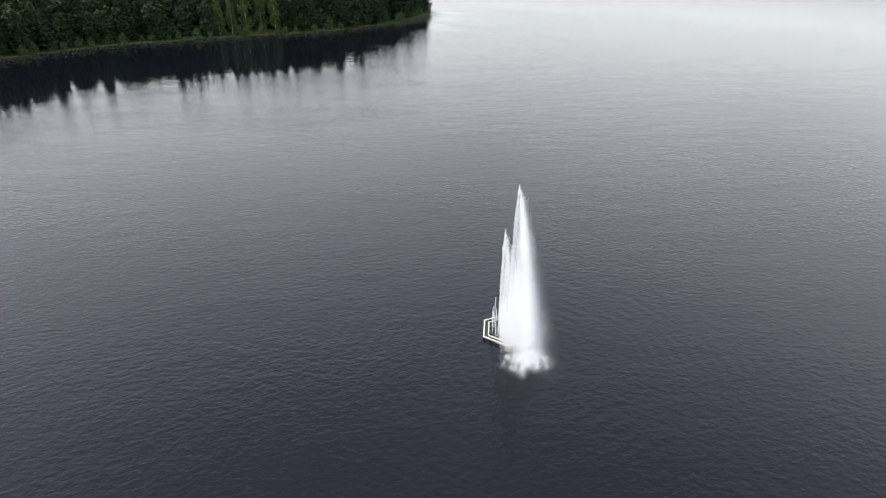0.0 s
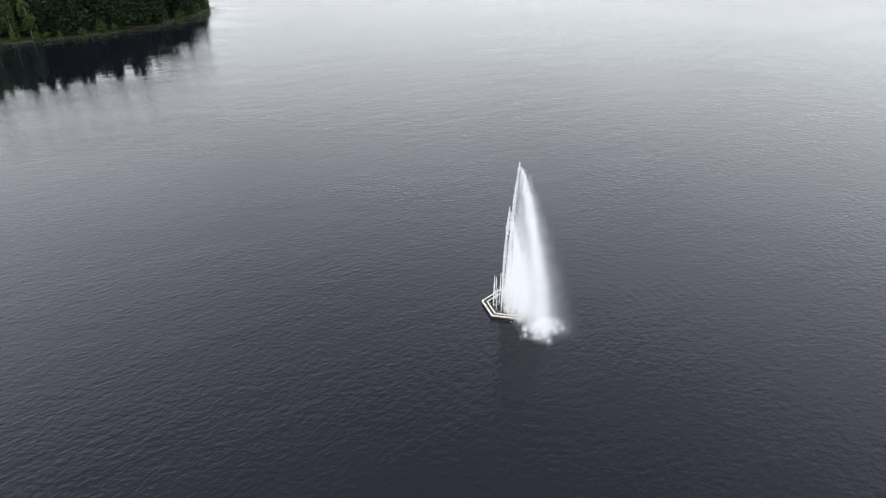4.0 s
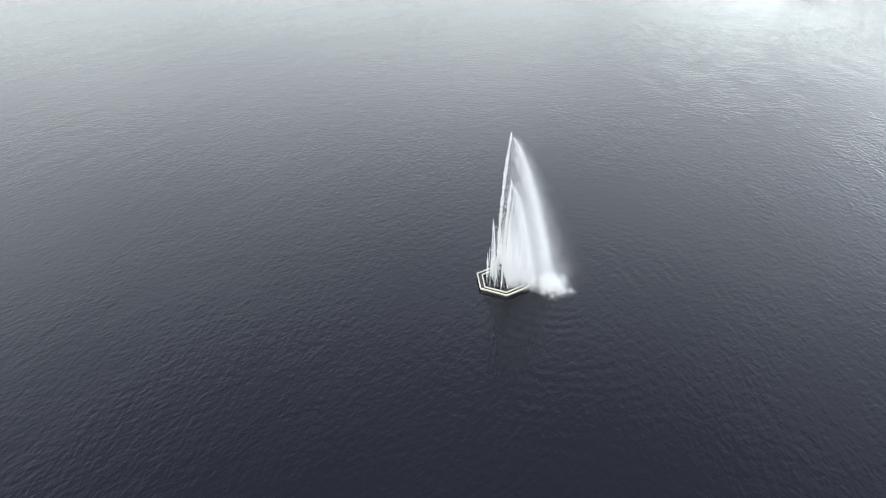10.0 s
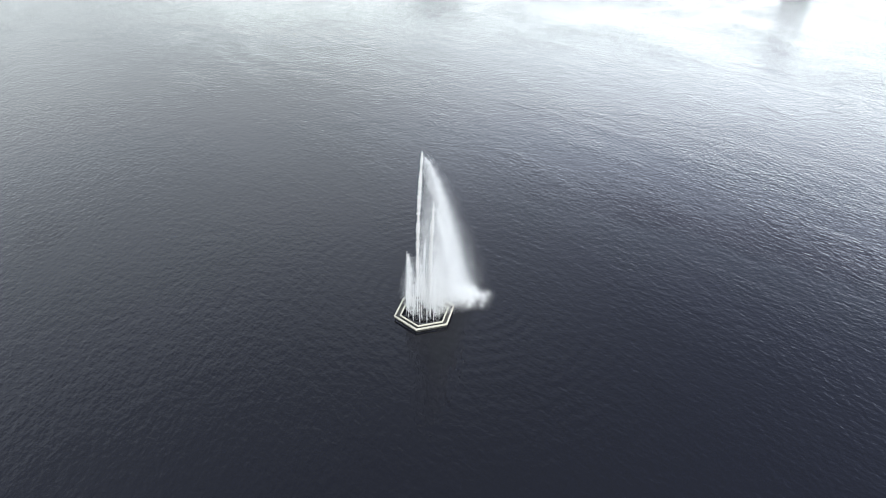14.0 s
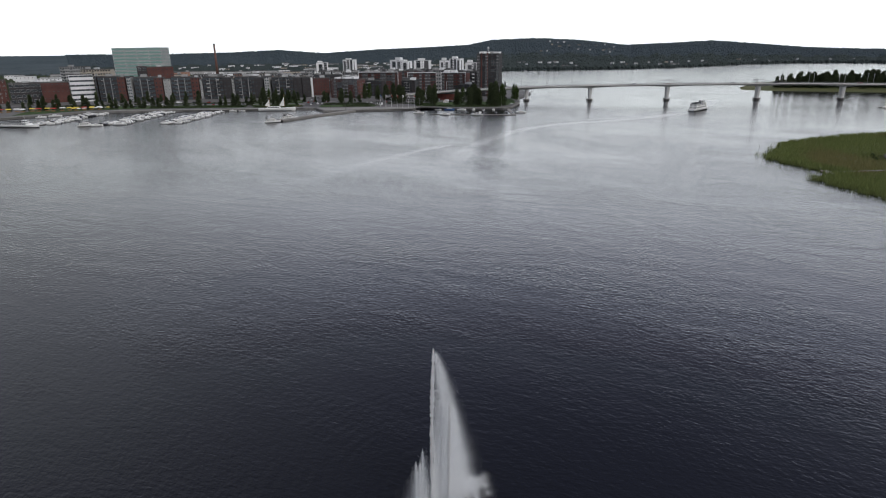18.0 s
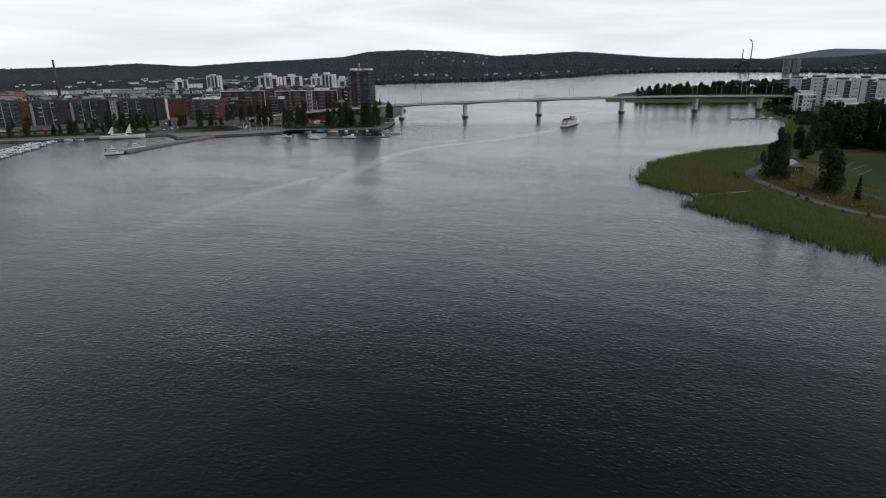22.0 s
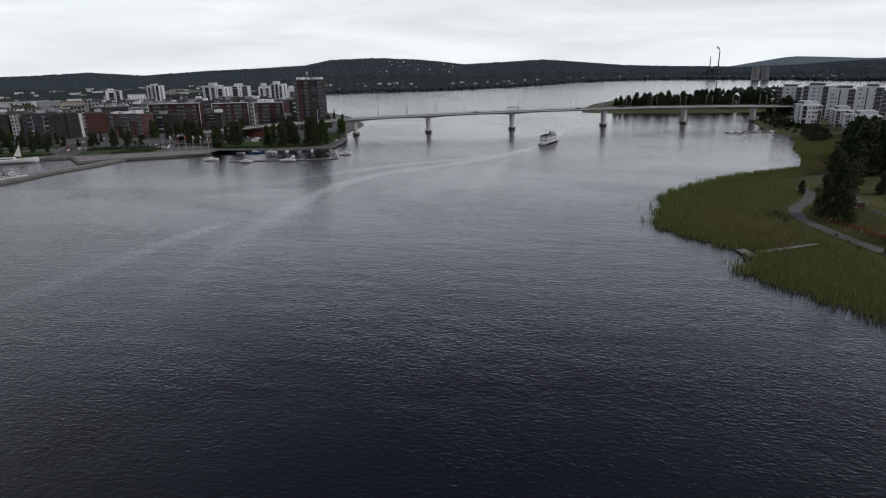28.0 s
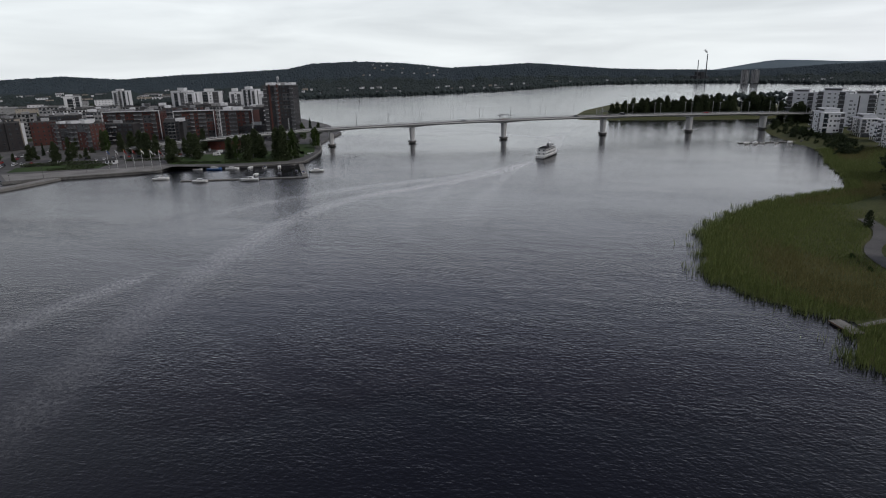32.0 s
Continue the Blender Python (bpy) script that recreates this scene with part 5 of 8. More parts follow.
# ---- cars ----
def car(paint, kind, label):
    ob = thing("van" if kind == "van" else "car", pose(0, 0, 0), label, "car", "parked cars")
    bm = bmesh.new()
    if kind == "van":
        low = [(-2.6, 0.35), (2.55, 0.35), (2.6, 0.95), (2.1, 1.15), (1.55, 2.15), (-2.55, 2.2)]
    else:
        low = [(-2.15, 0.32), (2.1, 0.32), (2.18, 0.62), (1.9, 0.82), (1.0, 0.93), (-1.75, 0.98), (-2.2, 0.85)]
    profile(bm, low, -0.88, 0.88)
    body = part("body", bm, paint, ob, bevel=0.09)
    bm = bmesh.new()
    if kind == "van":
        profile(bm, [(0.6, 1.25), (1.9, 1.25), (1.52, 1.95), (0.6, 1.98)], -0.9, 0.9)
    else:
        profile(bm, [(-1.75, 0.95), (1.05, 0.92), (0.3, 1.42), (-1.15, 1.46)], -0.78, 0.78)
    part("window_band", bm, "pane", body, "dark car glass", 0.05)
    if kind != "van":
        bm = bmesh.new()
        profile(bm, [(-1.15, 1.44), (0.28, 1.41), (0.2, 1.5), (-1.05, 1.53)], -0.72, 0.72)
        part("roof_panel", bm, paint, body, bevel=0.02)
    for u in (-1.35, 1.35):
        for v in (-0.86, 0.86):
            bm = bmesh.new()
            rod(bm, (u, v - 0.1, 0.33), (u, v + 0.1, 0.33), 0.33, 0.33, 14)
            part("wheel", bm, "tyre", ob)
    return ob


CARS = {}


def place_car(paint, kind, x, y, z, ang):
    names = {"carwhite": "white", "cargrey": "silver", "cardark": "black", "carred": "red"}
    m = pose(x, y, z, 0, 0, ang)
    if (paint, kind) not in CARS:
        CARS[paint, kind] = car(paint, kind, f"{names[paint]} {'delivery van' if kind == 'van' else 'passenger car'} with dark windows")
        CARS[paint, kind].matrix_basis = m
    else:
        copy_thing(CARS[paint, kind], m)


frames = bridge_frames()
for want, side, paint, kind in ((395, 1, "cardark", "van"), (352, -1, "cardark", "car"), (255, 1, "cargrey", "car"), (520, -1, "carwhite", "car"), (470, 1, "carred", "car"), (180, -1, "carwhite", "car")):
    run, p, d = min(frames, key=lambda f: abs(f[0] - want))
    s = Vector((-d.y, d.x, 0)) * side * 1.9
    place_car(paint, kind, p.x + s.x, p.y + s.y, deck_z(p.x) + 0.05, math.degrees(math.atan2(d.y, d.x)) + (0 if side < 0 else 180))

for k in range(26):
    place_car(rnd.choice(("carwhite", "cargrey", "cardark", "carwhite", "carred")), "van" if rnd.random() < 0.15 else "car", 2 + 5.4 * k + rnd.uniform(-0.6, 0.6), 577 - 0.14 * k * 5 + rnd.uniform(-8, 8), CITY_Z + 0.03, rnd.choice((80, 85, 262)))
for k in range(16):
    x = -250 + 14.8 * k
    place_car(rnd.choice(("carwhite", "cargrey", "cardark", "carwhite", "carred")), "van" if rnd.random() < 0.1 else "car", x + rnd.uniform(-1, 1), 634 - 0.092 * (x + 150) + rnd.choice((-9, -9, 4)), CITY_Z + 0.03, -5 + rnd.choice((0, 180)))
for k in range(20):
    x = -215 + 9.4 * k + rnd.uniform(-1.5, 1.5)
    place_car(rnd.choice(("carwhite", "cargrey", "cardark", "carwhite", "carred", "cargrey")), "car", x, 600 - 0.17 * (x + 120) * (1 if x > -120 else 0.15) + rnd.uniform(-1, 5), CITY_Z + 0.03, rnd.choice((78, 82, 258)))
for k in range(14):
    u = rnd.random()
    place_car(rnd.choice(("carwhite", "cargrey", "cardark", "carred", "carwhite")), "car", 4 + 11 * u + rnd.choice((-3, 3, -8, 9)), 560 + 95 * u, CITY_Z + 0.05, 83 + rnd.choice((0, 180)))
for x, y, a in ((107, 547, 20), (112, 544, 15), (116, 540, 18), (132, 537, -25), (138, 542, -30), (114, 590, 10), (120, 588, 8), (103, 586, 5), (170, 516, 70)):
    place_car(rnd.choice(("carwhite", "carwhite", "cargrey", "cardark")), "van" if x in (132, 103) else "car", x, y, CITY_Z + 0.03, a)
place_car("carwhite", "van", 136, 552, CITY_Z + 0.03, 160)
place_car("carwhite", "van", 120, 548, CITY_Z + 0.03, 150)


# ---- buildings ----
def window_mesh(frame_mat, pane_mat, split):
    def make():
        bm = bmesh.new()
        t = 0.075
        rings = [[bm.verts.new((x, y, z)) for x, z in ((-0.5 + e, e), (0.5 - e, e), (0.5 - e, 1 - e), (-0.5 + e, 1 - e))] for y, e in ((0.06, 0.0), (-0.06, 0.0), (-0.06, t), (0.0, t))]
        for a, b in zip(rings, rings[1:]):
            for k in range(4):
                bm.faces.new((a[k], a[(k + 1) % 4], b[(k + 1) % 4], b[k])).material_index = 0
        bm.faces.new(rings[3]).material_index = 1
        bm.faces.new(rings[0][::-1]).material_index = 0
        return finish("window", bm, [frame_mat, pane_mat])
    return cached(("window", frame_mat, pane_mat, split), make)


def balcony_mesh(front):
    def make():
        bm = bmesh.new()
        box(bm, -0.5, 0.5, -1.5, 0.0, -0.16, 0.0, 0)
        box(bm, -0.5, 0.5, -1.5, -1.44, 0.0, 1.05, 1)
        box(bm, -0.5, -0.49, -1.44, 0.0, 0.0, 1.05, 1)
        box(bm, 0.49, 0.5, -1.44, 0.0, 0.0, 1.05, 1)
        return finish("balcony", bm, ["concrete", front])
    return cached(("balcony", front), make)


def building(name, label, p0, p1, depth, top, wall, storeys, cols, side_cols=3, win=(1.5, 1.5), frame="frame", pane="pane", balconies=(), base=CITY_Z, roof="roof", category="apartment building", balcony_front="bluepane",
             penthouse=True, white_frame=False, ends="", lift=0.3, skip=(), far=None, recess=""):
    """A block whose front runs from p0 to p1 as one faces it; balconies: front columns that carry them."""
    dx, dy = p1[0] - p0[0], p1[1] - p0[1]
    w = math.hypot(dx, dy)
    ob = thing(name, pose(p0[0], p0[1], base, 0, 0, math.degrees(math.atan2(dy, dx))), label, category)
    h = top - base
    bm = bmesh.new()
    box(bm, 0, w, 0, depth, -1.0, h - 0.9)
    body = part("wall", bm, wall, ob)
    bm = bmesh.new()
    box(bm, -0.12, w + 0.12, -0.12, depth + 0.12, h - 0.9, h - 0.55)
    box(bm, -0.12, w + 0.12, -0.12, 0.15, h - 0.55, h)
    box(bm, -0.12, w + 0.12, depth - 0.15, depth + 0.12, h - 0.55, h)
    box(bm, -0.12, 0.15, 0.15, depth - 0.15, h - 0.55, h)
    box(bm, w - 0.15, w + 0.12, 0.15, depth - 0.15, h - 0.55, h)
    roof_ob = part("roof", bm, roof, ob)
    if penthouse:
        bm = bmesh.new()
        a = rnd.uniform(0.15, 0.5) * w
        box(bm, a, a + min(6, 0.3 * w), depth * 0.3, depth * 0.65, h - 0.55, h + rnd.uniform(1.4, 2.4))
        part("roof_hatch", bm, rnd.choice(("metalroof", "offwhite")), roof_ob)
        for _ in range(1):
            bm = bmesh.new()
            x, y = rnd.uniform(0.1, 0.9) * w, rnd.uniform(0.15, 0.85) * depth
            rod(bm, (x, y, h - 0.6), (x, y, h + 0.5), 0.35, 0.35, 8)
            part("vent", bm, "metalroof", roof_ob)
    if white_frame:
        bm = bmesh.new()
        box(bm, -0.3, w + 0.3, -1.9, -0.13, h - 0.5, h + 0.15)
        for x in (-0.3, w - 0.2):
            box(bm, x, x + 0.5, -1.9, -1.4, -0.2, h - 0.7)
        part("facade_frame", bm, "white", ob, "tall white portal frame")
    far = math.hypot((p0[0] + p1[0]) / 2 - 60, (p0[1] + p1[1]) / 2 - 60) > 655 if far is None else far
    fl = h / storeys
    me = window_mesh(frame, pane, win[0] > 1.2)
    pitch = w / cols
    row = bmesh.new()
    if recess:
        for c in balconies:
            bm = bmesh.new()
            box(bm, pitch * (c + 0.03), pitch * (c + 0.97), -0.05, 0.02, 0.2, h - 1.0)
            part("balcony_recess", bm, recess, ob, "dark glazed balcony bay")
        fz = h / storeys
        for _ in range(0 if far else 24):
            c, s = rnd.randrange(cols - 1), rnd.randrange(storeys - 1)
            if c in balconies or c + 1 in balconies:
                continue
            bm = bmesh.new()
            box(bm, pitch * (c + 0.06), pitch * (c + 1.94), -0.022, 0.02, fz * s + 0.25, fz * (s + rnd.choice((1, 2, 2))) - 0.1)
            part("facade_panel", bm, rnd.choice(("darkframe", "darkbrick", "stack", "darkbrick", "darkframe")), ob)
        for k in range(3):
            bm = bmesh.new()
            a = w * (0.06 + 0.32 * k + rnd.uniform(0, 0.1))
            box(bm, a, a + rnd.uniform(3, 6), 1.2, depth - rnd.uniform(2, 6), h - 0.5, h + rnd.uniform(1.2, 2.6))
            part("roof_storey", bm, rnd.choice(("white", "offwhite", "darkframe")), roof_ob)
    for s in range(storeys):
        z = s * fl + fl * lift
        for c in range(cols):
            x, ww, wh = pitch * (c + 0.5), min(win[0], pitch * 0.95), min(win[1], fl * 0.9)
            if c in skip and s % 2:
                continue
            if c in skip:
                ww, wh = ww * 0.45, wh * 0.6
            if far:
                box(row, x - ww / 2, x + ww / 2, -0.09, 0.03, z, z + wh, 0)
                box(row, x - ww / 2 + 0.1, x + ww / 2 - 0.1, -0.11, -0.085, z + 0.1, z + wh - 0.1, 1)
                if c in balconies and s > 0:
                    box(row, x - pitch * 0.46, x + pitch * 0.46, -1.5, -0.12, s * fl - 0.06, s * fl + 0.1, 2)
                    box(row, x - pitch * 0.46, x + pitch * 0.46, -1.5, -1.44, s * fl + 0.1, s * fl + 1.15, 3)
                continue
            put("window", me, ob, Matrix.LocRotScale((x, -0.03, z), None, (ww, 1, wh)))
            if c in balconies and s > 0:
                put("balcony", balcony_mesh(rnd.choice(("bluepane", "bluepane", "darkframe", "offwhite")) if balcony_front == "bluepane" else balcony_front), ob, Matrix.LocRotScale((x, -0.07, s * fl + 0.1), None, (pitch * 0.92, 1, 1)))
        for side in ends:
            sp = depth / side_cols
            for c in range(side_cols):
                x, rot = (-0.03, -90) if side == "l" else (w + 0.03, 90)
                ww, wh = min(1.4, sp * 0.6), min(win[1], fl * 0.6)
                if far:
                    yc = sp * (c + 0.5)
                    x0 = -0.09 if side == "l" else w - 0.03
                    box(row, x0, x0 + 0.12, yc - ww / 2, yc + ww / 2, z, z + wh, 1)
                    continue
                put("window", me, ob, Matrix.LocRotScale((x, sp * (c + 0.5), z), Euler((0, 0, radians(rot))), (ww, 1, wh)))
    if far:
        tagged(part("window_field", row, [frame, pane, "concrete", balcony_front], ob), kind="stuff")
    else:
        row.free()
    return ob


def shift(p, q, a, b):
    """A stretch of the line from p to q, by parts of its length."""
    return (p[0] + (q[0] - p[0]) * a, p[1] + (q[1] - p[1]) * a), (p[0] + (q[0] - p[0]) * b, p[1] + (q[1] - p[1]) * b)


def strip_tower(p0, p1, depth, top, label):
    building("stair_tower", label, p0, p1, depth, top, "offwhite", 8, 2, 2, (2.2, 1.9), "frame", penthouse=False, category="stair tower", lift=0.2)


def waterfront_row():
    rows = [((-224, 700), (-197, 700), 29, 6), ((-187.5, 700), (-158, 698.5), 27.5, 6), ((-148, 698), (-119, 695.4), 27, 6), ((-114, 695), (-84, 691.5), 26.5, 6), ((-79, 691), (-49, 686.4), 26, 6), ((-38, 684), (-5, 677.3), 25, 6)]
    for p, q, top, n in rows:
        a, b = shift(p, q, 0, 0.72)
        building("apartment_building", "six-storey waterfront block of dark brick with glazed balconies", a, b, 15, top, "darkbrick", n, 6, 3, (3.1, 2.2), "darkframe", "bluepane", lift=0.12, balconies=(1, 4), ends="")
        for u in (0.24, 0.49):
            (gx, gy), _ = shift(p, q, u, 1)
            bm = bmesh.new()
            box(bm, gx - 0.22, gx + 0.22, gy - 1.75, gy - 0.14, CITY_Z - 0.3, top - 2)
            tagged(part("downpipe_fin", bm, "offwhite"), "pale vertical fin on a dark waterfront block", "facade fin")
        a, b = shift(p, q, 0.725, 1.0)
        building("apartment_building", "narrow red brick end bay of a waterfront block", a, b, 16, top - 0.8, "brick" if top > 26.8 else "darkbrick", n, 2, 3, (1.5, 1.6), "darkframe", ends="r")
    strip_tower((-195, 700), (-190.5, 699.6), 12, 28.5, "pale stair tower between dark waterfront blocks")
    strip_tower((-46.5, 686), (-41, 684.5), 12, 25.5, "pale stair tower between dark waterfront blocks")
    for p, q, top in (((-157, 700), (-149.5, 700), 25), ((-118, 697), (-115.2, 697), 24), ((-83, 694), (-80, 694), 24)):
        building("stair_tower", "grey recessed stairwell between two waterfront blocks", p, q, 10, top, "offwhite", 7, 2, 2, (1.0, 1.3), penthouse=False, category="stair tower")
    building("apartment_building", "dark brick corner block with a white vertical strip", (-4, 677), (5, 684), 40, 24.5, "darkbrick", 6, 2, 8, (1.6, 1.5), "darkframe", ends="r")
    bm = bmesh.new()
    box(bm, 5.9, 7.9, 683.2, 684.6, CITY_Z - 0.3, 23)
    tagged(part("facade_panel", bm, "white"), "tall white vertical panel on a dark brick block", "panel")
    # to the west of the row
    building("office_building", "red brick block on the waterfront street", (-352, 706), (-321, 718), 18, 27, "brick", 6, 8, 3, (1.6, 1.5), category="office building")
    building("office_building", "dark block with a grid of pale panels", (-314, 705), (-286, 715), 18, 23.5, "darkbrick", 4, 6, 3, (3.6, 3.0), "frame", "pane", category="office building", lift=0.15)
    building("office_building", "windowless dark red brick block", (-283, 706), (-258, 714), 20, 23.5, "brick", 3, 6, 3, (1.6, 0.6), "darkframe", category="office building", lift=0.6)
    building("office_building", "white office block with dark ribbon windows", (-255, 709), (-233, 717), 16, 31.5, "white", 6, 5, 3, (4.4, 1.9), "darkframe", category="office building", ends="l")
    building("apartment_building", "dark glazed waterfront block with a brick end", (-228, 703), (-226, 703), 14, 29, "darkbrick", 6, 1, 3, (1.4, 2.2), "darkframe", "bluepane", ends="l")
    # behind the row
    building("glass_tower", "pale green glass office tower with ribbon floors", (-243, 850), (-180, 834), 24, 60, "offwhite", 14, 4, 5, (20.0, 2.7), "frame", "greenpane", category="office tower", ends="r", lift=0.2, roof="metalroof", penthouse=False)
    building("office_building", "black cube block with a white opening", (-198, 769), (-187, 771), 14, 38, "darkbrick", 5, 2, 2, (3.0, 3.0), "frame", category="office building")
    building("office_building", "plain red brick block behind the waterfront", (-187, 771), (-158, 776), 18, 37, "brick", 6, 6, 3, (1.4, 1.2), "darkframe", category="office building")
    for p, q, d, top, wall, n, c, label in (
            ((-140, 800), (-104, 800), 16, 26, "offwhite", 6, 9, "pale block of flats behind the waterfront row"), ((-97, 795), (-79, 797), 16, 26.5, "orange", 6, 5, "orange rendered block of flats behind the row"),
            ((-74, 800), (-50, 800), 16, 26, "cream", 6, 6, "cream block of flats behind the waterfront row"), ((-46, 806), (-20, 802), 16, 25, "offwhite", 6, 6, "pale grey block of flats behind the row"),
            ((-14, 800), (6, 798), 16, 25, "offwhite", 6, 5, "white block of flats behind the waterfront row"), ((-1, 950), (19, 949), 15, 25, "offwhite", 6, 4, "white block of flats among trees"),
            ((39, 898), (57, 897), 15, 25, "offwhite", 6, 4, "white block of flats beside the tower blocks"),
            ((62, 905), (80, 903), 15, 25, "offwhite", 6, 4, "pale grey block of flats near the lake"), ((-300, 900), (-262, 900), 20, 33, "cream", 7, 9, "cream block of flats far behind the street"),
            ((-345, 960), (-310, 958), 20, 36, "offwhite", 8, 8, "pale block of flats far behind the street"), ((-276, 1426), (-181, 1440), 30, 15, "offwhite", 2, 14, "long pale industrial hall among the woods"),
            ((-170, 1380), (-90, 1385), 30, 14, "metalroof", 2, 10, "long grey industrial hall among the woods"), ((-60, 1350), (20, 1352), 30, 13, "offwhite", 2, 10, "low pale industrial hall among the woods")):
        building("apartment_building" if n > 3 else "industrial_hall", label, p, q, d, top, wall, n, int(c * 1.25), 3, (2.3, 1.8) if n > 3 else (1.5, 1.4), "darkframe", category="apartment building" if n > 3 else "industrial hall", balconies=(1, 4) if n > 3 else ())


waterfront_row()


def white_tower(p, q, depth, top, storeys, seed):
    """A white tower: blank white strips beside dark balcony columns with white slabs, a stepped roof."""
    gen = random.Random(300 + seed)
    dx, dy = q[0] - p[0], q[1] - p[1]
    w, h = math.hypot(dx, dy), top - CITY_Z
    ob = thing("tower_block", pose(p[0], p[1], CITY_Z, 0, 0, math.degrees(math.atan2(dy, dx))), "white tower block with dark grey balcony columns", "tower block", "white towers")
    bm = bmesh.new()
    box(bm, 0, w, 0, depth, -1, h)
    part("wall", bm, "white", ob)
    cuts = gen.choice((((0.14, 0.38), (0.60, 0.86)), ((0.10, 0.30), (0.44, 0.62), (0.74, 0.92)), ((0.20, 0.52), (0.66, 0.90))))
    fl = h / storeys
    for a, b in cuts:
        bm = bmesh.new()
        box(bm, a * w, b * w, -0.08, 0.05, 1.0, h - gen.choice((0.6, 2.4)))
        part("glazing", bm, gen.choice(("darkframe", "pane", "stack")), ob, "dark grey glazed balcony column")
        for s in range(1, storeys):
            bm = bmesh.new()
            box(bm, a * w, b * w, -1.2, -0.085, s * fl - 0.1, s * fl + gen.choice((0.12, 0.12, 0.8)))
            part("balcony", bm, "offwhite", ob)
    for s in range(1, storeys):
        x = (cuts[0][1] + cuts[1][0]) / 2 * w
        put("window", window_mesh("darkframe", "pane", False), ob, Matrix.LocRotScale((x, -0.03, s * fl + 0.9), None, (1.3, 1, 1.3)))
    for side, x in (("l", -0.05), ("r", w - 0.02)):
        bm = bmesh.new()
        u = gen.uniform(0.2, 0.5) * depth
        box(bm, x - 0.03, x + 0.10, u, u + 3.4, 1.5, h - 1.5)
        part("side_glazing", bm, "darkframe", ob)
    bm = bmesh.new()
    box(bm, -0.15, w + 0.15, -0.15, depth + 0.15, h + 0.004, h + 0.4)
    roof_ob = part("roof", bm, "offwhite", ob)
    a = gen.uniform(0.1, 0.45) * w
    bm = bmesh.new()
    box(bm, a, a + 0.42 * w, 2, 9, h + 0.4, h + gen.uniform(2.6, 4.2))
    part("roof_house", bm, "white", roof_ob)


def harbour_blocks():
    building("apartment_building", "red brick block with glazed balconies and a pale roof", (27, 661), (55, 637), 16, 22.6, "brick", 6, 9, 4, (1.3, 1.5), "offwhite", balconies=(1, 4, 5, 8), ends="lr", recess="darkframe", balcony_front="stack")
    building("apartment_building", "low dark red brick block beside the street", (9, 712), (28, 712), 14, 22.0, "brick", 6, 5, 3, (1.3, 1.3), "darkframe", ends="r")
    building("apartment_building", "red brick block crowned by a white portal frame", (65, 711), (110, 690), 16, 27.5, "brick", 7, 13, 3, (1.7, 1.5), "darkframe", balconies=(1, 2, 4, 7, 8, 11), white_frame=True, ends="r", recess="darkframe", balcony_front="stack")
    building("apartment_building", "dark brick block with long glazed balconies", (58, 680), (86, 664), 12, 19.5, "darkbrick", 5, 7, 3, (2.4, 1.6), "darkframe", "bluepane", balconies=(2, 3))
    building("apartment_building", "red brick block of flats with a white portal", (121, 686), (154, 677), 15, 26.5, "brick", 7, 10, 3, (1.7, 1.5), "darkframe", balconies=(0, 1, 4, 6, 7), white_frame=True, recess="darkframe", balcony_front="stack")
    building("apartment_building", "red and grey block of flats beside the tower", (158, 665), (183, 648), 15, 26.5, "brick", 7, 8, 3, (1.7, 1.5), "darkframe", balconies=(0, 2, 3, 6), white_frame=True, recess="darkframe", balcony_front="stack")
    building("apartment_building", "low dark block at the foot of the tower", (172, 640), (187, 630), 12, 14, "darkbrick", 3, 4, 3, (2.2, 1.6), "darkframe")
    tower = building("tower_block", "dark red brick residential tower at the bridgehead", (186, 612), (208, 600), 20, 47.5, "darkbrick", 14, 8, 5, (1.7, 1.7), "darkframe", balconies=(0, 3, 7), ends="lr", recess="darkframe", balcony_front="stack")
    bm = bmesh.new()
    for a, b in ((4.6, 6.0), (11.2, 12.6)):
        box(bm, a, b, -0.5, -0.14, 0, 46.6)
    part("facade_fin", bm, "brick", tower, "red brick facade fins")
    bm = bmesh.new()
    rod(bm, (11, 8, 44.8), (11, 8, 53), 0.5, 0.35, 8)
    rod(bm, (11, 8, 50), (11, 8, 52.6), 1.2, 1.2, 10)
    part("mast", bm, "metalroof", tower, "pale mast on the tower roof")
    for k, (p, q, top) in enumerate((((24, 999), (43, 998), 35), ((82, 1192), (101, 1180), 37), ((154, 1046), (172, 1026), 37), ((160, 1020), (180, 1006), 35), ((180, 955), (207, 948), 36.5), ((203, 868), (217, 862), 37), ((217, 862), (231, 852), 39.5), ((216, 769), (232, 763), 35))):
        white_tower(p, q, 16, top, 10, k)
    building("boathouse", "low red timber boathouse behind the harbour trees", (130, 582), (151, 567), 9, 8.6, "rustred", 1, 3, 2, (1.2, 0.8), "darkframe", category="boathouse", penthouse=False)
    building("kiosk", "small pale harbour kiosk with a flat roof", (96, 560), (106, 555), 6, 5.4, "offwhite", 1, 4, 2, (1.6, 1.4), "darkframe", category="kiosk", penthouse=False)
    building("kiosk", "small white kiosk on the harbour square", (62, 540), (68, 538), 5, 4.8, "white", 1, 3, 2, (1.4, 1.3), "darkframe", category="kiosk", penthouse=False)


harbour_blocks()


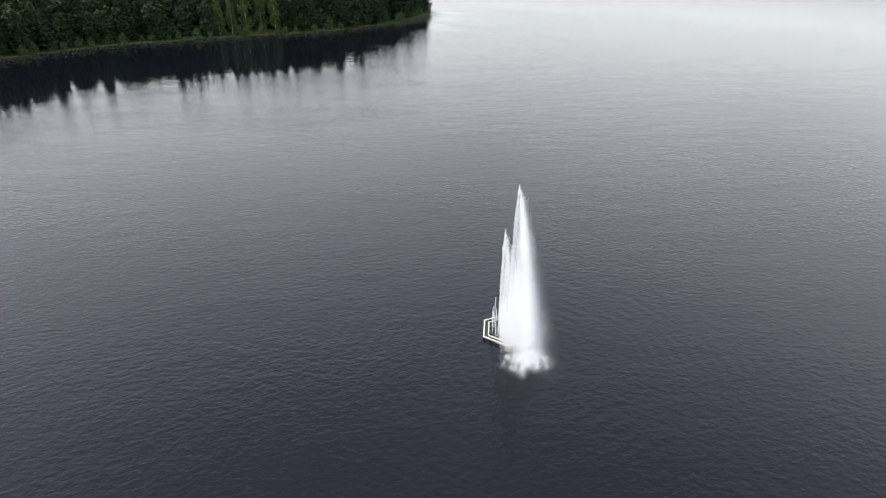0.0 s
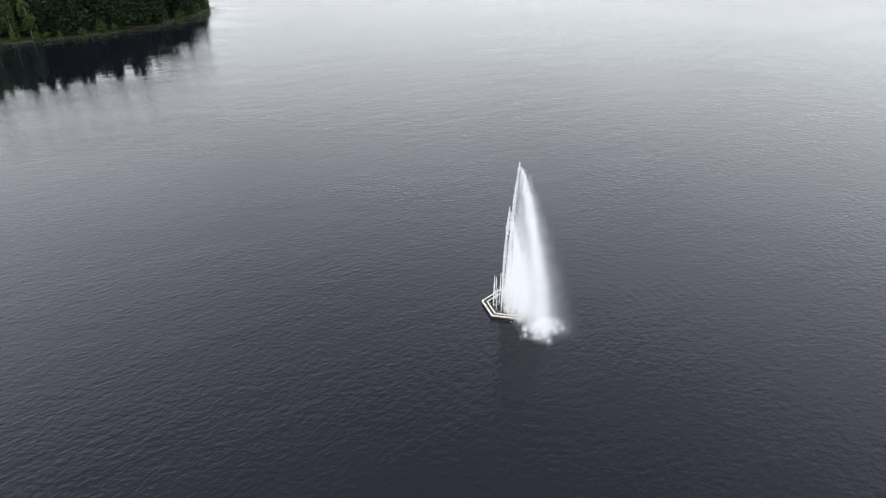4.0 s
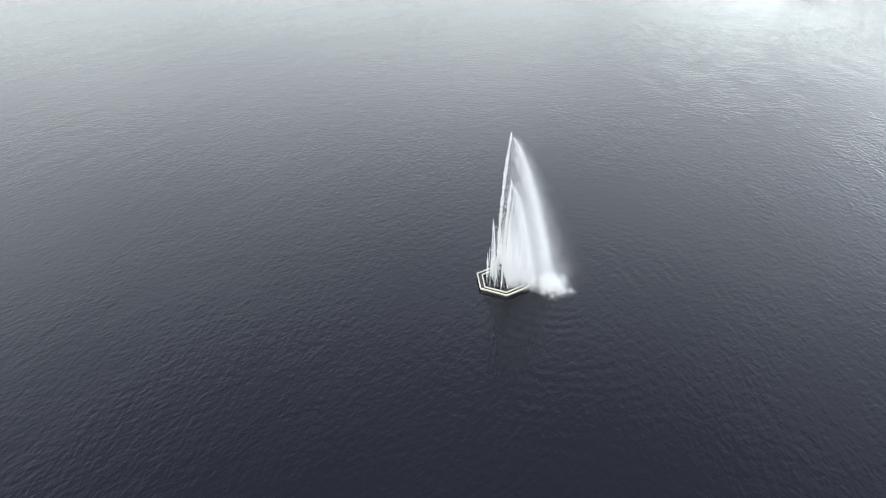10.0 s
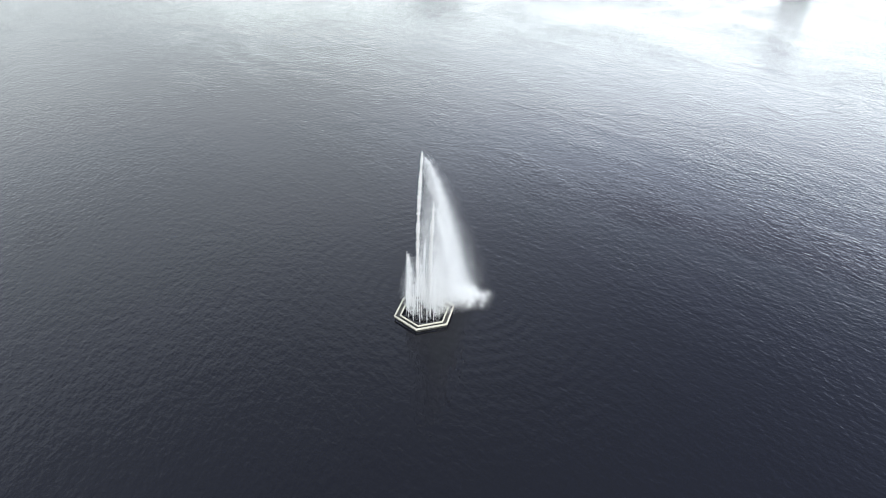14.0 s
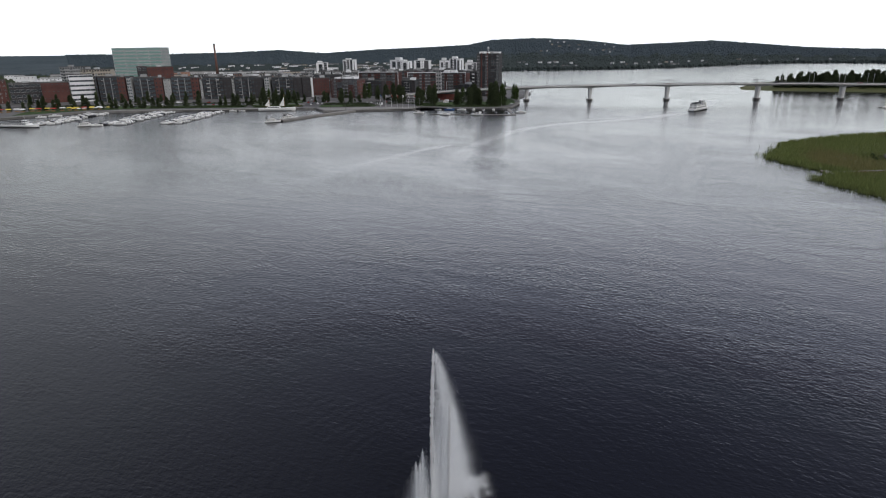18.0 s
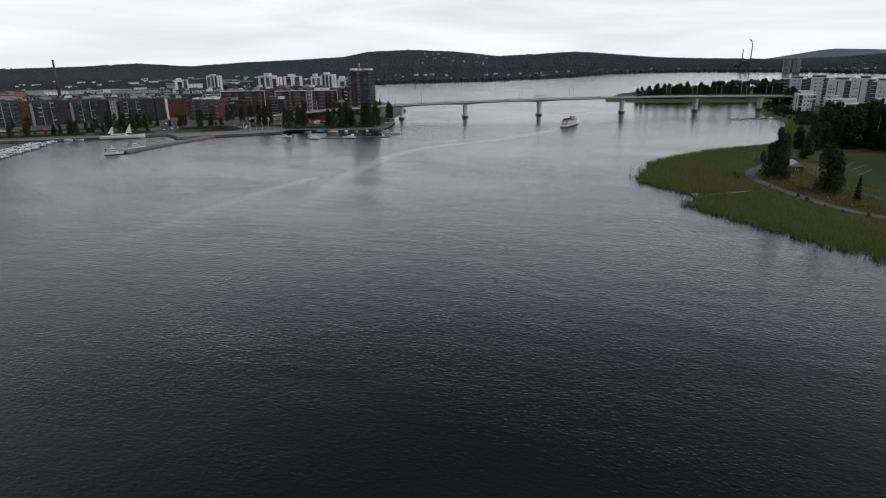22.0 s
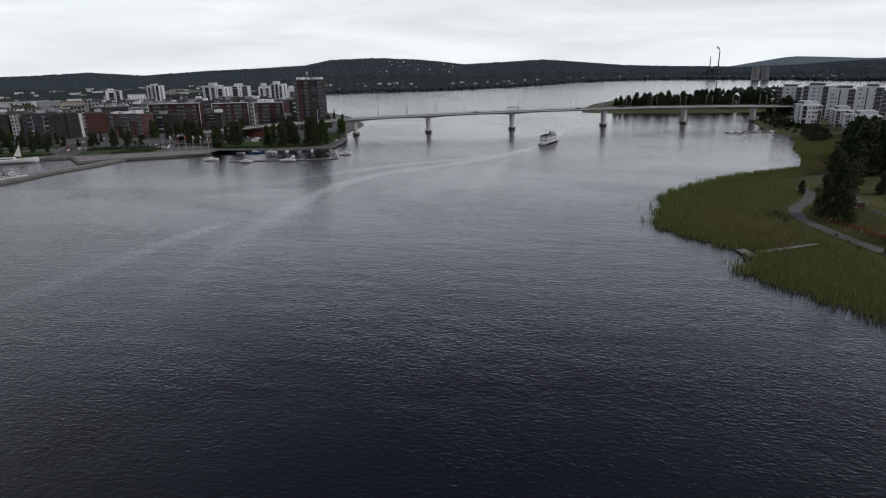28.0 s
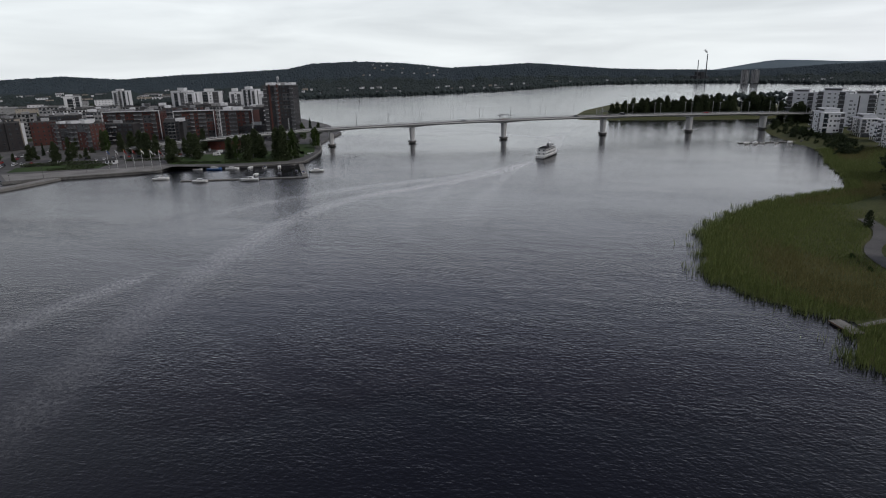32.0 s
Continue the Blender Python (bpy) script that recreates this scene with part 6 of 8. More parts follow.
def back_row():
    """Blocks between the red waterfront blocks and the white towers, with pale set-back roof storeys."""
    for p, q, top, wall, word in (((12, 752), (44, 744), 24.5, "darkbrick", "dark brick"), ((48, 758), (80, 748), 26.0, "offwhite", "pale grey"), ((84, 742), (112, 734), 27.0, "darkbrick", "dark brick"),
                                  ((116, 736), (150, 726), 27.5, "brick", "red brick"), ((154, 722), (184, 708), 28.0, "offwhite", "pale grey"), ((186, 690), (206, 676), 27.0, "darkbrick", "dark brick"),
                                  ((36, 690), (58, 684), 21.0, "darkbrick", "dark brick"), ((110, 668), (122, 663), 19.0, "darkbrick", "dark brick"), ((20, 830), (70, 822), 26.0, "white", "white"), ((84, 820), (130, 806), 27.0, "offwhite", "pale grey"),
                                  ((140, 800), (190, 780), 27.0, "darkbrick", "dark brick"), ((-120, 742), (-84, 738), 25.5, "cream", "cream"), ((-76, 738), (-40, 732), 25.0, "orange", "orange-brown"), ((-34, 730), (-2, 724), 25.0, "cream", "cream")):
        building("apartment_building", f"{word} block of flats between the waterfront and the towers", p, q, 14, top, wall, 6, max(3, int(math.hypot(q[0] - p[0], q[1] - p[1]) / 3.2)), 3, (2.0, 1.7), "darkframe",
                 balconies=(1, 2, 5), recess="darkframe", balcony_front=rnd.choice(("stack", "white", "bluepane")), far=True)


back_row()


def far_town():
    """Low blocks scattered through the woods between the waterfront and the hills."""
    gen = random.Random(505)
    done = []
    while len(done) < 46:
        x, y = gen.uniform(-760, 70), gen.uniform(880, 1420)
        w = gen.uniform(16, 44)
        if any(abs(x - a) < 48 and abs(y - b) < 34 for a, b in done) or (-360 < x < -170 and y < 985) or (x > -20 and y < 1060) or (-290 < x < 30 and y > 1330):
            continue
        done.append((x, y))
        wall = gen.choice(("offwhite", "white", "cream", "orange", "offwhite", "white"))
        word = {"offwhite": "pale grey", "white": "white", "cream": "cream", "orange": "orange-brown"}[wall]
        building("town_block", f"distant {word} town block among trees", (x, y), (x + w, y + gen.uniform(-4, 4)), gen.uniform(12, 20), gen.uniform(13, 22), wall, gen.choice((3, 4, 5)), int(w / 5), 2, (1.5, 1.4), "frame", penthouse=False, far=True, roof=gen.choice(("roof", "metalroof", "roof")), category="town block")


far_town()


def far_chimney():
    ob = thing("factory_chimney", pose(-155, 1198, CITY_Z - 0.3), "tall tapering red brick factory chimney", "chimney")
    bm = bmesh.new()
    rod(bm, (0, 0, 0), (0, 0, 66), 2.9, 1.5, 20)
    part("shaft", bm, "chimney", ob)
    bm = bmesh.new()
    rod(bm, (0, 0, 65.6), (0, 0, 68.2), 1.7, 1.7, 16)
    part("rim", bm, "darkbrick", ob)
    ob = thing("power_plant", pose(1880, 1500, 26), "distant power plant with two slim chimneys", "power plant")
    for x, y, h, r in ((0, 0, 65, 1.9), (-20, 18, 46, 1.7)):
        bm = bmesh.new()
        rod(bm, (x, y, -26), (x, y, h), r * 1.2, r * 0.75, 12)
        part("chimney", bm, "stack", ob)
    for a, b, h in ((-34, -16, -6), (-14, 4, 6), (4, 26, -8)):
        bm = bmesh.new()
        box(bm, a, b, 8, 34, -24, h)
        part("boiler_hall", bm, "boatdark", ob)
    gen = np.random.RandomState(8)
    n = 500
    t = gen.uniform(0, 1, n)
    pts = np.stack([-2 - 14 * t + gen.normal(0, 1.5, n) * (0.4 + t), gen.normal(0, 1.5, n), 66 + 11 * t ** 0.7 + gen.normal(0, 1.3, n) * (0.3 + t)], 1)
    v, f = drops(gen, pts, gen.normal(0, 1, (n, 3)), gen.uniform(0.3, 0.7, n), np.full(n, 1.2))
    raw("steam_plume", v.tolist(), f.tolist(), "smoke", ob)
    for p, q in (((1694, 1232), (1707, 1219)), ((1712, 1213), (1725, 1200))):
        building("tower_block", "distant pale tower block on the far shore", p, q, 16, 38, "offwhite", 11, 4, 3, (1.8, 1.6), "darkframe", balconies=(1,), base=2.0)


far_chimney()


def white_flats(p, q, depth, top, storeys, base, label, seed):
    """A white block: blank walls, stacked dark corner balconies with white slabs, few wide windows, a set-back roof storey."""
    gen = random.Random(seed)
    dx, dy = q[0] - p[0], q[1] - p[1]
    w, h = math.hypot(dx, dy), top - base
    ob = thing("apartment_building", pose(p[0], p[1], base, 0, 0, math.degrees(math.atan2(dy, dx))), label, "apartment building", "white shore flats")
    fl = (h - 2.9) / (storeys - 1)
    hw = h - 2.9
    low = 3.0 if top < 24 else 0.0
    bm = bmesh.new()
    box(bm, 0, w, 0, depth, low - 1.0 * (low == 0), hw)
    part("wall", bm, "white", ob)
    if low:
        bm = bmesh.new()
        box(bm, 1.5, w - 1.0, 2.5, depth - 0.5, -1.0, low - 0.004)
        part("ground_storey", bm, "stack", ob, "grey recessed ground storey")
        for k in range(6):
            bm = bmesh.new()
            rod(bm, (0.5 + (w - 1.0) * k / 5, 0.6, -1.0), (0.5 + (w - 1.0) * k / 5, 0.6, low - 0.004), 0.28, 0.28, 8)
            part("pillar", bm, "white", ob)
    bm = bmesh.new()
    box(bm, -0.2, w + 0.2, -0.2, depth + 0.2, hw + 0.004, hw + 0.45)
    part("roof_edge", bm, "white", ob)
    a = gen.uniform(0.05, 0.3) * w
    b = a + gen.uniform(0.45, 0.62) * w
    bm = bmesh.new()
    box(bm, a, b, 2.6, depth - 1.5, hw + 0.45, h - 0.3)
    pent = part("roof_storey", bm, "white", ob)
    bm = bmesh.new()
    box(bm, a + 0.6, b - 0.6, 2.52, 2.62, hw + 0.9, h - 0.7)
    part("glazing", bm, "darkframe", pent)
    bm = bmesh.new()
    box(bm, a - 0.8, b + 0.8, 1.4, depth - 1.0, h - 0.296, h)
    part("roof_plate", bm, "metalroof", pent)
    bays = [(-1.0, 4.2), (w * 0.62, w * 0.62 + 4.4)] if w > 22 and gen.random() < 0.7 else [(-1.0, 4.6)] if gen.random() < 0.6 else [(w - 4.6, w + 1.0)]
    first = int(low > 0)
    for x0, x1 in bays:
        bm = bmesh.new()
        box(bm, max(x0, -0.04), min(x1, w + 0.04), -0.05, 2.4, low + 0.3, hw - 0.3)
        part("balcony_glazing", bm, "darkframe", ob, "dark glazed balcony bay")
        for s in range(first, storeys - 1):
            z = low + (s - first) * (hw - low) / (storeys - 1 - first)
            bm = bmesh.new()
            outline = [(x0, 1.8), (x0, -0.6), (x0 + 0.5, -1.5), (x0 + 1.4, -1.8), (x1, -1.8), (x1, -0.054), (x0 + 1.0, -0.054), (x0 + 1.0, 1.8)]
            prism(bm, outline if x0 < 0 else [(x0, -0.054), (x0, -1.8), (x1, -1.8), (x1, -0.054)], z - 0.12, z + 0.16)
            slab = part("balcony", bm, "white", ob)
            bm = bmesh.new()
            if x0 < 0:
                prism(bm, [(x0 + 0.04, 1.7), (x0 + 0.04, -0.55), (x0 + 0.5, -1.42), (x0 + 1.4, -1.72), (x1 - 0.1, -1.72), (x1 - 0.1, -1.64), (x0 + 1.42, -1.64), (x0 + 0.56, -1.35), (x0 + 0.12, -0.5), (x0 + 0.12, 1.7)], z + 0.164, z + 1.1)
            else:
                box(bm, x0 + 0.05, x1 - 0.05, -1.75, -1.68, z + 0.164, z + 1.1)
            part("railing", bm, gen.choice(("stack", "bluepane", "darkframe")), slab)
    me = window_mesh("frame", "pane", False)
    c0, c1 = (bays[0][1] + 1.0, w - 1.0) if bays[0][0] < 0 else (1.0, bays[0][0] - 1.0)
    slot = gen.uniform(0.55, 0.95)
    bm = bmesh.new()
    xs = c0 + (c1 - c0) * slot
    if not (len(bays) > 1 and bays[1][0] - 1.5 < xs < bays[1][1] + 1):
        box(bm, xs - 0.5, xs + 0.5, -0.05, 0.05, low + 0.5, hw - 0.6)
        part("stair_glazing", bm, "darkframe", ob, "tall dark stairwell window")
    else:
        bm.free()
    for u, ww, wh in ((0.18, 2.6, 1.0), (0.40, 1.3, 1.3)):
        x = c0 + (c1 - c0) * u
        if len(bays) > 1 and bays[1][0] - 1.5 < x < bays[1][1] + 1.5 or abs(x - xs) < 1.9:
            continue
        for s in range(first, storeys - 1):
            z = low + (s - first) * (hw - low) / (storeys - 1 - first)
            if gen.random() < 0.85:
                put("window", me, ob, Matrix.LocRotScale((x, -0.03, z + 0.95), None, (ww, 1, wh)))
    for y0, y1, deep in ((0.04, 0.24, 1.3),) + (((0.80, 0.97, 0.9),) if gen.random() < 0.6 else ()):
        bm = bmesh.new()
        box(bm, w - 0.02, w + 0.05, depth * y0, depth * y1, low + 0.25, hw - 0.2)
        part("end_glazing", bm, gen.choice(("darkframe", "pane", "stack")), ob, "dark glazed balcony column on the end wall")
        for s in range(first + 1, storeys - 1):
            z = low + (s - first) * (hw - low) / (storeys - 1 - first)
            bm = bmesh.new()
            box(bm, w + 0.054, w + deep, depth * y0 - 0.2, depth * y1 + 0.2, z - 0.12, z + 0.14)
            slab = part("balcony", bm, "white", ob)
            bm = bmesh.new()
            box(bm, w + deep - 0.08, w + deep - 0.02, depth * y0 - 0.1, depth * y1 + 0.1, z + 0.144, z + 1.05)
            part("railing", bm, gen.choice(("stack", "bluepane", "darkframe", "white")), slab)
    for v in (0.38, 0.58, 0.72):
        for s in range(first, storeys - 1):
            z = low + (s - first) * (hw - low) / (storeys - 1 - first)
            if gen.random() < 0.8:
                put("window", me, ob, Matrix.LocRotScale((w + 0.03, depth * v, z + 0.95), Euler((0, 0, radians(90))), (1.3 if v < 0.5 else 1.7, 1, 1.45)))


def east_flats():
    for p, q, d, top, n, c, bal, label in (
            ((540, 357), (519, 337), 14, 23.0, 6, 6, (0, 1), "white six-storey block with rounded glazed corner balconies"), ((541, 329), (523, 313), 12, 20.0, 6, 4, (1,), "white block of flats stepping down to the shore"),
            ((515, 303), (503, 291), 12, 18.5, 5, 6, (0, 1), "white block of flats with stacked dark balconies"), ((486, 283), (467, 267), 14, 21.5, 6, 7, (0, 1, 5), "white shoreside block of flats on slim pillars"),
            ((626, 431), (635, 406), 14, 32, 9, 3, (2,), "tall white block of flats near the bridge end"), ((604, 391), (608, 365), 14, 34.5, 9, 6, (1, 4), "tall white block of flats behind the shore row"),
            ((590, 360), (597, 342), 14, 33, 9, 5, (0, 2), "tall white block with a cream bay"), ((588, 336), (587, 316), 14, 35, 9, 5, (1, 3), "tall white block with grey balcony columns"),
            ((566, 304), (560, 280), 14, 34, 9, 6, (1, 4), "tall white block with dark recessed balconies"), ((497, 262), (484, 248), 13, 22, 6, 7, (0, 1, 5), "white shoreside block with stacked balconies"),
            ((545, 262), (534, 236), 14, 34, 9, 6, (1, 4), "tall white block above the shore trees"), ((640, 330), (636, 300), 14, 36, 9, 6, (2, 3), "tall white block at the back of the estate"),
            ((600, 262), (590, 232), 14, 36, 9, 6, (1, 4), "tall white block at the back of the estate")):
        white_flats(p, q, d, top, n, min(east_height(*p), east_height(*q)), label, c + int(top * 3))


east_flats()


# ---- park on the east shore ----
tagged(ribbon("path", PATH_LINE, 4.4, lambda x, y: east_height(x, y) + 0.28, "gravel", 3), "pale gravel footpath curving through the park", "path", kind="structure")
tagged(ribbon("path", [(285, 160), (275, 146), (265, 133), (261, 121), (256, 107), (256, 90)], 2.2, lambda x, y: east_height(x, y) + 0.24, "gravel", 3), "narrow gravel path across the lawn", "path", kind="structure")


def lawn_east():
    xs = [(262, 60), (266, 100), (272, 125), (285, 148), (300, 164), (325, 172), (345, 150), (350, 100), (340, 60)]
    bm = bmesh.new()
    gx, gy = np.meshgrid(np.arange(255, 356, 5.0), np.arange(55, 180, 5.0))
    d = inside(xs, gx.ravel(), gy.ravel()).reshape(gx.shape)
    z = east_heights(gx.ravel(), gy.ravel()).reshape(gx.shape) + np.clip(d * 0.05, -0.3, 0.07)
    n = gx.shape[1]
    faces = [(j * n + i, j * n + i + 1, (j + 1) * n + i + 1, (j + 1) * n + i) for j in range(gx.shape[0] - 1) for i in range(n - 1) if max(d[j, i], d[j + 1, i], d[j, i + 1], d[j + 1, i + 1]) > 0]
    bm.free()
    tagged(raw("lawn", np.stack([gx.ravel(), gy.ravel(), z.ravel()], 1).tolist(), faces, "grass", smooth=True), "green mown sports lawn in the park", "lawn", kind="structure")
    for (ax, ay), (bx, by) in (((305, 155), (316, 158)), ((293, 141), (307, 144)), ((299, 149), (313, 151))):
        line = ribbon("lawn_marking", [(ax, ay), ((ax + bx) / 2, (ay + by) / 2), (bx, by)], 0.22, lambda x, y: east_height(x, y) + 0.12, "offwhite", 2)
        tagged(line, "white painted marking on the lawn", "marking", kind="structure")


lawn_east()


def cabin():
    z = east_height(287, 166)
    ob = thing("cabin", pose(281, 160, z, 0, 0, 50), "small dark log cabin with a pale sheet roof", "cabin")
    bm = bmesh.new()
    box(bm, 0, 9, 0, 6, -0.4, 2.8)
    profile(bm, [(0, 2.8), (9, 2.8), (9, 2.81), (0, 2.81)], 0, 6)
    part("wall", bm, "cabinwall", ob)
    for s in (-1, 1):
        bm = bmesh.new()
        y0, y1 = 3.0, 3.0 + s * 3.9
        vs = [bm.verts.new(p) for p in ((-0.7, y0, 4.9), (9.7, y0, 4.9), (9.7, y1, 2.55), (-0.7, y1, 2.55), (-0.7, y0, 5.05), (9.7, y0, 5.05), (9.7, y1, 2.70), (-0.7, y1, 2.70))]
        for f in ((0, 1, 2, 3), (4, 5, 6, 7), (0, 1, 5, 4), (1, 2, 6, 5), (2, 3, 7, 6), (3, 0, 4, 7)):
            bm.faces.new([vs[i] for i in f])
        part("roof_slope", bm, "metalroof", ob)
    for x in (0.02, 8.86):
        bm = bmesh.new()
        vs = [bm.verts.new(p) for p in ((x, 0, 2.8), (x, 6, 2.8), (x, 3, 4.85), (x + 0.12, 0, 2.8), (x + 0.12, 6, 2.8), (x + 0.12, 3, 4.85))]
        for f in ((0, 1, 2), (3, 4, 5), (0, 1, 4, 3), (1, 2, 5, 4), (2, 0, 3, 5)):
            bm.faces.new([vs[i] for i in f])
        part("gable", bm, "boatwhite", ob, "white boarded gable")
    me = window_mesh("frame", "pane", True)
    for x in (2.0, 5.0, 7.2):
        put("window", me, ob, Matrix.LocRotScale((x, -0.03, 1.0), None, (1.2, 1, 1.1)))
    put("window", me, ob, Matrix.LocRotScale((-0.03, 3, 1.0), Euler((0, 0, radians(-90))), (1.2, 1, 1.1)))
    bm = bmesh.new()
    box(bm, 3.3, 4.2, -0.08, 0.02, 0.0, 2.0)
    part("door", bm, "wood", ob)
    bm = bmesh.new()
    box(bm, 6.2, 6.9, 2.4, 3.1, 4.2, 5.9)
    part("chimney", bm, "brick", ob)


cabin()


def red_fence():
    line = dense([(256, 160), (253, 147), (246, 133), (239, 117), (236, 108), (236, 97), (238, 84), (243, 68)], 0.5)
    gen = random.Random(4)
    verts, faces = [], []
    for p in line:
        for _ in range(14):
            x, y = p.x + gen.gauss(0, 0.45), p.y + gen.gauss(0, 0.3)
            z = east_height(x, y) + gen.uniform(0.05, 1.5)
            s = gen.uniform(0.12, 0.26)
            q = Euler((gen.uniform(-1, 1), gen.uniform(-1, 1), gen.uniform(0, 6))).to_matrix()
            b = len(verts)
            for c in ((-s, 0, 0), (0, -s, 0.03), (s, 0, 0), (0, s, -0.03)):
                v = q @ Vector(c)
                verts.append((x + v.x, y + v.y, z + v.z))
            faces.append((b, b + 1, b + 2, b + 3))
    tagged(raw("hedge", verts, faces, "redhedge"), "low red-brown hedge along the footpath", "hedge", kind="stuff")
    first = None
    for k in range(6, len(line), 26):
        p = line[k]
        m = pose(p.x - 0.9, p.y, east_height(p.x - 0.9, p.y) - 0.1)
        if first is None:
            first = thing("marker_post", m, "short pale post beside the red hedge", "post", "path posts")
            bm = bmesh.new()
            box(bm, -0.08, 0.08, -0.08, 0.08, 0, 1.25)
            part("shaft", bm, "cream", first, bevel=0.01)
            bm = bmesh.new()
            prism(bm, [(-0.11, -0.11), (0.11, -0.11), (0.11, 0.11), (-0.11, 0.11)], 1.25, 1.36, 0, 0.3)
            part("cap", bm, "boatwhite", first)
        else:
            copy_thing(first, m)


red_fence()


def flag_pole(x, y, z, h, label, group="", flag=True):
    ob = thing("flag_pole", pose(x, y, z), label, "flag pole", group)
    bm = bmesh.new()
    rod(bm, (0, 0, -0.3), (0, 0, h), 0.11, 0.05, 8)
    part("pole", bm, "boatwhite", ob)
    bm = bmesh.new()
    rod(bm, (0, 0, h), (0, 0, h + 0.25), 0.12, 0.1, 8)
    part("knob", bm, "yellow", ob)
    if flag:
        bm = bmesh.new()
        cols = [[bm.verts.new((0.08 + 0.24 * i * 0.7, 0.10 * math.sin(i * 0.9) + 0.2 * i * 0.5, h - 0.3 - j * 1.25 - 0.03 * i * i)) for j in (0, 1)] for i in range(9)]
        for a, b in zip(cols, cols[1:]):
            bm.faces.new((a[0], a[1], b[1], b[0]))
        bmesh.ops.solidify(bm, geom=list(bm.faces), thickness=0.02)
        part("flag", bm, rnd.choice(("canvas", "canvas", "redpaint", "boatblue")), ob)
    return ob


for k in range(7):
    flag_pole(64 + 4.7 * k, 517 - 3.45 * k, CITY_Z, 11.5, "tall white flag pole with a small flag", "harbour flag poles")
flag_pole(348, 168, east_height(348, 168), 18.0, "tall white pole at the edge of the lawn", flag=False)


def jetty():
    ob = thing("jetty", pose(200.5, 149.0, 0, 0, 0, 66), "small grey plank jetty with a boardwalk in the reeds", "jetty")
    L, W = 7.6, 3.0
    me = None
    n = int(L / 0.3)
    for k in range(n):
        if me is None:
            bm = bmesh.new()
            box(bm, -0.135, 0.135, -W / 2, W / 2, 0, 0.05)
            me = finish("plank", bm, "plank", 0.008)
        put("plank", me, ob, pose(-L / 2 + 0.3 * k + 0.15, rnd.uniform(-0.02, 0.02), 0.55))
    for s in (-1, 1):
        bm = bmesh.new()
        box(bm, -L / 2, L / 2, s * (W / 2 - 0.15) - 0.09, s * (W / 2 - 0.15) + 0.09, 0.30, 0.545)
        part("beam", bm, "wood", ob)
        bm = bmesh.new()
        rod(bm, (-L / 2 + 0.4, s * (W / 2 - 0.55), 0.10), (L / 2 - 0.4, s * (W / 2 - 0.55), 0.10), 0.28, 0.28, 10)
        part("float_pipe", bm, "darksteel", ob)
    bm = bmesh.new()
    rod(bm, (L / 2 - 0.2, W / 2 - 0.2, 0.5), (L / 2 - 0.2, W / 2 - 0.2, 1.9), 0.05, 0.05, 8)
    part("post", bm, "steel", ob)
    walk_ob = thing("boardwalk", pose(203.0, 147.6, 0, 0, 0, -12), "narrow grey boardwalk through the reeds", "boardwalk")
    bm = bmesh.new()
    box(bm, -0.135, 0.135, -0.75, 0.75, 0, 0.05)
    me = finish("plank", bm, "plank", 0.008)
    for k in range(74):
        put("plank", me, walk_ob, pose(0.4 + 0.3 * k, rnd.uniform(-0.02, 0.02), 0.62 + 0.006 * k))
    for s in (-1, 1):
        bm = bmesh.new()
        profile(bm, [(0.2, 0.42), (22.6, 0.86), (22.6, 1.06), (0.2, 0.61)], s * 0.55 - 0.05, s * 0.55 + 0.05)
        part("beam", bm, "wood", walk_ob)
    for k in range(8):
        bm = bmesh.new()
        rod(bm, (0.6 + 3.0 * k, -0.55, -0.8), (0.6 + 3.0 * k, -0.55, 0.6), 0.07, 0.07, 6)
        part("pile", bm, "wood", walk_ob)


jetty()


PARK_EDGE = ((339, 205, 'wood0', 0.75), (356, 209, 'town1', 0.8), (346, 195, 'wood1', 0.75), (343, 186, 'town2', 0.8), (362, 190, 'wood2', 0.75), (357, 179, 'wood0', 0.75), (350, 170, 'wood1', 0.75), (308, 168, 'town0', 0.8), (392, 213, 'wood2', 0.75))


def park_tree(key, x, y, size, label, name="tree", wide=1.0, group="park trees"):
    tree(key, x, y, east_height(x, y), size, label, "bush" if key.startswith("bush") else "tree", group, name, wide)


for x, y, key, s, w in ((258, 157.5, "park0", 1.12, 0.78), (256, 153, "park1", 1.0, 0.75), (260, 163, "park2", 0.72, 0.9), (249, 128, "park2", 0.93, 0.85), (248, 123, "park0", 0.85, 0.85), (245, 112, "spruce0", 0.66, 0.8), (291, 190, "town2", 0.42, 1.1), (310, 180, "town1", 0.9, 0.9), (322, 186, "wood0", 0.65, 0.9), (332, 190, "town2", 0.9, 1.0), (340, 196, "wood1", 0.8, 0.9), (346, 200, "wood0", 0.8, 0.9), (338, 188, "wood2", 0.7, 1.0), (345, 184, "wood1", 0.95, 1.0), (352, 182, "wood0", 1.1, 1.0), (359, 179, "wood2", 1.0, 1.0), (366, 172, "wood1", 1.15, 1.0), (374, 166, "wood0", 1.2, 1.0), (381, 158, "wood2", 1.1, 1.0), (388, 148, "wood1", 1.2, 1.0)):
    park_tree(key, x, y, s, "tall dark park tree with pale stems beside the footpath" if key.startswith("park") else "dark leafy tree near the log cabin", "spruce_tree" if key.startswith("spruce") else "park_tree", w)
for x, y, key, s in PARK_EDGE:
    park_tree(key, x, y, s, "dark leafy tree at the edge of the sports lawn", "tree", 1.1)
for x, y in ((248, 171), (244, 166), (252, 175), (240, 146), (236, 140), (233, 128), (230, 122), (226, 112), (224, 104), (226, 96), (250, 140), (243, 120), (231, 134), (227, 118)):
    park_tree("bush0", x, y, rnd.uniform(0.3, 0.55), "small dark bush beside the gravel path", "bush", group="path bushes")

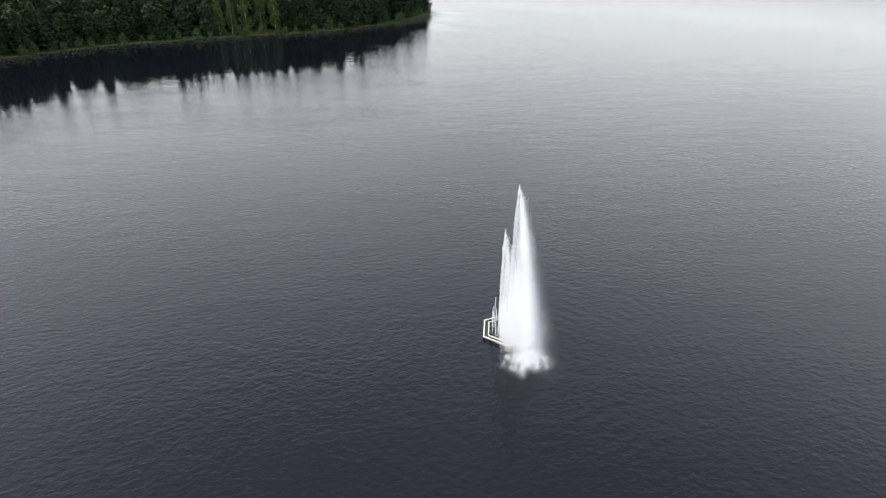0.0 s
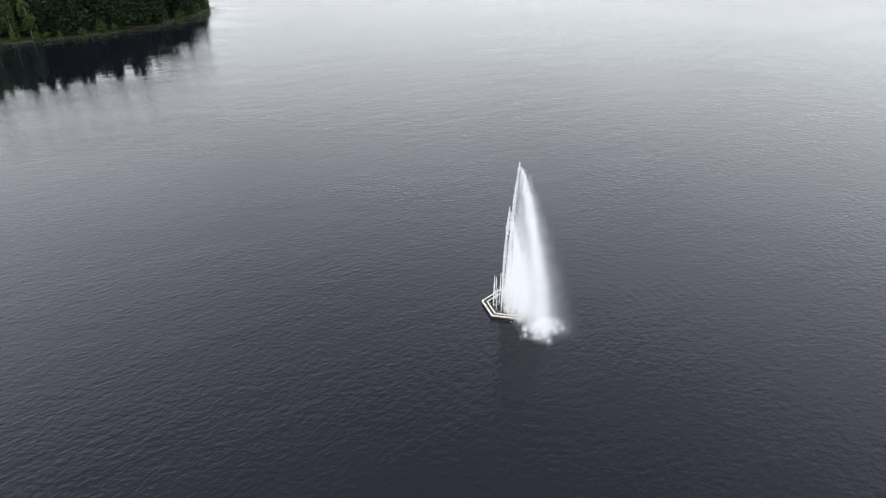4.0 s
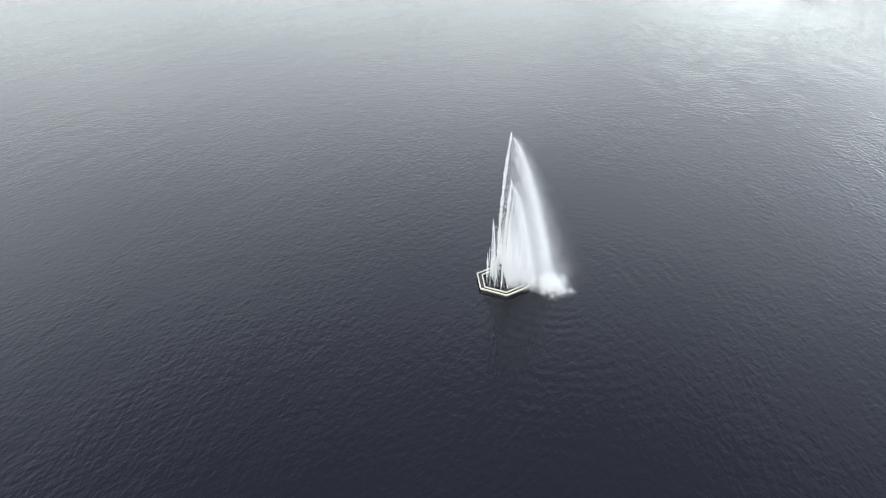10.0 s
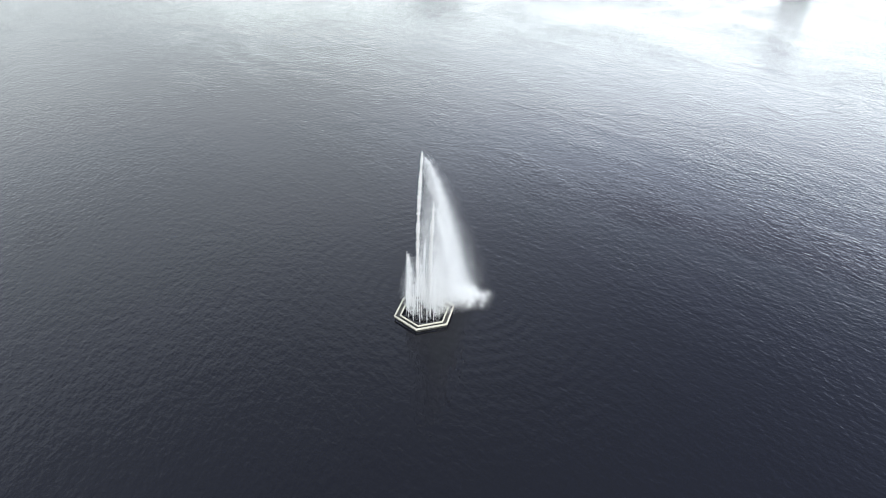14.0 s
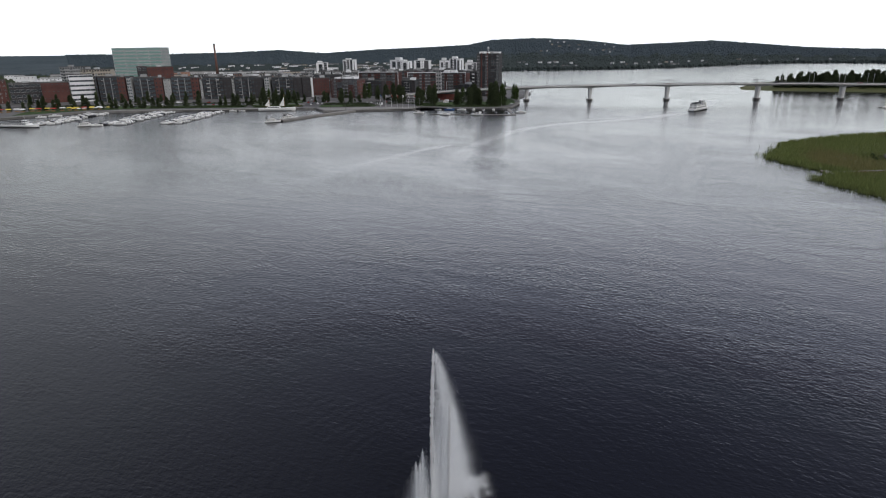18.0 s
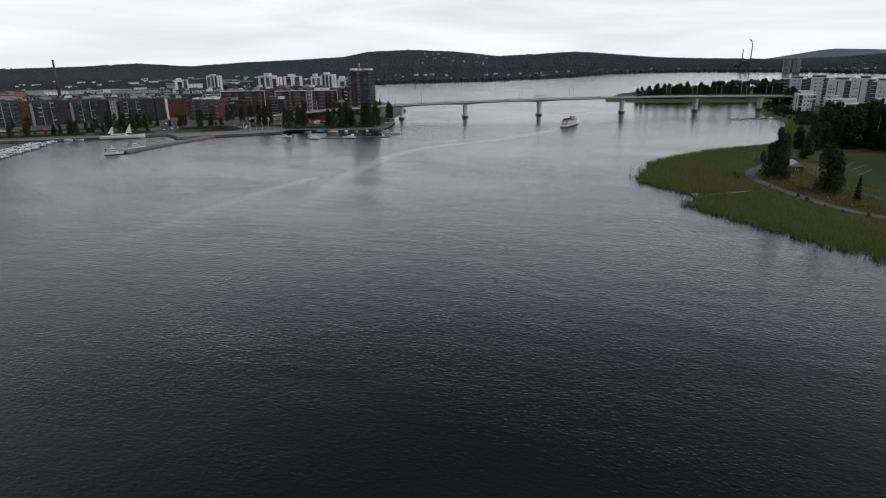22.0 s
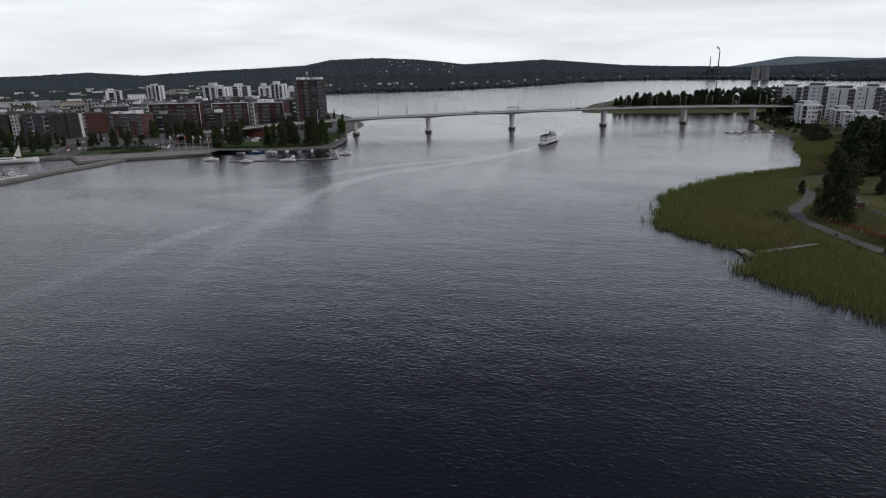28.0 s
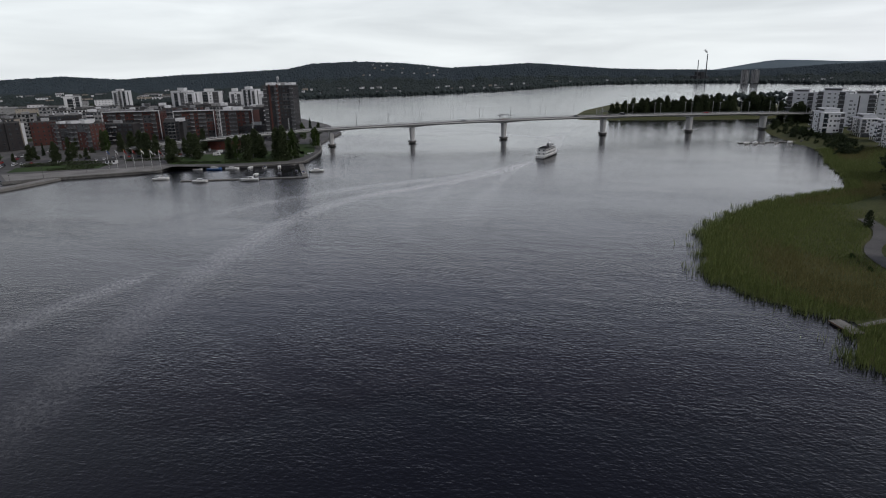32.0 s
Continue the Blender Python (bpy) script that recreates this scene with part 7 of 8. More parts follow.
for k in range(95):
    t = k / 94
    x = 354 + 58 * t + rnd.uniform(-5, 30)
    y = 194 - 124 * t + rnd.uniform(-10, 9)
    key = rnd.choice(("wood0", "wood1", "wood2", "spruce2", "wood1", "spruce1"))
    park_tree(key, x, y, rnd.uniform(1.05, 1.3) + 0.25 * min(1.0, 4 * t), "tall dark tree in the dense park wood", "spruce_tree" if "spruce" in key else "wood_tree", 1.0, "park wood")
for k in range(60):
    x, y = rnd.uniform(385, 520), rnd.uniform(60, 235)
    if inside(EAST, np.array([x]), np.array([y]))[0] > 18 and not (440 < x and y > 190):
        park_tree(rnd.choice(("wood0", "wood1", "spruce1")), x, y, rnd.uniform(1.0, 1.3), "tall dark tree in the dense park wood", "wood_tree", 1.0, "park wood")

shore_line = dense([(356, 236), (385, 254), (404, 266), (430, 286), (455, 300), (486, 324), (506, 350), (524, 372), (548, 398)], 4.6)
for k, p in enumerate(shore_line):
    for off, keys, s0, s1 in ((9, ("darkbush0", "darkbush1"), 0.4, 0.8), (15, ("darkbush1", "darkbush2"), 0.6, 1.1), (20, ("darkbush2", "bush2", "darkbush1"), 0.7, 1.2)):
        if p.x < 440:
            continue
        x, y = p.x + off * 0.72 + rnd.uniform(-3, 3), p.y - off * 0.6 + rnd.uniform(-3, 3)
        key = rnd.choice(keys)
        park_tree(key, x, y, rnd.uniform(s0, s1), "leafy bush on the bank below white flats" if "bush" in key else "small leafy tree on the bank below white flats", "bush" if "bush" in key else "tree", 1.0, "bank greenery")
for k in range(34):
    t = k / 33
    x, y = 596 + 36 * t + rnd.uniform(-5, 5), 418 - 62 * t + rnd.uniform(-5, 5)
    park_tree(rnd.choice(("town0", "town1", "wood0")), x, y, rnd.uniform(0.8, 1.15), "dark leafy tree before the tall white flats", "tree", 1.1, "estate trees")
for k in range(30):
    x, y = rnd.uniform(345, 400), rnd.uniform(150, 205)
    if inside(EAST, np.array([x]), np.array([y]))[0] > 22:
        park_tree(rnd.choice(("wood0", "wood1", "wood2", "spruce1")), x, y, rnd.uniform(0.95, 1.3), "tall dark tree in the dense park wood", "wood_tree", 1.15, "park wood")
for k in range(26):
    x, y = rnd.uniform(556, 606), rnd.uniform(392, 428)
    if inside(EAST, np.array([x]), np.array([y]))[0] < 4:
        continue
    park_tree(rnd.choice(("town0", "darkbush1", "darkbush2")), x, y, rnd.uniform(0.5, 0.75), "leafy tree beside the bridge abutment", "tree", 1.0, "abutment trees")

for k in range(160):
    t = rnd.random()
    x = 578 + 150 * t + rnd.uniform(-4, 24) * min(1.0, 0.3 + 3 * t)
    y = 602 - 122 * t + rnd.uniform(-2, 50) * min(1.0, 0.2 + 2.5 * t)
    z = float(island_heights(np.array([x]), np.array([y]))[0])
    key = rnd.choice(("wood0", "wood1", "spruce1", "town2", "wood2", "wood2"))
    if z > 0.05:
        tree(key, x, y, z, rnd.uniform(0.7, 1.2) * (0.75 + 0.3 * t), "dark tree on the wooded headland behind the bridge", "tree", "headland trees", "spruce_tree" if "spruce" in key else "headland_tree", 0.95)


# ---- harbour trees ----
def town_tree(x, y, key, s, label="dark green tree on the harbour front", group="harbour trees"):
    tree(key.replace("broad", "town"), x, y, CITY_Z, s * 1.28, label, "tree", group)


SQUARE_TREES = ((-4, 609, 8.1), (7, 590, 6.7), (16, 594, 11.6), (19, 598, 9.7), (22, 626, 9.4), (32, 577, 14.1), (38, 639, 11.5), (62, 629, 16.0), (65, 608, 18.0), (74, 610, 14.8), (81, 596, 16.2),
                (86, 576, 18.1), (89, 558, 17.6), (96, 575, 14.6), (100, 518, 17.4), (103, 522, 15.0), (-20, 606, 13.0), (-26, 618, 14.0), (-14, 612, 12.0), (-40, 622, 14.0), (-46, 630, 15.0), (-33, 628, 13.0))
POINT_TREES = ((116, 540, 17.1), (118, 527, 17.4), (129, 574, 16.7), (137, 512, 14.7), (140, 503, 17.2), (145, 499, 16.7), (156, 520, 18.3), (156, 505, 15.5), (163, 488, 20.8), (166, 484, 22.2), (172, 484, 20.3),
               (175, 490, 17.9), (169, 494, 20.0), (214, 605, 14.6), (212, 592, 13.4), (114, 560, 12.0), (150, 512, 16.0), (240, 640, 11.0), (250, 700, 12.0))
for x, y, tall in SQUARE_TREES + POINT_TREES:
    key = rnd.choice(("wood0", "wood1", "wood2", "birch1")) if tall > 12 else rnd.choice(("town0", "town1", "spruce0"))
    tree(key, x, y, CITY_Z, tall / KINDS[key][3], "tall dense dark green tree on the harbour front" if tall > 12 else "small dark tree on the harbour square", "tree", "harbour trees", wide=0.92)
gen_square = random.Random(29)
for k in range(30):
    x, y = gen_square.uniform(-60, 62), gen_square.uniform(568, 648)
    if -8 < x - (y - 568) * 0.12 < 8:
        continue
    key = gen_square.choice(("town0", "town1", "darkbush1", "darkbush2", "town2"))
    tree(key, x, y, CITY_Z, gen_square.uniform(0.5, 0.8) if "town" in key else gen_square.uniform(0.7, 1.1), "small dark tree on the harbour square" if "town" in key else "dark bush on the harbour square", "tree" if "town" in key else "bush", "square greenery", "tree" if "town" in key else "bush")
for x, y, tall in ((203, 531, 16.2), (205, 534, 13.7), (204, 541, 14.0), (208, 550, 12.0)):
    tree("birch0", x, y, CITY_Z, tall / KINDS["birch0"][3], "light green birch beside the bridge end", "tree", "bridgehead birches", "birch_tree")
for k in range(24):
    for off in (0.0, 4.6):
        x = -312 + 12.6 * k + off
        y = 592 - 0.17 * (x + 120) * (1 if x > -120 else 0.15) + rnd.uniform(-1.5, 1.5)
        if rnd.random() < 0.9 and x < -22:
            town_tree(x, y, rnd.choice(("broad0", "broad2", "broad1")), rnd.uniform(0.52, 0.66), "small dark street tree along the promenade", "promenade trees")
for k in range(14):
    x = -285 + 13 * k
    town_tree(x, 668 - 0.08 * x - 16, rnd.choice(("broad0", "broad1")), rnd.uniform(0.5, 0.75), "small dark street tree before the blocks", "street trees")


def far_woods(name, count, spot, size, mat, label, seed):
    """Rounded crowns of far woods, uneven, in one mesh."""
    gen = random.Random(seed)
    base = [Vector(v) for v in ((0, 0, 1.25), (0.95, 0, 0.45), (0.29, 0.9, 0.45), (-0.77, 0.56, 0.45), (-0.77, -0.56, 0.45), (0.29, -0.9, 0.45), (0.6, 0.45, -0.2), (-0.3, 0.75, -0.2), (-0.75, 0, -0.2), (-0.3, -0.75, -0.2), (0.6, -0.45, -0.2))]
    tri = ((0, 1, 2), (0, 2, 3), (0, 3, 4), (0, 4, 5), (0, 5, 1), (1, 6, 2), (2, 7, 3), (3, 8, 4), (4, 9, 5), (5, 10, 1), (2, 6, 7), (3, 7, 8), (4, 8, 9), (5, 9, 10), (1, 10, 6))
    verts, faces = [], []
    for _ in range(count):
        p = spot(gen)
        if p is None:
            continue
        s = size * gen.uniform(0.55, 1.2)
        tall = gen.uniform(0.75, 1.3)
        b = len(verts)
        for v in base:
            j = gen.uniform(0.75, 1.25)
            verts.append((p[0] + v.x * s * j, p[1] + v.y * s * j, p[2] + v.z * s * tall * j + s * 0.2))
        faces += [(b + i, b + j, b + k) for i, j, k in tri]
    tagged(raw(name, verts, faces, mat, smooth=True), label, "woods", kind="stuff")


def hill_spot(gen, low=0.0, high=0.42):
    b = gen.uniform(-18, 68)
    rs, rp = np.interp(b, HB[:, 0], HB[:, 1]), np.interp(b, HB[:, 0], HB[:, 3])
    t = low + (high - low) * gen.random()
    r = rs + (0.004 + t * 1.0) * (rp - rs)
    return (r * math.sin(radians(b)), r * math.cos(radians(b)), float(hill_height(b, r)) - 1.0)


def shore_spot(gen):
    b = gen.uniform(-28, 78)
    r = np.interp(b, HB[:, 0], HB[:, 1]) + gen.uniform(6, 60)
    return (r * math.sin(radians(b)), r * math.cos(radians(b)), max(1.0, float(hill_height(b, r)) - 0.5))


def plain_spot(gen):
    x, y = gen.uniform(-1100, 120), gen.uniform(760, 1620)
    if inside(CITY, np.array([x]), np.array([y]))[0] < 8 or (x > 40 and y < 1130 and gen.random() < 0.75):
        return None
    for ax, ay, w, d in ((-243, 834, 70, 45), (-345, 895, 95, 90), (-200, 765, 230, 60), (-276, 1378, 310, 100), (0, 890, 110, 40), (0, 940, 50, 80), (75, 1170, 40, 40), (150, 1000, 70, 70)):
        if ax - 6 < x < ax + w + 6 and ay - 6 < y < ay + d + 6:
            return None
    return (x, y, CITY_Z)


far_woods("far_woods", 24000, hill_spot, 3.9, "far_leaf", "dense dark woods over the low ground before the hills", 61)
far_woods("ridge_woods", 34000, lambda gen: hill_spot(gen, 0.38, 1.0), 4.2, "ridge_leaf", "dense woods covering the distant ridge, tinted with painted haze", 65)
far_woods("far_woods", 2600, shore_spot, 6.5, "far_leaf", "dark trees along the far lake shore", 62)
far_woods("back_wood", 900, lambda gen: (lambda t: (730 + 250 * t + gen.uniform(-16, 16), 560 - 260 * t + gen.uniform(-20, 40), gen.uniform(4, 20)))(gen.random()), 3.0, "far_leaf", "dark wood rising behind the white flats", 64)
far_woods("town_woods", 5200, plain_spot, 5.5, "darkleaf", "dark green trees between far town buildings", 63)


def far_houses():
    gen = random.Random(77)
    first = {}
    spots = [(gen.uniform(12, 36), gen.uniform(0.03, 0.13)) for _ in range(52)] + [(gen.uniform(22, 30), gen.uniform(0.45, 0.75)) for _ in range(18)] + [(gen.uniform(-14, 13), gen.uniform(0.02, 0.36)) for _ in range(54)] + [(gen.uniform(47, 66), gen.uniform(0.01, 0.16)) for _ in range(34)] + [(gen.uniform(36, 48), gen.uniform(0.03, 0.15)) for _ in range(10)]
    for b, t in spots:
        rs, rp = np.interp(b, HB[:, 0], HB[:, 1]), np.interp(b, HB[:, 0], HB[:, 3])
        r = rs + t * (rp - rs)
        x, y, z = r * math.sin(radians(b)), r * math.cos(radians(b)), float(hill_height(b, r))
        kind = gen.choice(("white", "offwhite", "white", "white", "cream"))
        m = Matrix.LocRotScale((x, y, z + 4.5), Euler((0, 0, -radians(b) + gen.uniform(-0.4, 0.4))), (gen.uniform(0.4, 1.0) if b > 13 else gen.uniform(0.8, 3.2), 0.7, gen.uniform(0.45, 0.75)))
        if kind not in first:
            word = {"white": "white", "offwhite": "pale grey", "cream": "cream", "brick": "red brick"}[kind]
            ob = thing("house", m, f"distant {word} house among trees on the hillside", "house", "far houses")
            bm = bmesh.new()
            box(bm, -8, 8, 0, 9, -4, 7.0)
            part("wall", bm, kind, ob)
            bm = bmesh.new()
            profile(bm, [(-8.5, 6.9), (8.5, 6.9), (7.5, 9.8), (-7.5, 9.8)], -0.4, 9.4)
            part("roof", bm, "roof", ob)
            bm = bmesh.new()
            for s in (0.8, 4.0):
                for u in (-5.5, -2, 2, 5.5):
                    box(bm, u - 0.8, u + 0.8, -0.05, 0.05, s + 0.4, s + 1.9)
            tagged(part("glazing", bm, "pane", ob), kind="stuff")
            first[kind] = ob
        else:
            copy_thing(first[kind], m)


far_houses()


def clipped_hedge(a, b, label):
    gen = random.Random(int(a[0] * 7 + a[1]))
    d = Vector((b[0] - a[0], b[1] - a[1], 0))
    n = int(d.length * 26)
    verts, faces = [], []
    for _ in range(n):
        u = gen.random()
        x, y = a[0] + d.x * u + gen.gauss(0, 0.5), a[1] + d.y * u + gen.gauss(0, 0.5)
        z, s = CITY_Z + gen.uniform(0.1, 1.5), gen.uniform(0.2, 0.4)
        q = Euler((gen.uniform(-1, 1), gen.uniform(-1, 1), gen.uniform(0, 6))).to_matrix()
        k = len(verts)
        for c in ((-s, 0, 0), (0, -s, 0.05), (s, 0, 0), (0, s, -0.05)):
            v = q @ Vector(c)
            verts.append((x + v.x, y + v.y, z + v.z))
        faces.append((k, k + 1, k + 2, k + 3))
    tagged(raw("hedge", verts, faces, "darkleaf"), label, "hedge")


for a, b in (((14, 560), (60, 548)), ((14, 568), (56, 556)), ((30, 530), (56, 524)), ((40, 540), (66, 533)), ((74, 548), (108, 530)), ((104, 512), (128, 496)), ((130, 494), (166, 480)), ((-52, 560), (-6, 548)), ((-50, 612), (-150, 626)), ((-160, 628), (-250, 640)), ((-60, 566), (-150, 584))):
    clipped_hedge(a, b, "dark clipped hedge on the harbour square")


# ---- boats ----
def hull(bm, length, beam, depth, draft=0.3, sheer=0.35, mi=0, stern=0.85):
    """A lofted hull, bow towards +x; returns the deck height along it."""
    n = 9
    rings = []
    for k in range(n):
        t = k / (n - 1)
        x = -length / 2 + length * t
        wid = beam / 2 * (stern + (1 - stern) * min(1, t / 0.3)) if t < 0.55 else beam / 2 * math.sqrt(max(0.0, 1 - ((t - 0.55) / 0.45) ** 2.2))
        wid = max(wid, 0.03)
        top = depth + sheer * max(0, t - 0.4) ** 2 / 0.36
        rings.append([bm.verts.new(p) for p in ((x, -wid, top), (x, -wid * 0.86, depth * 0.35), (x - 0.02 * length * (t > 0.9), -wid * 0.45, -draft), (x - 0.02 * length * (t > 0.9), wid * 0.45, -draft), (x, wid * 0.86, depth * 0.35), (x, wid, top))])
    for a, b in zip(rings, rings[1:]):
        for k in range(5):
            bm.faces.new((a[k], a[k + 1], b[k + 1], b[k])).material_index = mi
        bm.faces.new((a[5], a[0], b[0], b[5])).material_index = mi
    bm.faces.new(rings[0]).material_index = mi
    bm.faces.new(rings[-1][::-1]).material_index = mi


def motor_boat(kind, length, paint, label):
    ob = thing("motor_boat", pose(0, 0, 0), label, "boat", "marina boats")
    beam = length * 0.33
    d = 0.09 * length + 0.25
    bm = bmesh.new()
    hull(bm, length, beam, d, 0.25, 0.3)
    h = part("hull", bm, paint, ob)
    bm = bmesh.new()
    if kind == "cabin":
        profile(bm, [(-0.22 * length, d + 0.02), (0.25 * length, d + 0.06), (0.12 * length, d + 0.85), (-0.2 * length, d + 0.95)], -beam * 0.34, beam * 0.34)
        part("cabin", bm, "boatwhite", ob, bevel=0.06)
        bm = bmesh.new()
        profile(bm, [(-0.16 * length, d + 0.45), (0.195 * length, d + 0.45), (0.14 * length, d + 0.78), (-0.16 * length, d + 0.80)], -beam * 0.35, beam * 0.35)
        part("cabin_windows", bm, "pane", ob)
    elif kind == "cover":
        profile(bm, [(-0.45 * length, d + 0.01), (0.25 * length, d + 0.05), (0.05 * length, d + 0.7), (-0.4 * length, d + 0.45)], -beam * 0.40, beam * 0.40)
        part("canvas_cover", bm, rnd.choice(("boatblue", "boatdark", "canvas")), ob, bevel=0.08)
    else:
        profile(bm, [(-0.38 * length, d + 0.01), (0.18 * length, d + 0.03), (0.18 * length, d + 0.06), (-0.38 * length, d + 0.05)], -beam * 0.36, beam * 0.36)
        part("cockpit_floor", bm, "wood", ob)
        bm = bmesh.new()
        profile(bm, [(0.10 * length, d + 0.05), (0.14 * length, d + 0.05), (0.05 * length, d + 0.55), (0.03 * length, d + 0.55)], -beam * 0.36, beam * 0.36)
        part("windscreen", bm, "pane", ob)
        bm = bmesh.new()
        box(bm, -0.1 * length, 0.0, -beam * 0.3, beam * 0.3, d + 0.05, d + 0.4)
        part("seat", bm, "boatblue", ob, bevel=0.04)
    bm = bmesh.new()
    box(bm, -length / 2 - 0.35, -length / 2 + 0.02, -0.2, 0.2, -0.1, d + 0.35)
    part("outboard_motor", bm, "boatdark", ob, bevel=0.06)
    return ob


BOATS = [motor_boat("cabin", 8.5, "boatwhite", "white cabin motor boat moored in the harbour"), motor_boat("cover", 6.5, "boatwhite", "small white motor boat under a canvas cover"),
         motor_boat("open", 6.0, "boatwhite", "small open white motor boat with a windscreen"), motor_boat("cabin", 10.5, "boatwhite", "large white cabin cruiser moored in the harbour"),
         motor_boat("cover", 6.0, "boatdark", "small dark motor boat under a canvas cover"), motor_boat("cabin", 9.0, "boatblue", "blue-hulled cabin boat moored in the harbour")]
USED = set()


def moor(i, x, y, ang):
    m = pose(x, y, 0.0, 0, 0, ang)
    if i in USED:
        copy_thing(BOATS[i], m)
    else:
        BOATS[i].matrix_basis = m
        USED.add(i)


def pontoon(a, b, width, label):
    d = (Vector((*b, 0)) - Vector((*a, 0)))
    ob = thing("pontoon", pose(a[0], a[1], 0, 0, 0, math.degrees(math.atan2(d.y, d.x))), label, "pontoon", "marina pontoons")
    L = d.length
    n = max(1, int(L / 12))
    for k in range(n):
        bm = bmesh.new()
        box(bm, L * k / n + 0.08, L * (k + 1) / n - 0.08, -width / 2, width / 2, 0.18, 0.52)
        part("deck_section", bm, "plank", ob, bevel=0.03)
        bm = bmesh.new()
        box(bm, L * k / n + 0.6, L * (k + 1) / n - 0.6, -width / 2 + 0.15, width / 2 - 0.15, -0.35, 0.18)
        part("float", bm, "darkconcrete", ob)
    return L, math.degrees(math.atan2(d.y, d.x))


def berth(a, b, pitch, seed, label):
    gen = random.Random(seed)
    L, ang = pontoon(a, b, 2.4, label)
    d = Vector((b[0] - a[0], b[1] - a[1], 0)).normalized()
    s = Vector((-d.y, d.x, 0))
    k = 3.0
    while k < L - 2:
        for side in (-1, 1):
            if gen.random() < 0.92:
                i = gen.choice((0, 1, 2, 3, 0, 1, 4, 2))
                half = (4.3, 3.3, 3.0, 5.3, 3.0, 4.5)[i] + 1.6
                p = Vector((*a, 0)) + d * k + s * side * half
                moor(i, p.x, p.y, ang + 90 * side + gen.uniform(-5, 5) + 180)
        k += pitch * gen.uniform(0.9, 1.15)


berth((-129, 556), (-152, 452), 3.5, 1, "grey floating pontoon lined with small boats")
berth((-85, 540), (-108, 442), 3.5, 2, "grey floating pontoon lined with small boats")
berth((-186, 560), (-205, 470), 4.2, 3, "grey floating pontoon lined with small boats")
pontoon((98, 446), (160, 415.5), 2.4, "long grey pontoon closing off the small marina")
pontoon((160, 416), (172, 466), 3.0, "short pontoon tying the marina to the quay")
for i, x, y, a in ((0, 107, 437, -28), (5, 121, 479, -20), (3, 131, 425.5, 153), (0, 131, 474, -30), (1, 141, 469, 60), (2, 149, 466, 60), (1, 157, 462, 75), (0, 172, 433, -15), (2, 163, 430, 80), (3, 190, 505, 40), (4, 161, 438, 70), (2, 112, 485, -30), (1, 138, 440, 63), (4, 150, 434, 63),
                   (0, 474, 357, 200), (2, 488, 350, 195), (1, 498, 346, 190), (4, 506, 342, 200), (2, 481, 356, 190), (1, 470, 361, 190), (0, -160, 452, 10), (4, -160, 462, 5), (3, -219, 590 - 45, 10), (2, 30, 492, -10), (1, -70, 540, -8), (2, -62, 539, -6), (0, -228, 538, 30)):
    moor(i, x, y, a)
pontoon((468, 366), (512, 343), 2.2, "small grey pontoon near the bridge")


def yacht(x, y, ang, length, label):
    ob = thing("sailing_boat", pose(x, y, 0, 0, 0, ang), label, "boat")
    bm = bmesh.new()
    hull(bm, length, length * 0.28, 1.0, 0.3, 0.4)
    part("hull", bm, "boatwhite", ob)
    bm = bmesh.new()
    profile(bm, [(-1.6, 1.0), (1.8, 1.02), (1.3, 1.5), (-1.5, 1.55)], -0.8, 0.8)
    part("coachroof", bm, "boatwhite", ob, bevel=0.06)
    bm = bmesh.new()
    rod(bm, (0.8, 0, 1.0), (0.8, 0, 1.3 * length + 1), 0.08, 0.05, 8)
    part("mast", bm, "steel", ob)
    bm = bmesh.new()
    rod(bm, (0.8, 0, 2.2), (-length * 0.36, 0, 2.25), 0.16, 0.12, 8)
    part("furled_sail", bm, "canvas", ob)
    for e in (length * 0.48, -length * 0.48):
        bm = bmesh.new()
        rod(bm, (0.8, 0, 1.3 * length + 0.8), (e, 0, 1.1), 0.02, 0.02, 4)
        part("stay", bm, "steel", ob)


yacht(89, 460, -15, 9.0, "white sailing boat with a bare mast at the quay")


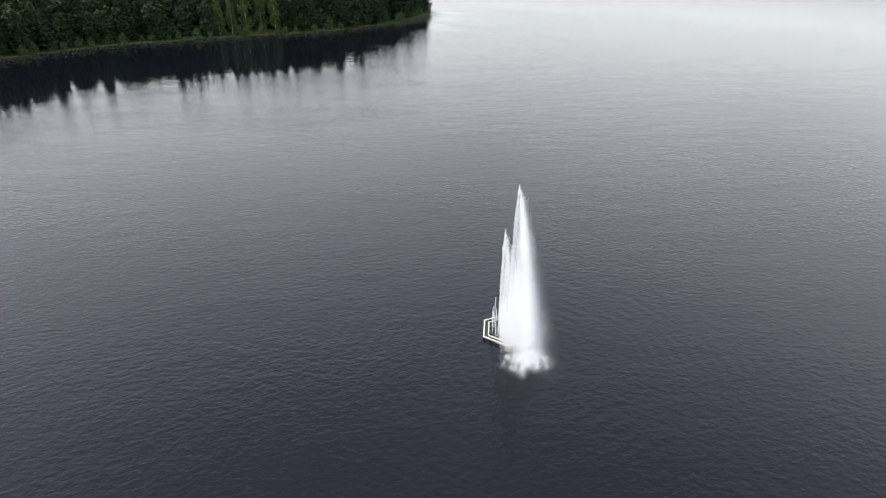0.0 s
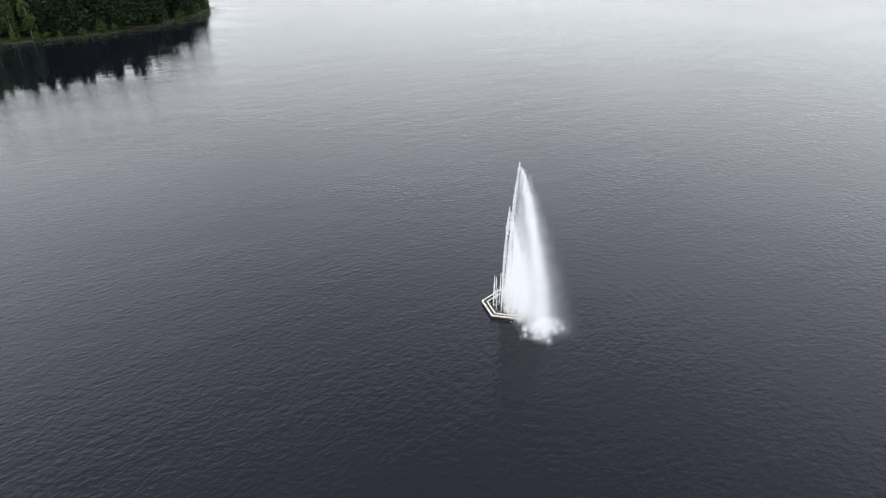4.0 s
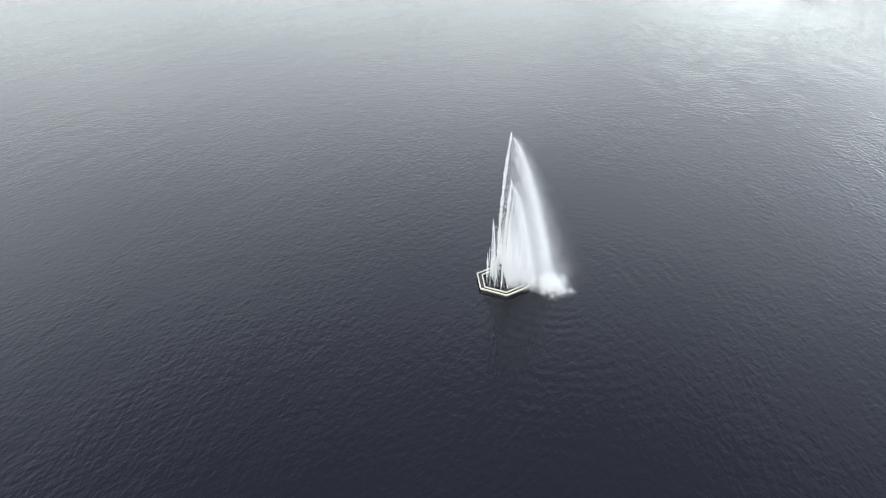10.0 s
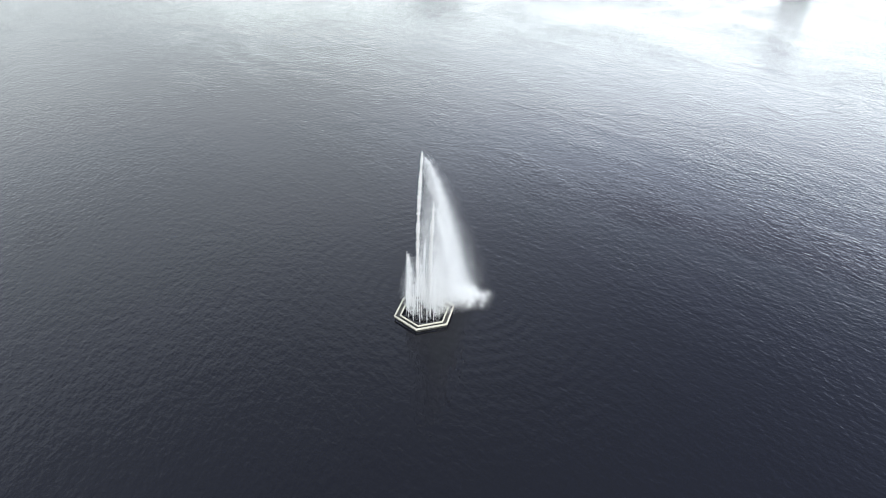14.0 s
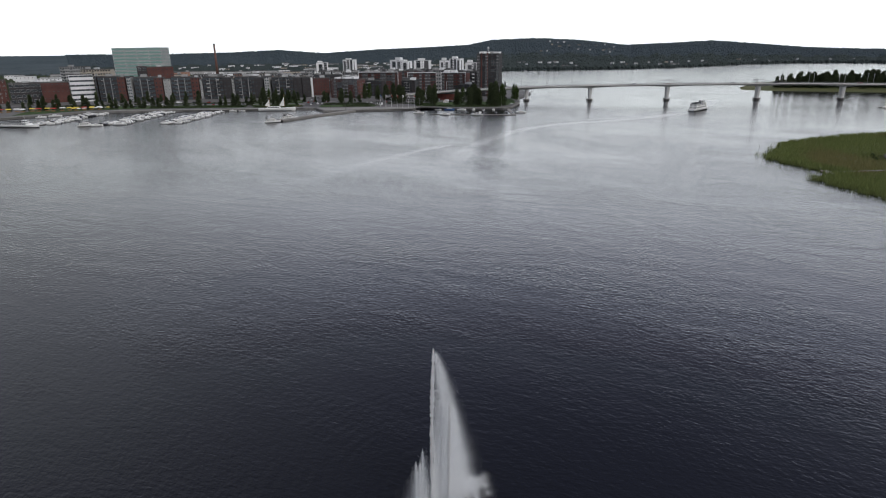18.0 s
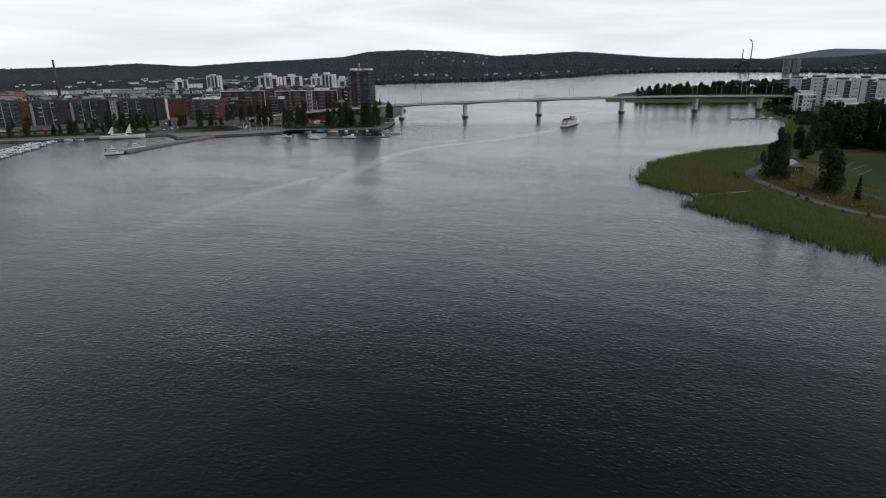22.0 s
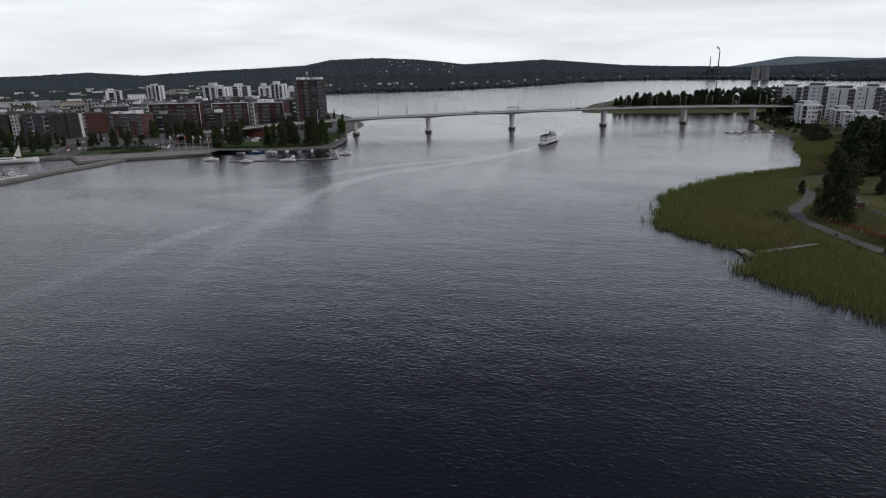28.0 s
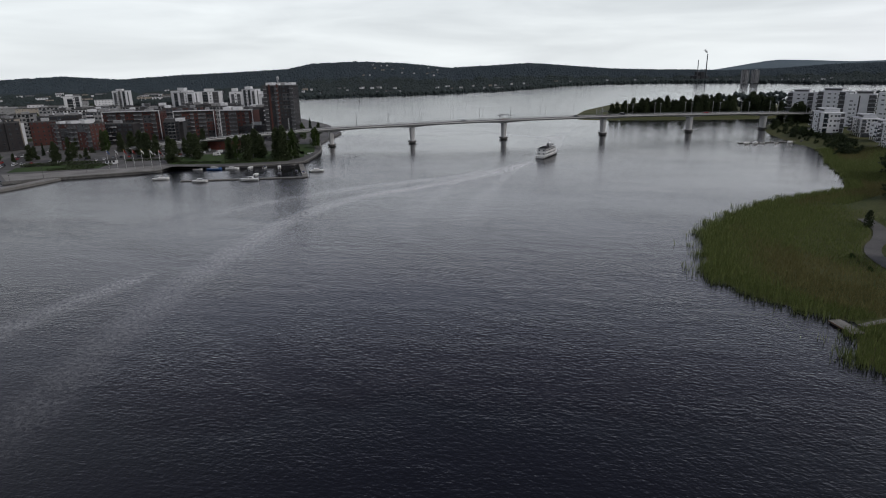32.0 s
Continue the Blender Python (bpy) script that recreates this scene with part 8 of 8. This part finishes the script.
def tall_ship():
    ob = thing("sailing_ship", pose(-30, 532, 0, 0, 0, -13) @ Matrix.Diagonal((1, 1, 0.85, 1)), "white two-masted sailing ship moored at the quay", "ship")
    L = 34
    bm = bmesh.new()
    hull(bm, L, 6.6, 2.6, 0.5, 1.4)
    part("hull", bm, "boatwhite", ob)
    bm = bmesh.new()
    profile(bm, [(-9, 2.6), (3, 2.6), (2.6, 4.4), (-8.6, 4.4)], -1.9, 1.9)
    part("deckhouse", bm, "boatwhite", ob, bevel=0.08)
    bm = bmesh.new()
    box(bm, -8, 2, -1.93, 1.93, 3.3, 4.0)
    part("deckhouse_windows", bm, "pane", ob)
    for x, h in ((-6.5, 15), (7.0, 17)):
        bm = bmesh.new()
        rod(bm, (x, 0, 2.5), (x, 0, h), 0.2, 0.1, 8)
        mast = part("mast", bm, "wood", ob)
        bm = bmesh.new()
        a, b, c = Vector((x - 0.3, 0.05, 4.9)), Vector((x - 5.0, 0.5, 5.2)), Vector((x - 0.3, 0.05, h - 3.0))
        vs = [bm.verts.new(p) for p in (a, b, c)] + [bm.verts.new(p + Vector((0, 0.08, 0))) for p in (a, b, c)]
        for f in ((0, 1, 2), (3, 4, 5), (0, 1, 4, 3), (1, 2, 5, 4), (2, 0, 3, 5)):
            bm.faces.new([vs[i] for i in f])
        part("sail", bm, "canvas", mast, "white half-raised sail")
        bm = bmesh.new()
        rod(bm, (x, 0, 4.7), (x - 6.0, 0.4, 4.9), 0.1, 0.08, 6)
        part("boom", bm, "wood", mast)
    bm = bmesh.new()
    rod(bm, (L / 2 - 0.6, 0, 3.8), (L / 2 + 5, 0, 5.0), 0.15, 0.08, 6)
    part("bowsprit", bm, "wood", ob)


tall_ship()


def passenger_ship(x, y, ang, L, label, decks, awning, low=1.0):
    """A lake steamer: hull, glazed saloon, open upper deck with rails, wheelhouse, funnel and masts."""
    ob = thing("passenger_ship", pose(x, y, 0, 0, 0, ang) @ Matrix.Diagonal((1, 1, low, 1)), label, "ship")
    B = L * 0.21
    bm = bmesh.new()
    hull(bm, L, B, 1.9, 0.5, 0.9)
    hull_ob = part("hull", bm, "boatwhite", ob)
    bm = bmesh.new()
    hull(bm, L * 1.004, B * 1.008, 0.42, 0.5, 0.2)
    part("boot_top", bm, "boatdark", hull_ob, "dark waterline band")
    h = 1.95
    a, b = -0.40 * L, 0.27 * L
    for k in range(decks):
        bm = bmesh.new()
        profile(bm, [(a, h), (b, h), (b - 0.8, h + 2.2), (a, h + 2.2)], -B * 0.42, B * 0.42)
        saloon = part("saloon", bm, "boatwhite", ob, bevel=0.06)
        n = int((b - a - 1.5) / 1.5)
        me = window_mesh("frame", "pane", False)
        for i in range(n):
            for s, r in ((-1, 0), (1, 180)):
                put("window", me, saloon, Matrix.LocRotScale((a + 1.2 + 1.5 * i, s * (B * 0.42 + 0.02), h + 0.8), Euler((0, 0, radians(r))), (1.15, 0.6, 0.95)))
        for yy in (-B * 0.22, B * 0.22):
            put("window", me, saloon, Matrix.LocRotScale((a - 0.02, yy, h + 0.8), Euler((0, 0, radians(-90))), (1.1, 0.6, 0.95)))
        h += 2.25
        bm = bmesh.new()
        box(bm, a - 0.5, b - 0.4, -B * 0.47, B * 0.47, h - 0.04, h + 0.10)
        part("deck", bm, "stack" if k == decks - 1 else "boatwhite", ob)
        h += 0.1
        a, b = a + 0.4, b - 1.2
    for s in (-1, 1):
        bm = bmesh.new()
        for w in (0.45, 0.95):
            rod(bm, (a - 0.4, s * B * 0.45, h + w), (b, s * B * 0.45, h + w), 0.03, 0.03, 5)
        for i in range(int((b - a) / 1.4) + 1):
            rod(bm, (a - 0.3 + 1.4 * i, s * B * 0.45, h), (a - 0.3 + 1.4 * i, s * B * 0.45, h + 0.98), 0.025, 0.025, 5)
        part("rail", bm, "boatwhite", ob)
    bm = bmesh.new()
    profile(bm, [(b - 4.2, h), (b - 0.6, h), (b - 0.9, h + 2.3), (b - 4.2, h + 2.3)], -B * 0.26, B * 0.26)
    wheel = part("wheelhouse", bm, "boatwhite", ob, bevel=0.06)
    bm = bmesh.new()
    profile(bm, [(b - 3.9, h + 1.1), (b - 0.68, h + 1.1), (b - 0.80, h + 1.95), (b - 3.9, h + 1.95)], -B * 0.265, B * 0.265)
    part("wheelhouse_windows", bm, "pane", wheel)
    bm = bmesh.new()
    rod(bm, (b - 6.5, 0, h), (b - 6.7, 0, h + 2.8), 0.55, 0.5, 12)
    part("funnel", bm, "boatdark", ob)
    for i in range(int((b - a - 9) / 1.6)):
        for s in (-1, 1):
            bm = bmesh.new()
            u = a + 1.0 + 1.6 * i
            box(bm, u, u + 0.45, s * B * 0.2 - 0.9, s * B * 0.2 + 0.9, h + 0.38, h + 0.46)
            box(bm, u, u + 0.06, s * B * 0.2 - 0.9, s * B * 0.2 + 0.9, h + 0.46, h + 0.9)
            box(bm, u + 0.18, u + 0.26, s * B * 0.2 - 0.7, s * B * 0.2 - 0.6, h, h + 0.38)
            box(bm, u + 0.18, u + 0.26, s * B * 0.2 + 0.6, s * B * 0.2 + 0.7, h, h + 0.38)
            part("bench", bm, "boatdark", ob)
    if awning:
        bm = bmesh.new()
        box(bm, a + 1.0, b - 7.5, -B * 0.40, B * 0.40, h + 2.2, h + 2.32)
        for u in (a + 1.2, b - 7.8):
            for s in (-1, 1):
                rod(bm, (u, s * B * 0.38, h), (u, s * B * 0.38, h + 2.2), 0.04, 0.04, 6)
        part("awning", bm, "canvas", ob)
    bm = bmesh.new()
    rod(bm, (b - 2.4, 0, h + 2.3), (b - 2.6, 0, h + 6.5), 0.09, 0.05, 8)
    rod(bm, (b - 2.5, -1.2, h + 5.2), (b - 2.5, 1.2, h + 5.2), 0.04, 0.04, 6)
    part("mast", bm, "boatwhite", ob)
    bm = bmesh.new()
    rod(bm, (-0.47 * L, 0, 1.8), (-0.50 * L, 0, 4.2), 0.05, 0.04, 6)
    part("flag_staff", bm, "boatwhite", ob)


passenger_ship(321, 402, 33, 33, "white two-deck passenger ship under way on the lake", 2, False, 0.88)
passenger_ship(-19, 451, 14, 15, "white passenger boat moored at the pier head", 1, True, 0.62)
passenger_ship(-31, 430, 4, 12, "small white passenger boat moored at the pier", 1, False, 0.62)
passenger_ship(-216, 464, -25, 34, "long white restaurant boat moored in the marina", 1, False, 0.8)
passenger_ship(-167, 452, 4, 12, "small white sightseeing boat moored at the pontoon end", 1, False, 0.62)


def buoys():
    first = None
    gen = random.Random(12)
    spots = [(180 + 2.0 * k + gen.uniform(-4, 4), 406 + 4.6 * k + gen.uniform(-5, 5)) for k in range(18)]
    for x, y in spots + [(254, 533), (232, 505)]:
        m = pose(x, y, 0)
        if first is None:
            first = thing("mooring_buoy", m, "small dark round mooring buoy on the water", "buoy", "mooring buoys")
            bm = bmesh.new()
            bmesh.ops.create_icosphere(bm, subdivisions=2, radius=0.28)
            for v in bm.verts:
                v.co.z = v.co.z * 0.8 + 0.2
            part("float", bm, "boatdark", first)
            bm = bmesh.new()
            rod(bm, (0, 0, 0.36), (0, 0, 0.48), 0.06, 0.06, 6)
            part("ring", bm, "steel", first)
        else:
            copy_thing(first, m)
    ob = thing("channel_buoy", pose(513, 1230, 0), "dark channel buoy on the far lake", "buoy")
    bm = bmesh.new()
    rod(bm, (0, 0, -1), (0, 0, 2.2), 1.5, 1.3, 12)
    rod(bm, (0, 0, 2.2), (0, 0, 4.6), 1.2, 0.5, 12)
    part("body", bm, "boatdark", ob)


buoys()


def lamp_row():
    first = None
    for x, y in ((-20, 442), (-8, 456), (4, 470), (16, 482), (30, 500), (52, 502), (110, 499), (146, 482), (-60, 548), (-110, 560), (-160, 572), (-210, 574)):
        z = 1.25 if y < 490 and x < 20 else CITY_Z
        m = pose(x, y, z)
        if first is None:
            first = thing("lamp_post", m, "slim dark lamp post on the quay", "street lamp", "quay lamps")
            bm = bmesh.new()
            rod(bm, (0, 0, 0), (0, 0, 5.4), 0.09, 0.06, 8)
            part("pole", bm, "darksteel", first)
            bm = bmesh.new()
            rod(bm, (0, 0, 5.4), (0, 0, 5.75), 0.18, 0.3, 10)
            part("lamp_head", bm, "darksteel", first)
        else:
            copy_thing(first, m)


lamp_row()


def parasol(x, y, mat, label):
    ob = thing("parasol", pose(x, y, CITY_Z), label, "parasol", "terrace parasols")
    bm = bmesh.new()
    rod(bm, (0, 0, 0), (0, 0, 3.0), 0.06, 0.06, 6)
    part("pole", bm, "steel", ob)
    bm = bmesh.new()
    prism(bm, [(2.2 * math.cos(k * math.pi / 4), 2.2 * math.sin(k * math.pi / 4)) for k in range(8)], 2.5, 3.2, 0, 0.08)
    part("canopy", bm, mat, ob)


for k in range(7):
    parasol(-214 + 4.6 * k, 580 + rnd.uniform(-4, 4), "yellow" if k % 3 == 0 else "canvas", "yellow terrace parasol on the waterfront" if k % 3 == 0 else "white terrace parasol on the waterfront")


def market_stall(x, y, ang, mat, label):
    ob = thing("market_stall", pose(x, y, CITY_Z, 0, 0, ang), label, "market stall", "promenade stalls")
    for u in (-1.9, 1.9):
        for v in (-1.3, 1.3):
            bm = bmesh.new()
            rod(bm, (u, v, 0), (u, v, 2.5), 0.05, 0.05, 6)
            part("post", bm, "steel", ob)
    bm = bmesh.new()
    vs = [bm.verts.new(p) for p in ((-2.2, -1.7, 2.35), (2.2, -1.7, 2.35), (2.2, 1.7, 2.35), (-2.2, 1.7, 2.35), (-2.2, 0, 3.2), (2.2, 0, 3.2))]
    for f in ((0, 1, 5, 4), (2, 3, 4, 5), (0, 4, 3), (1, 2, 5), (0, 3, 2, 1)):
        bm.faces.new([vs[i] for i in f])
    part("awning", bm, mat, ob)
    bm = bmesh.new()
    box(bm, -1.8, 1.8, -1.2, -0.6, 0.0, 0.9)
    part("counter", bm, "wood", ob, bevel=0.03)


for k in range(22):
    mat = rnd.choice(("yellow", "canvas", "yellow", "canvas", "redpaint"))
    word = {"yellow": "yellow", "canvas": "white", "redpaint": "red"}[mat]
    market_stall(-330 + 6.4 * k, 592 - 0.03 * k * 6.4 + rnd.uniform(-3, 3), rnd.uniform(-12, 4), mat, f"small market stall with a {word} awning on the promenade")
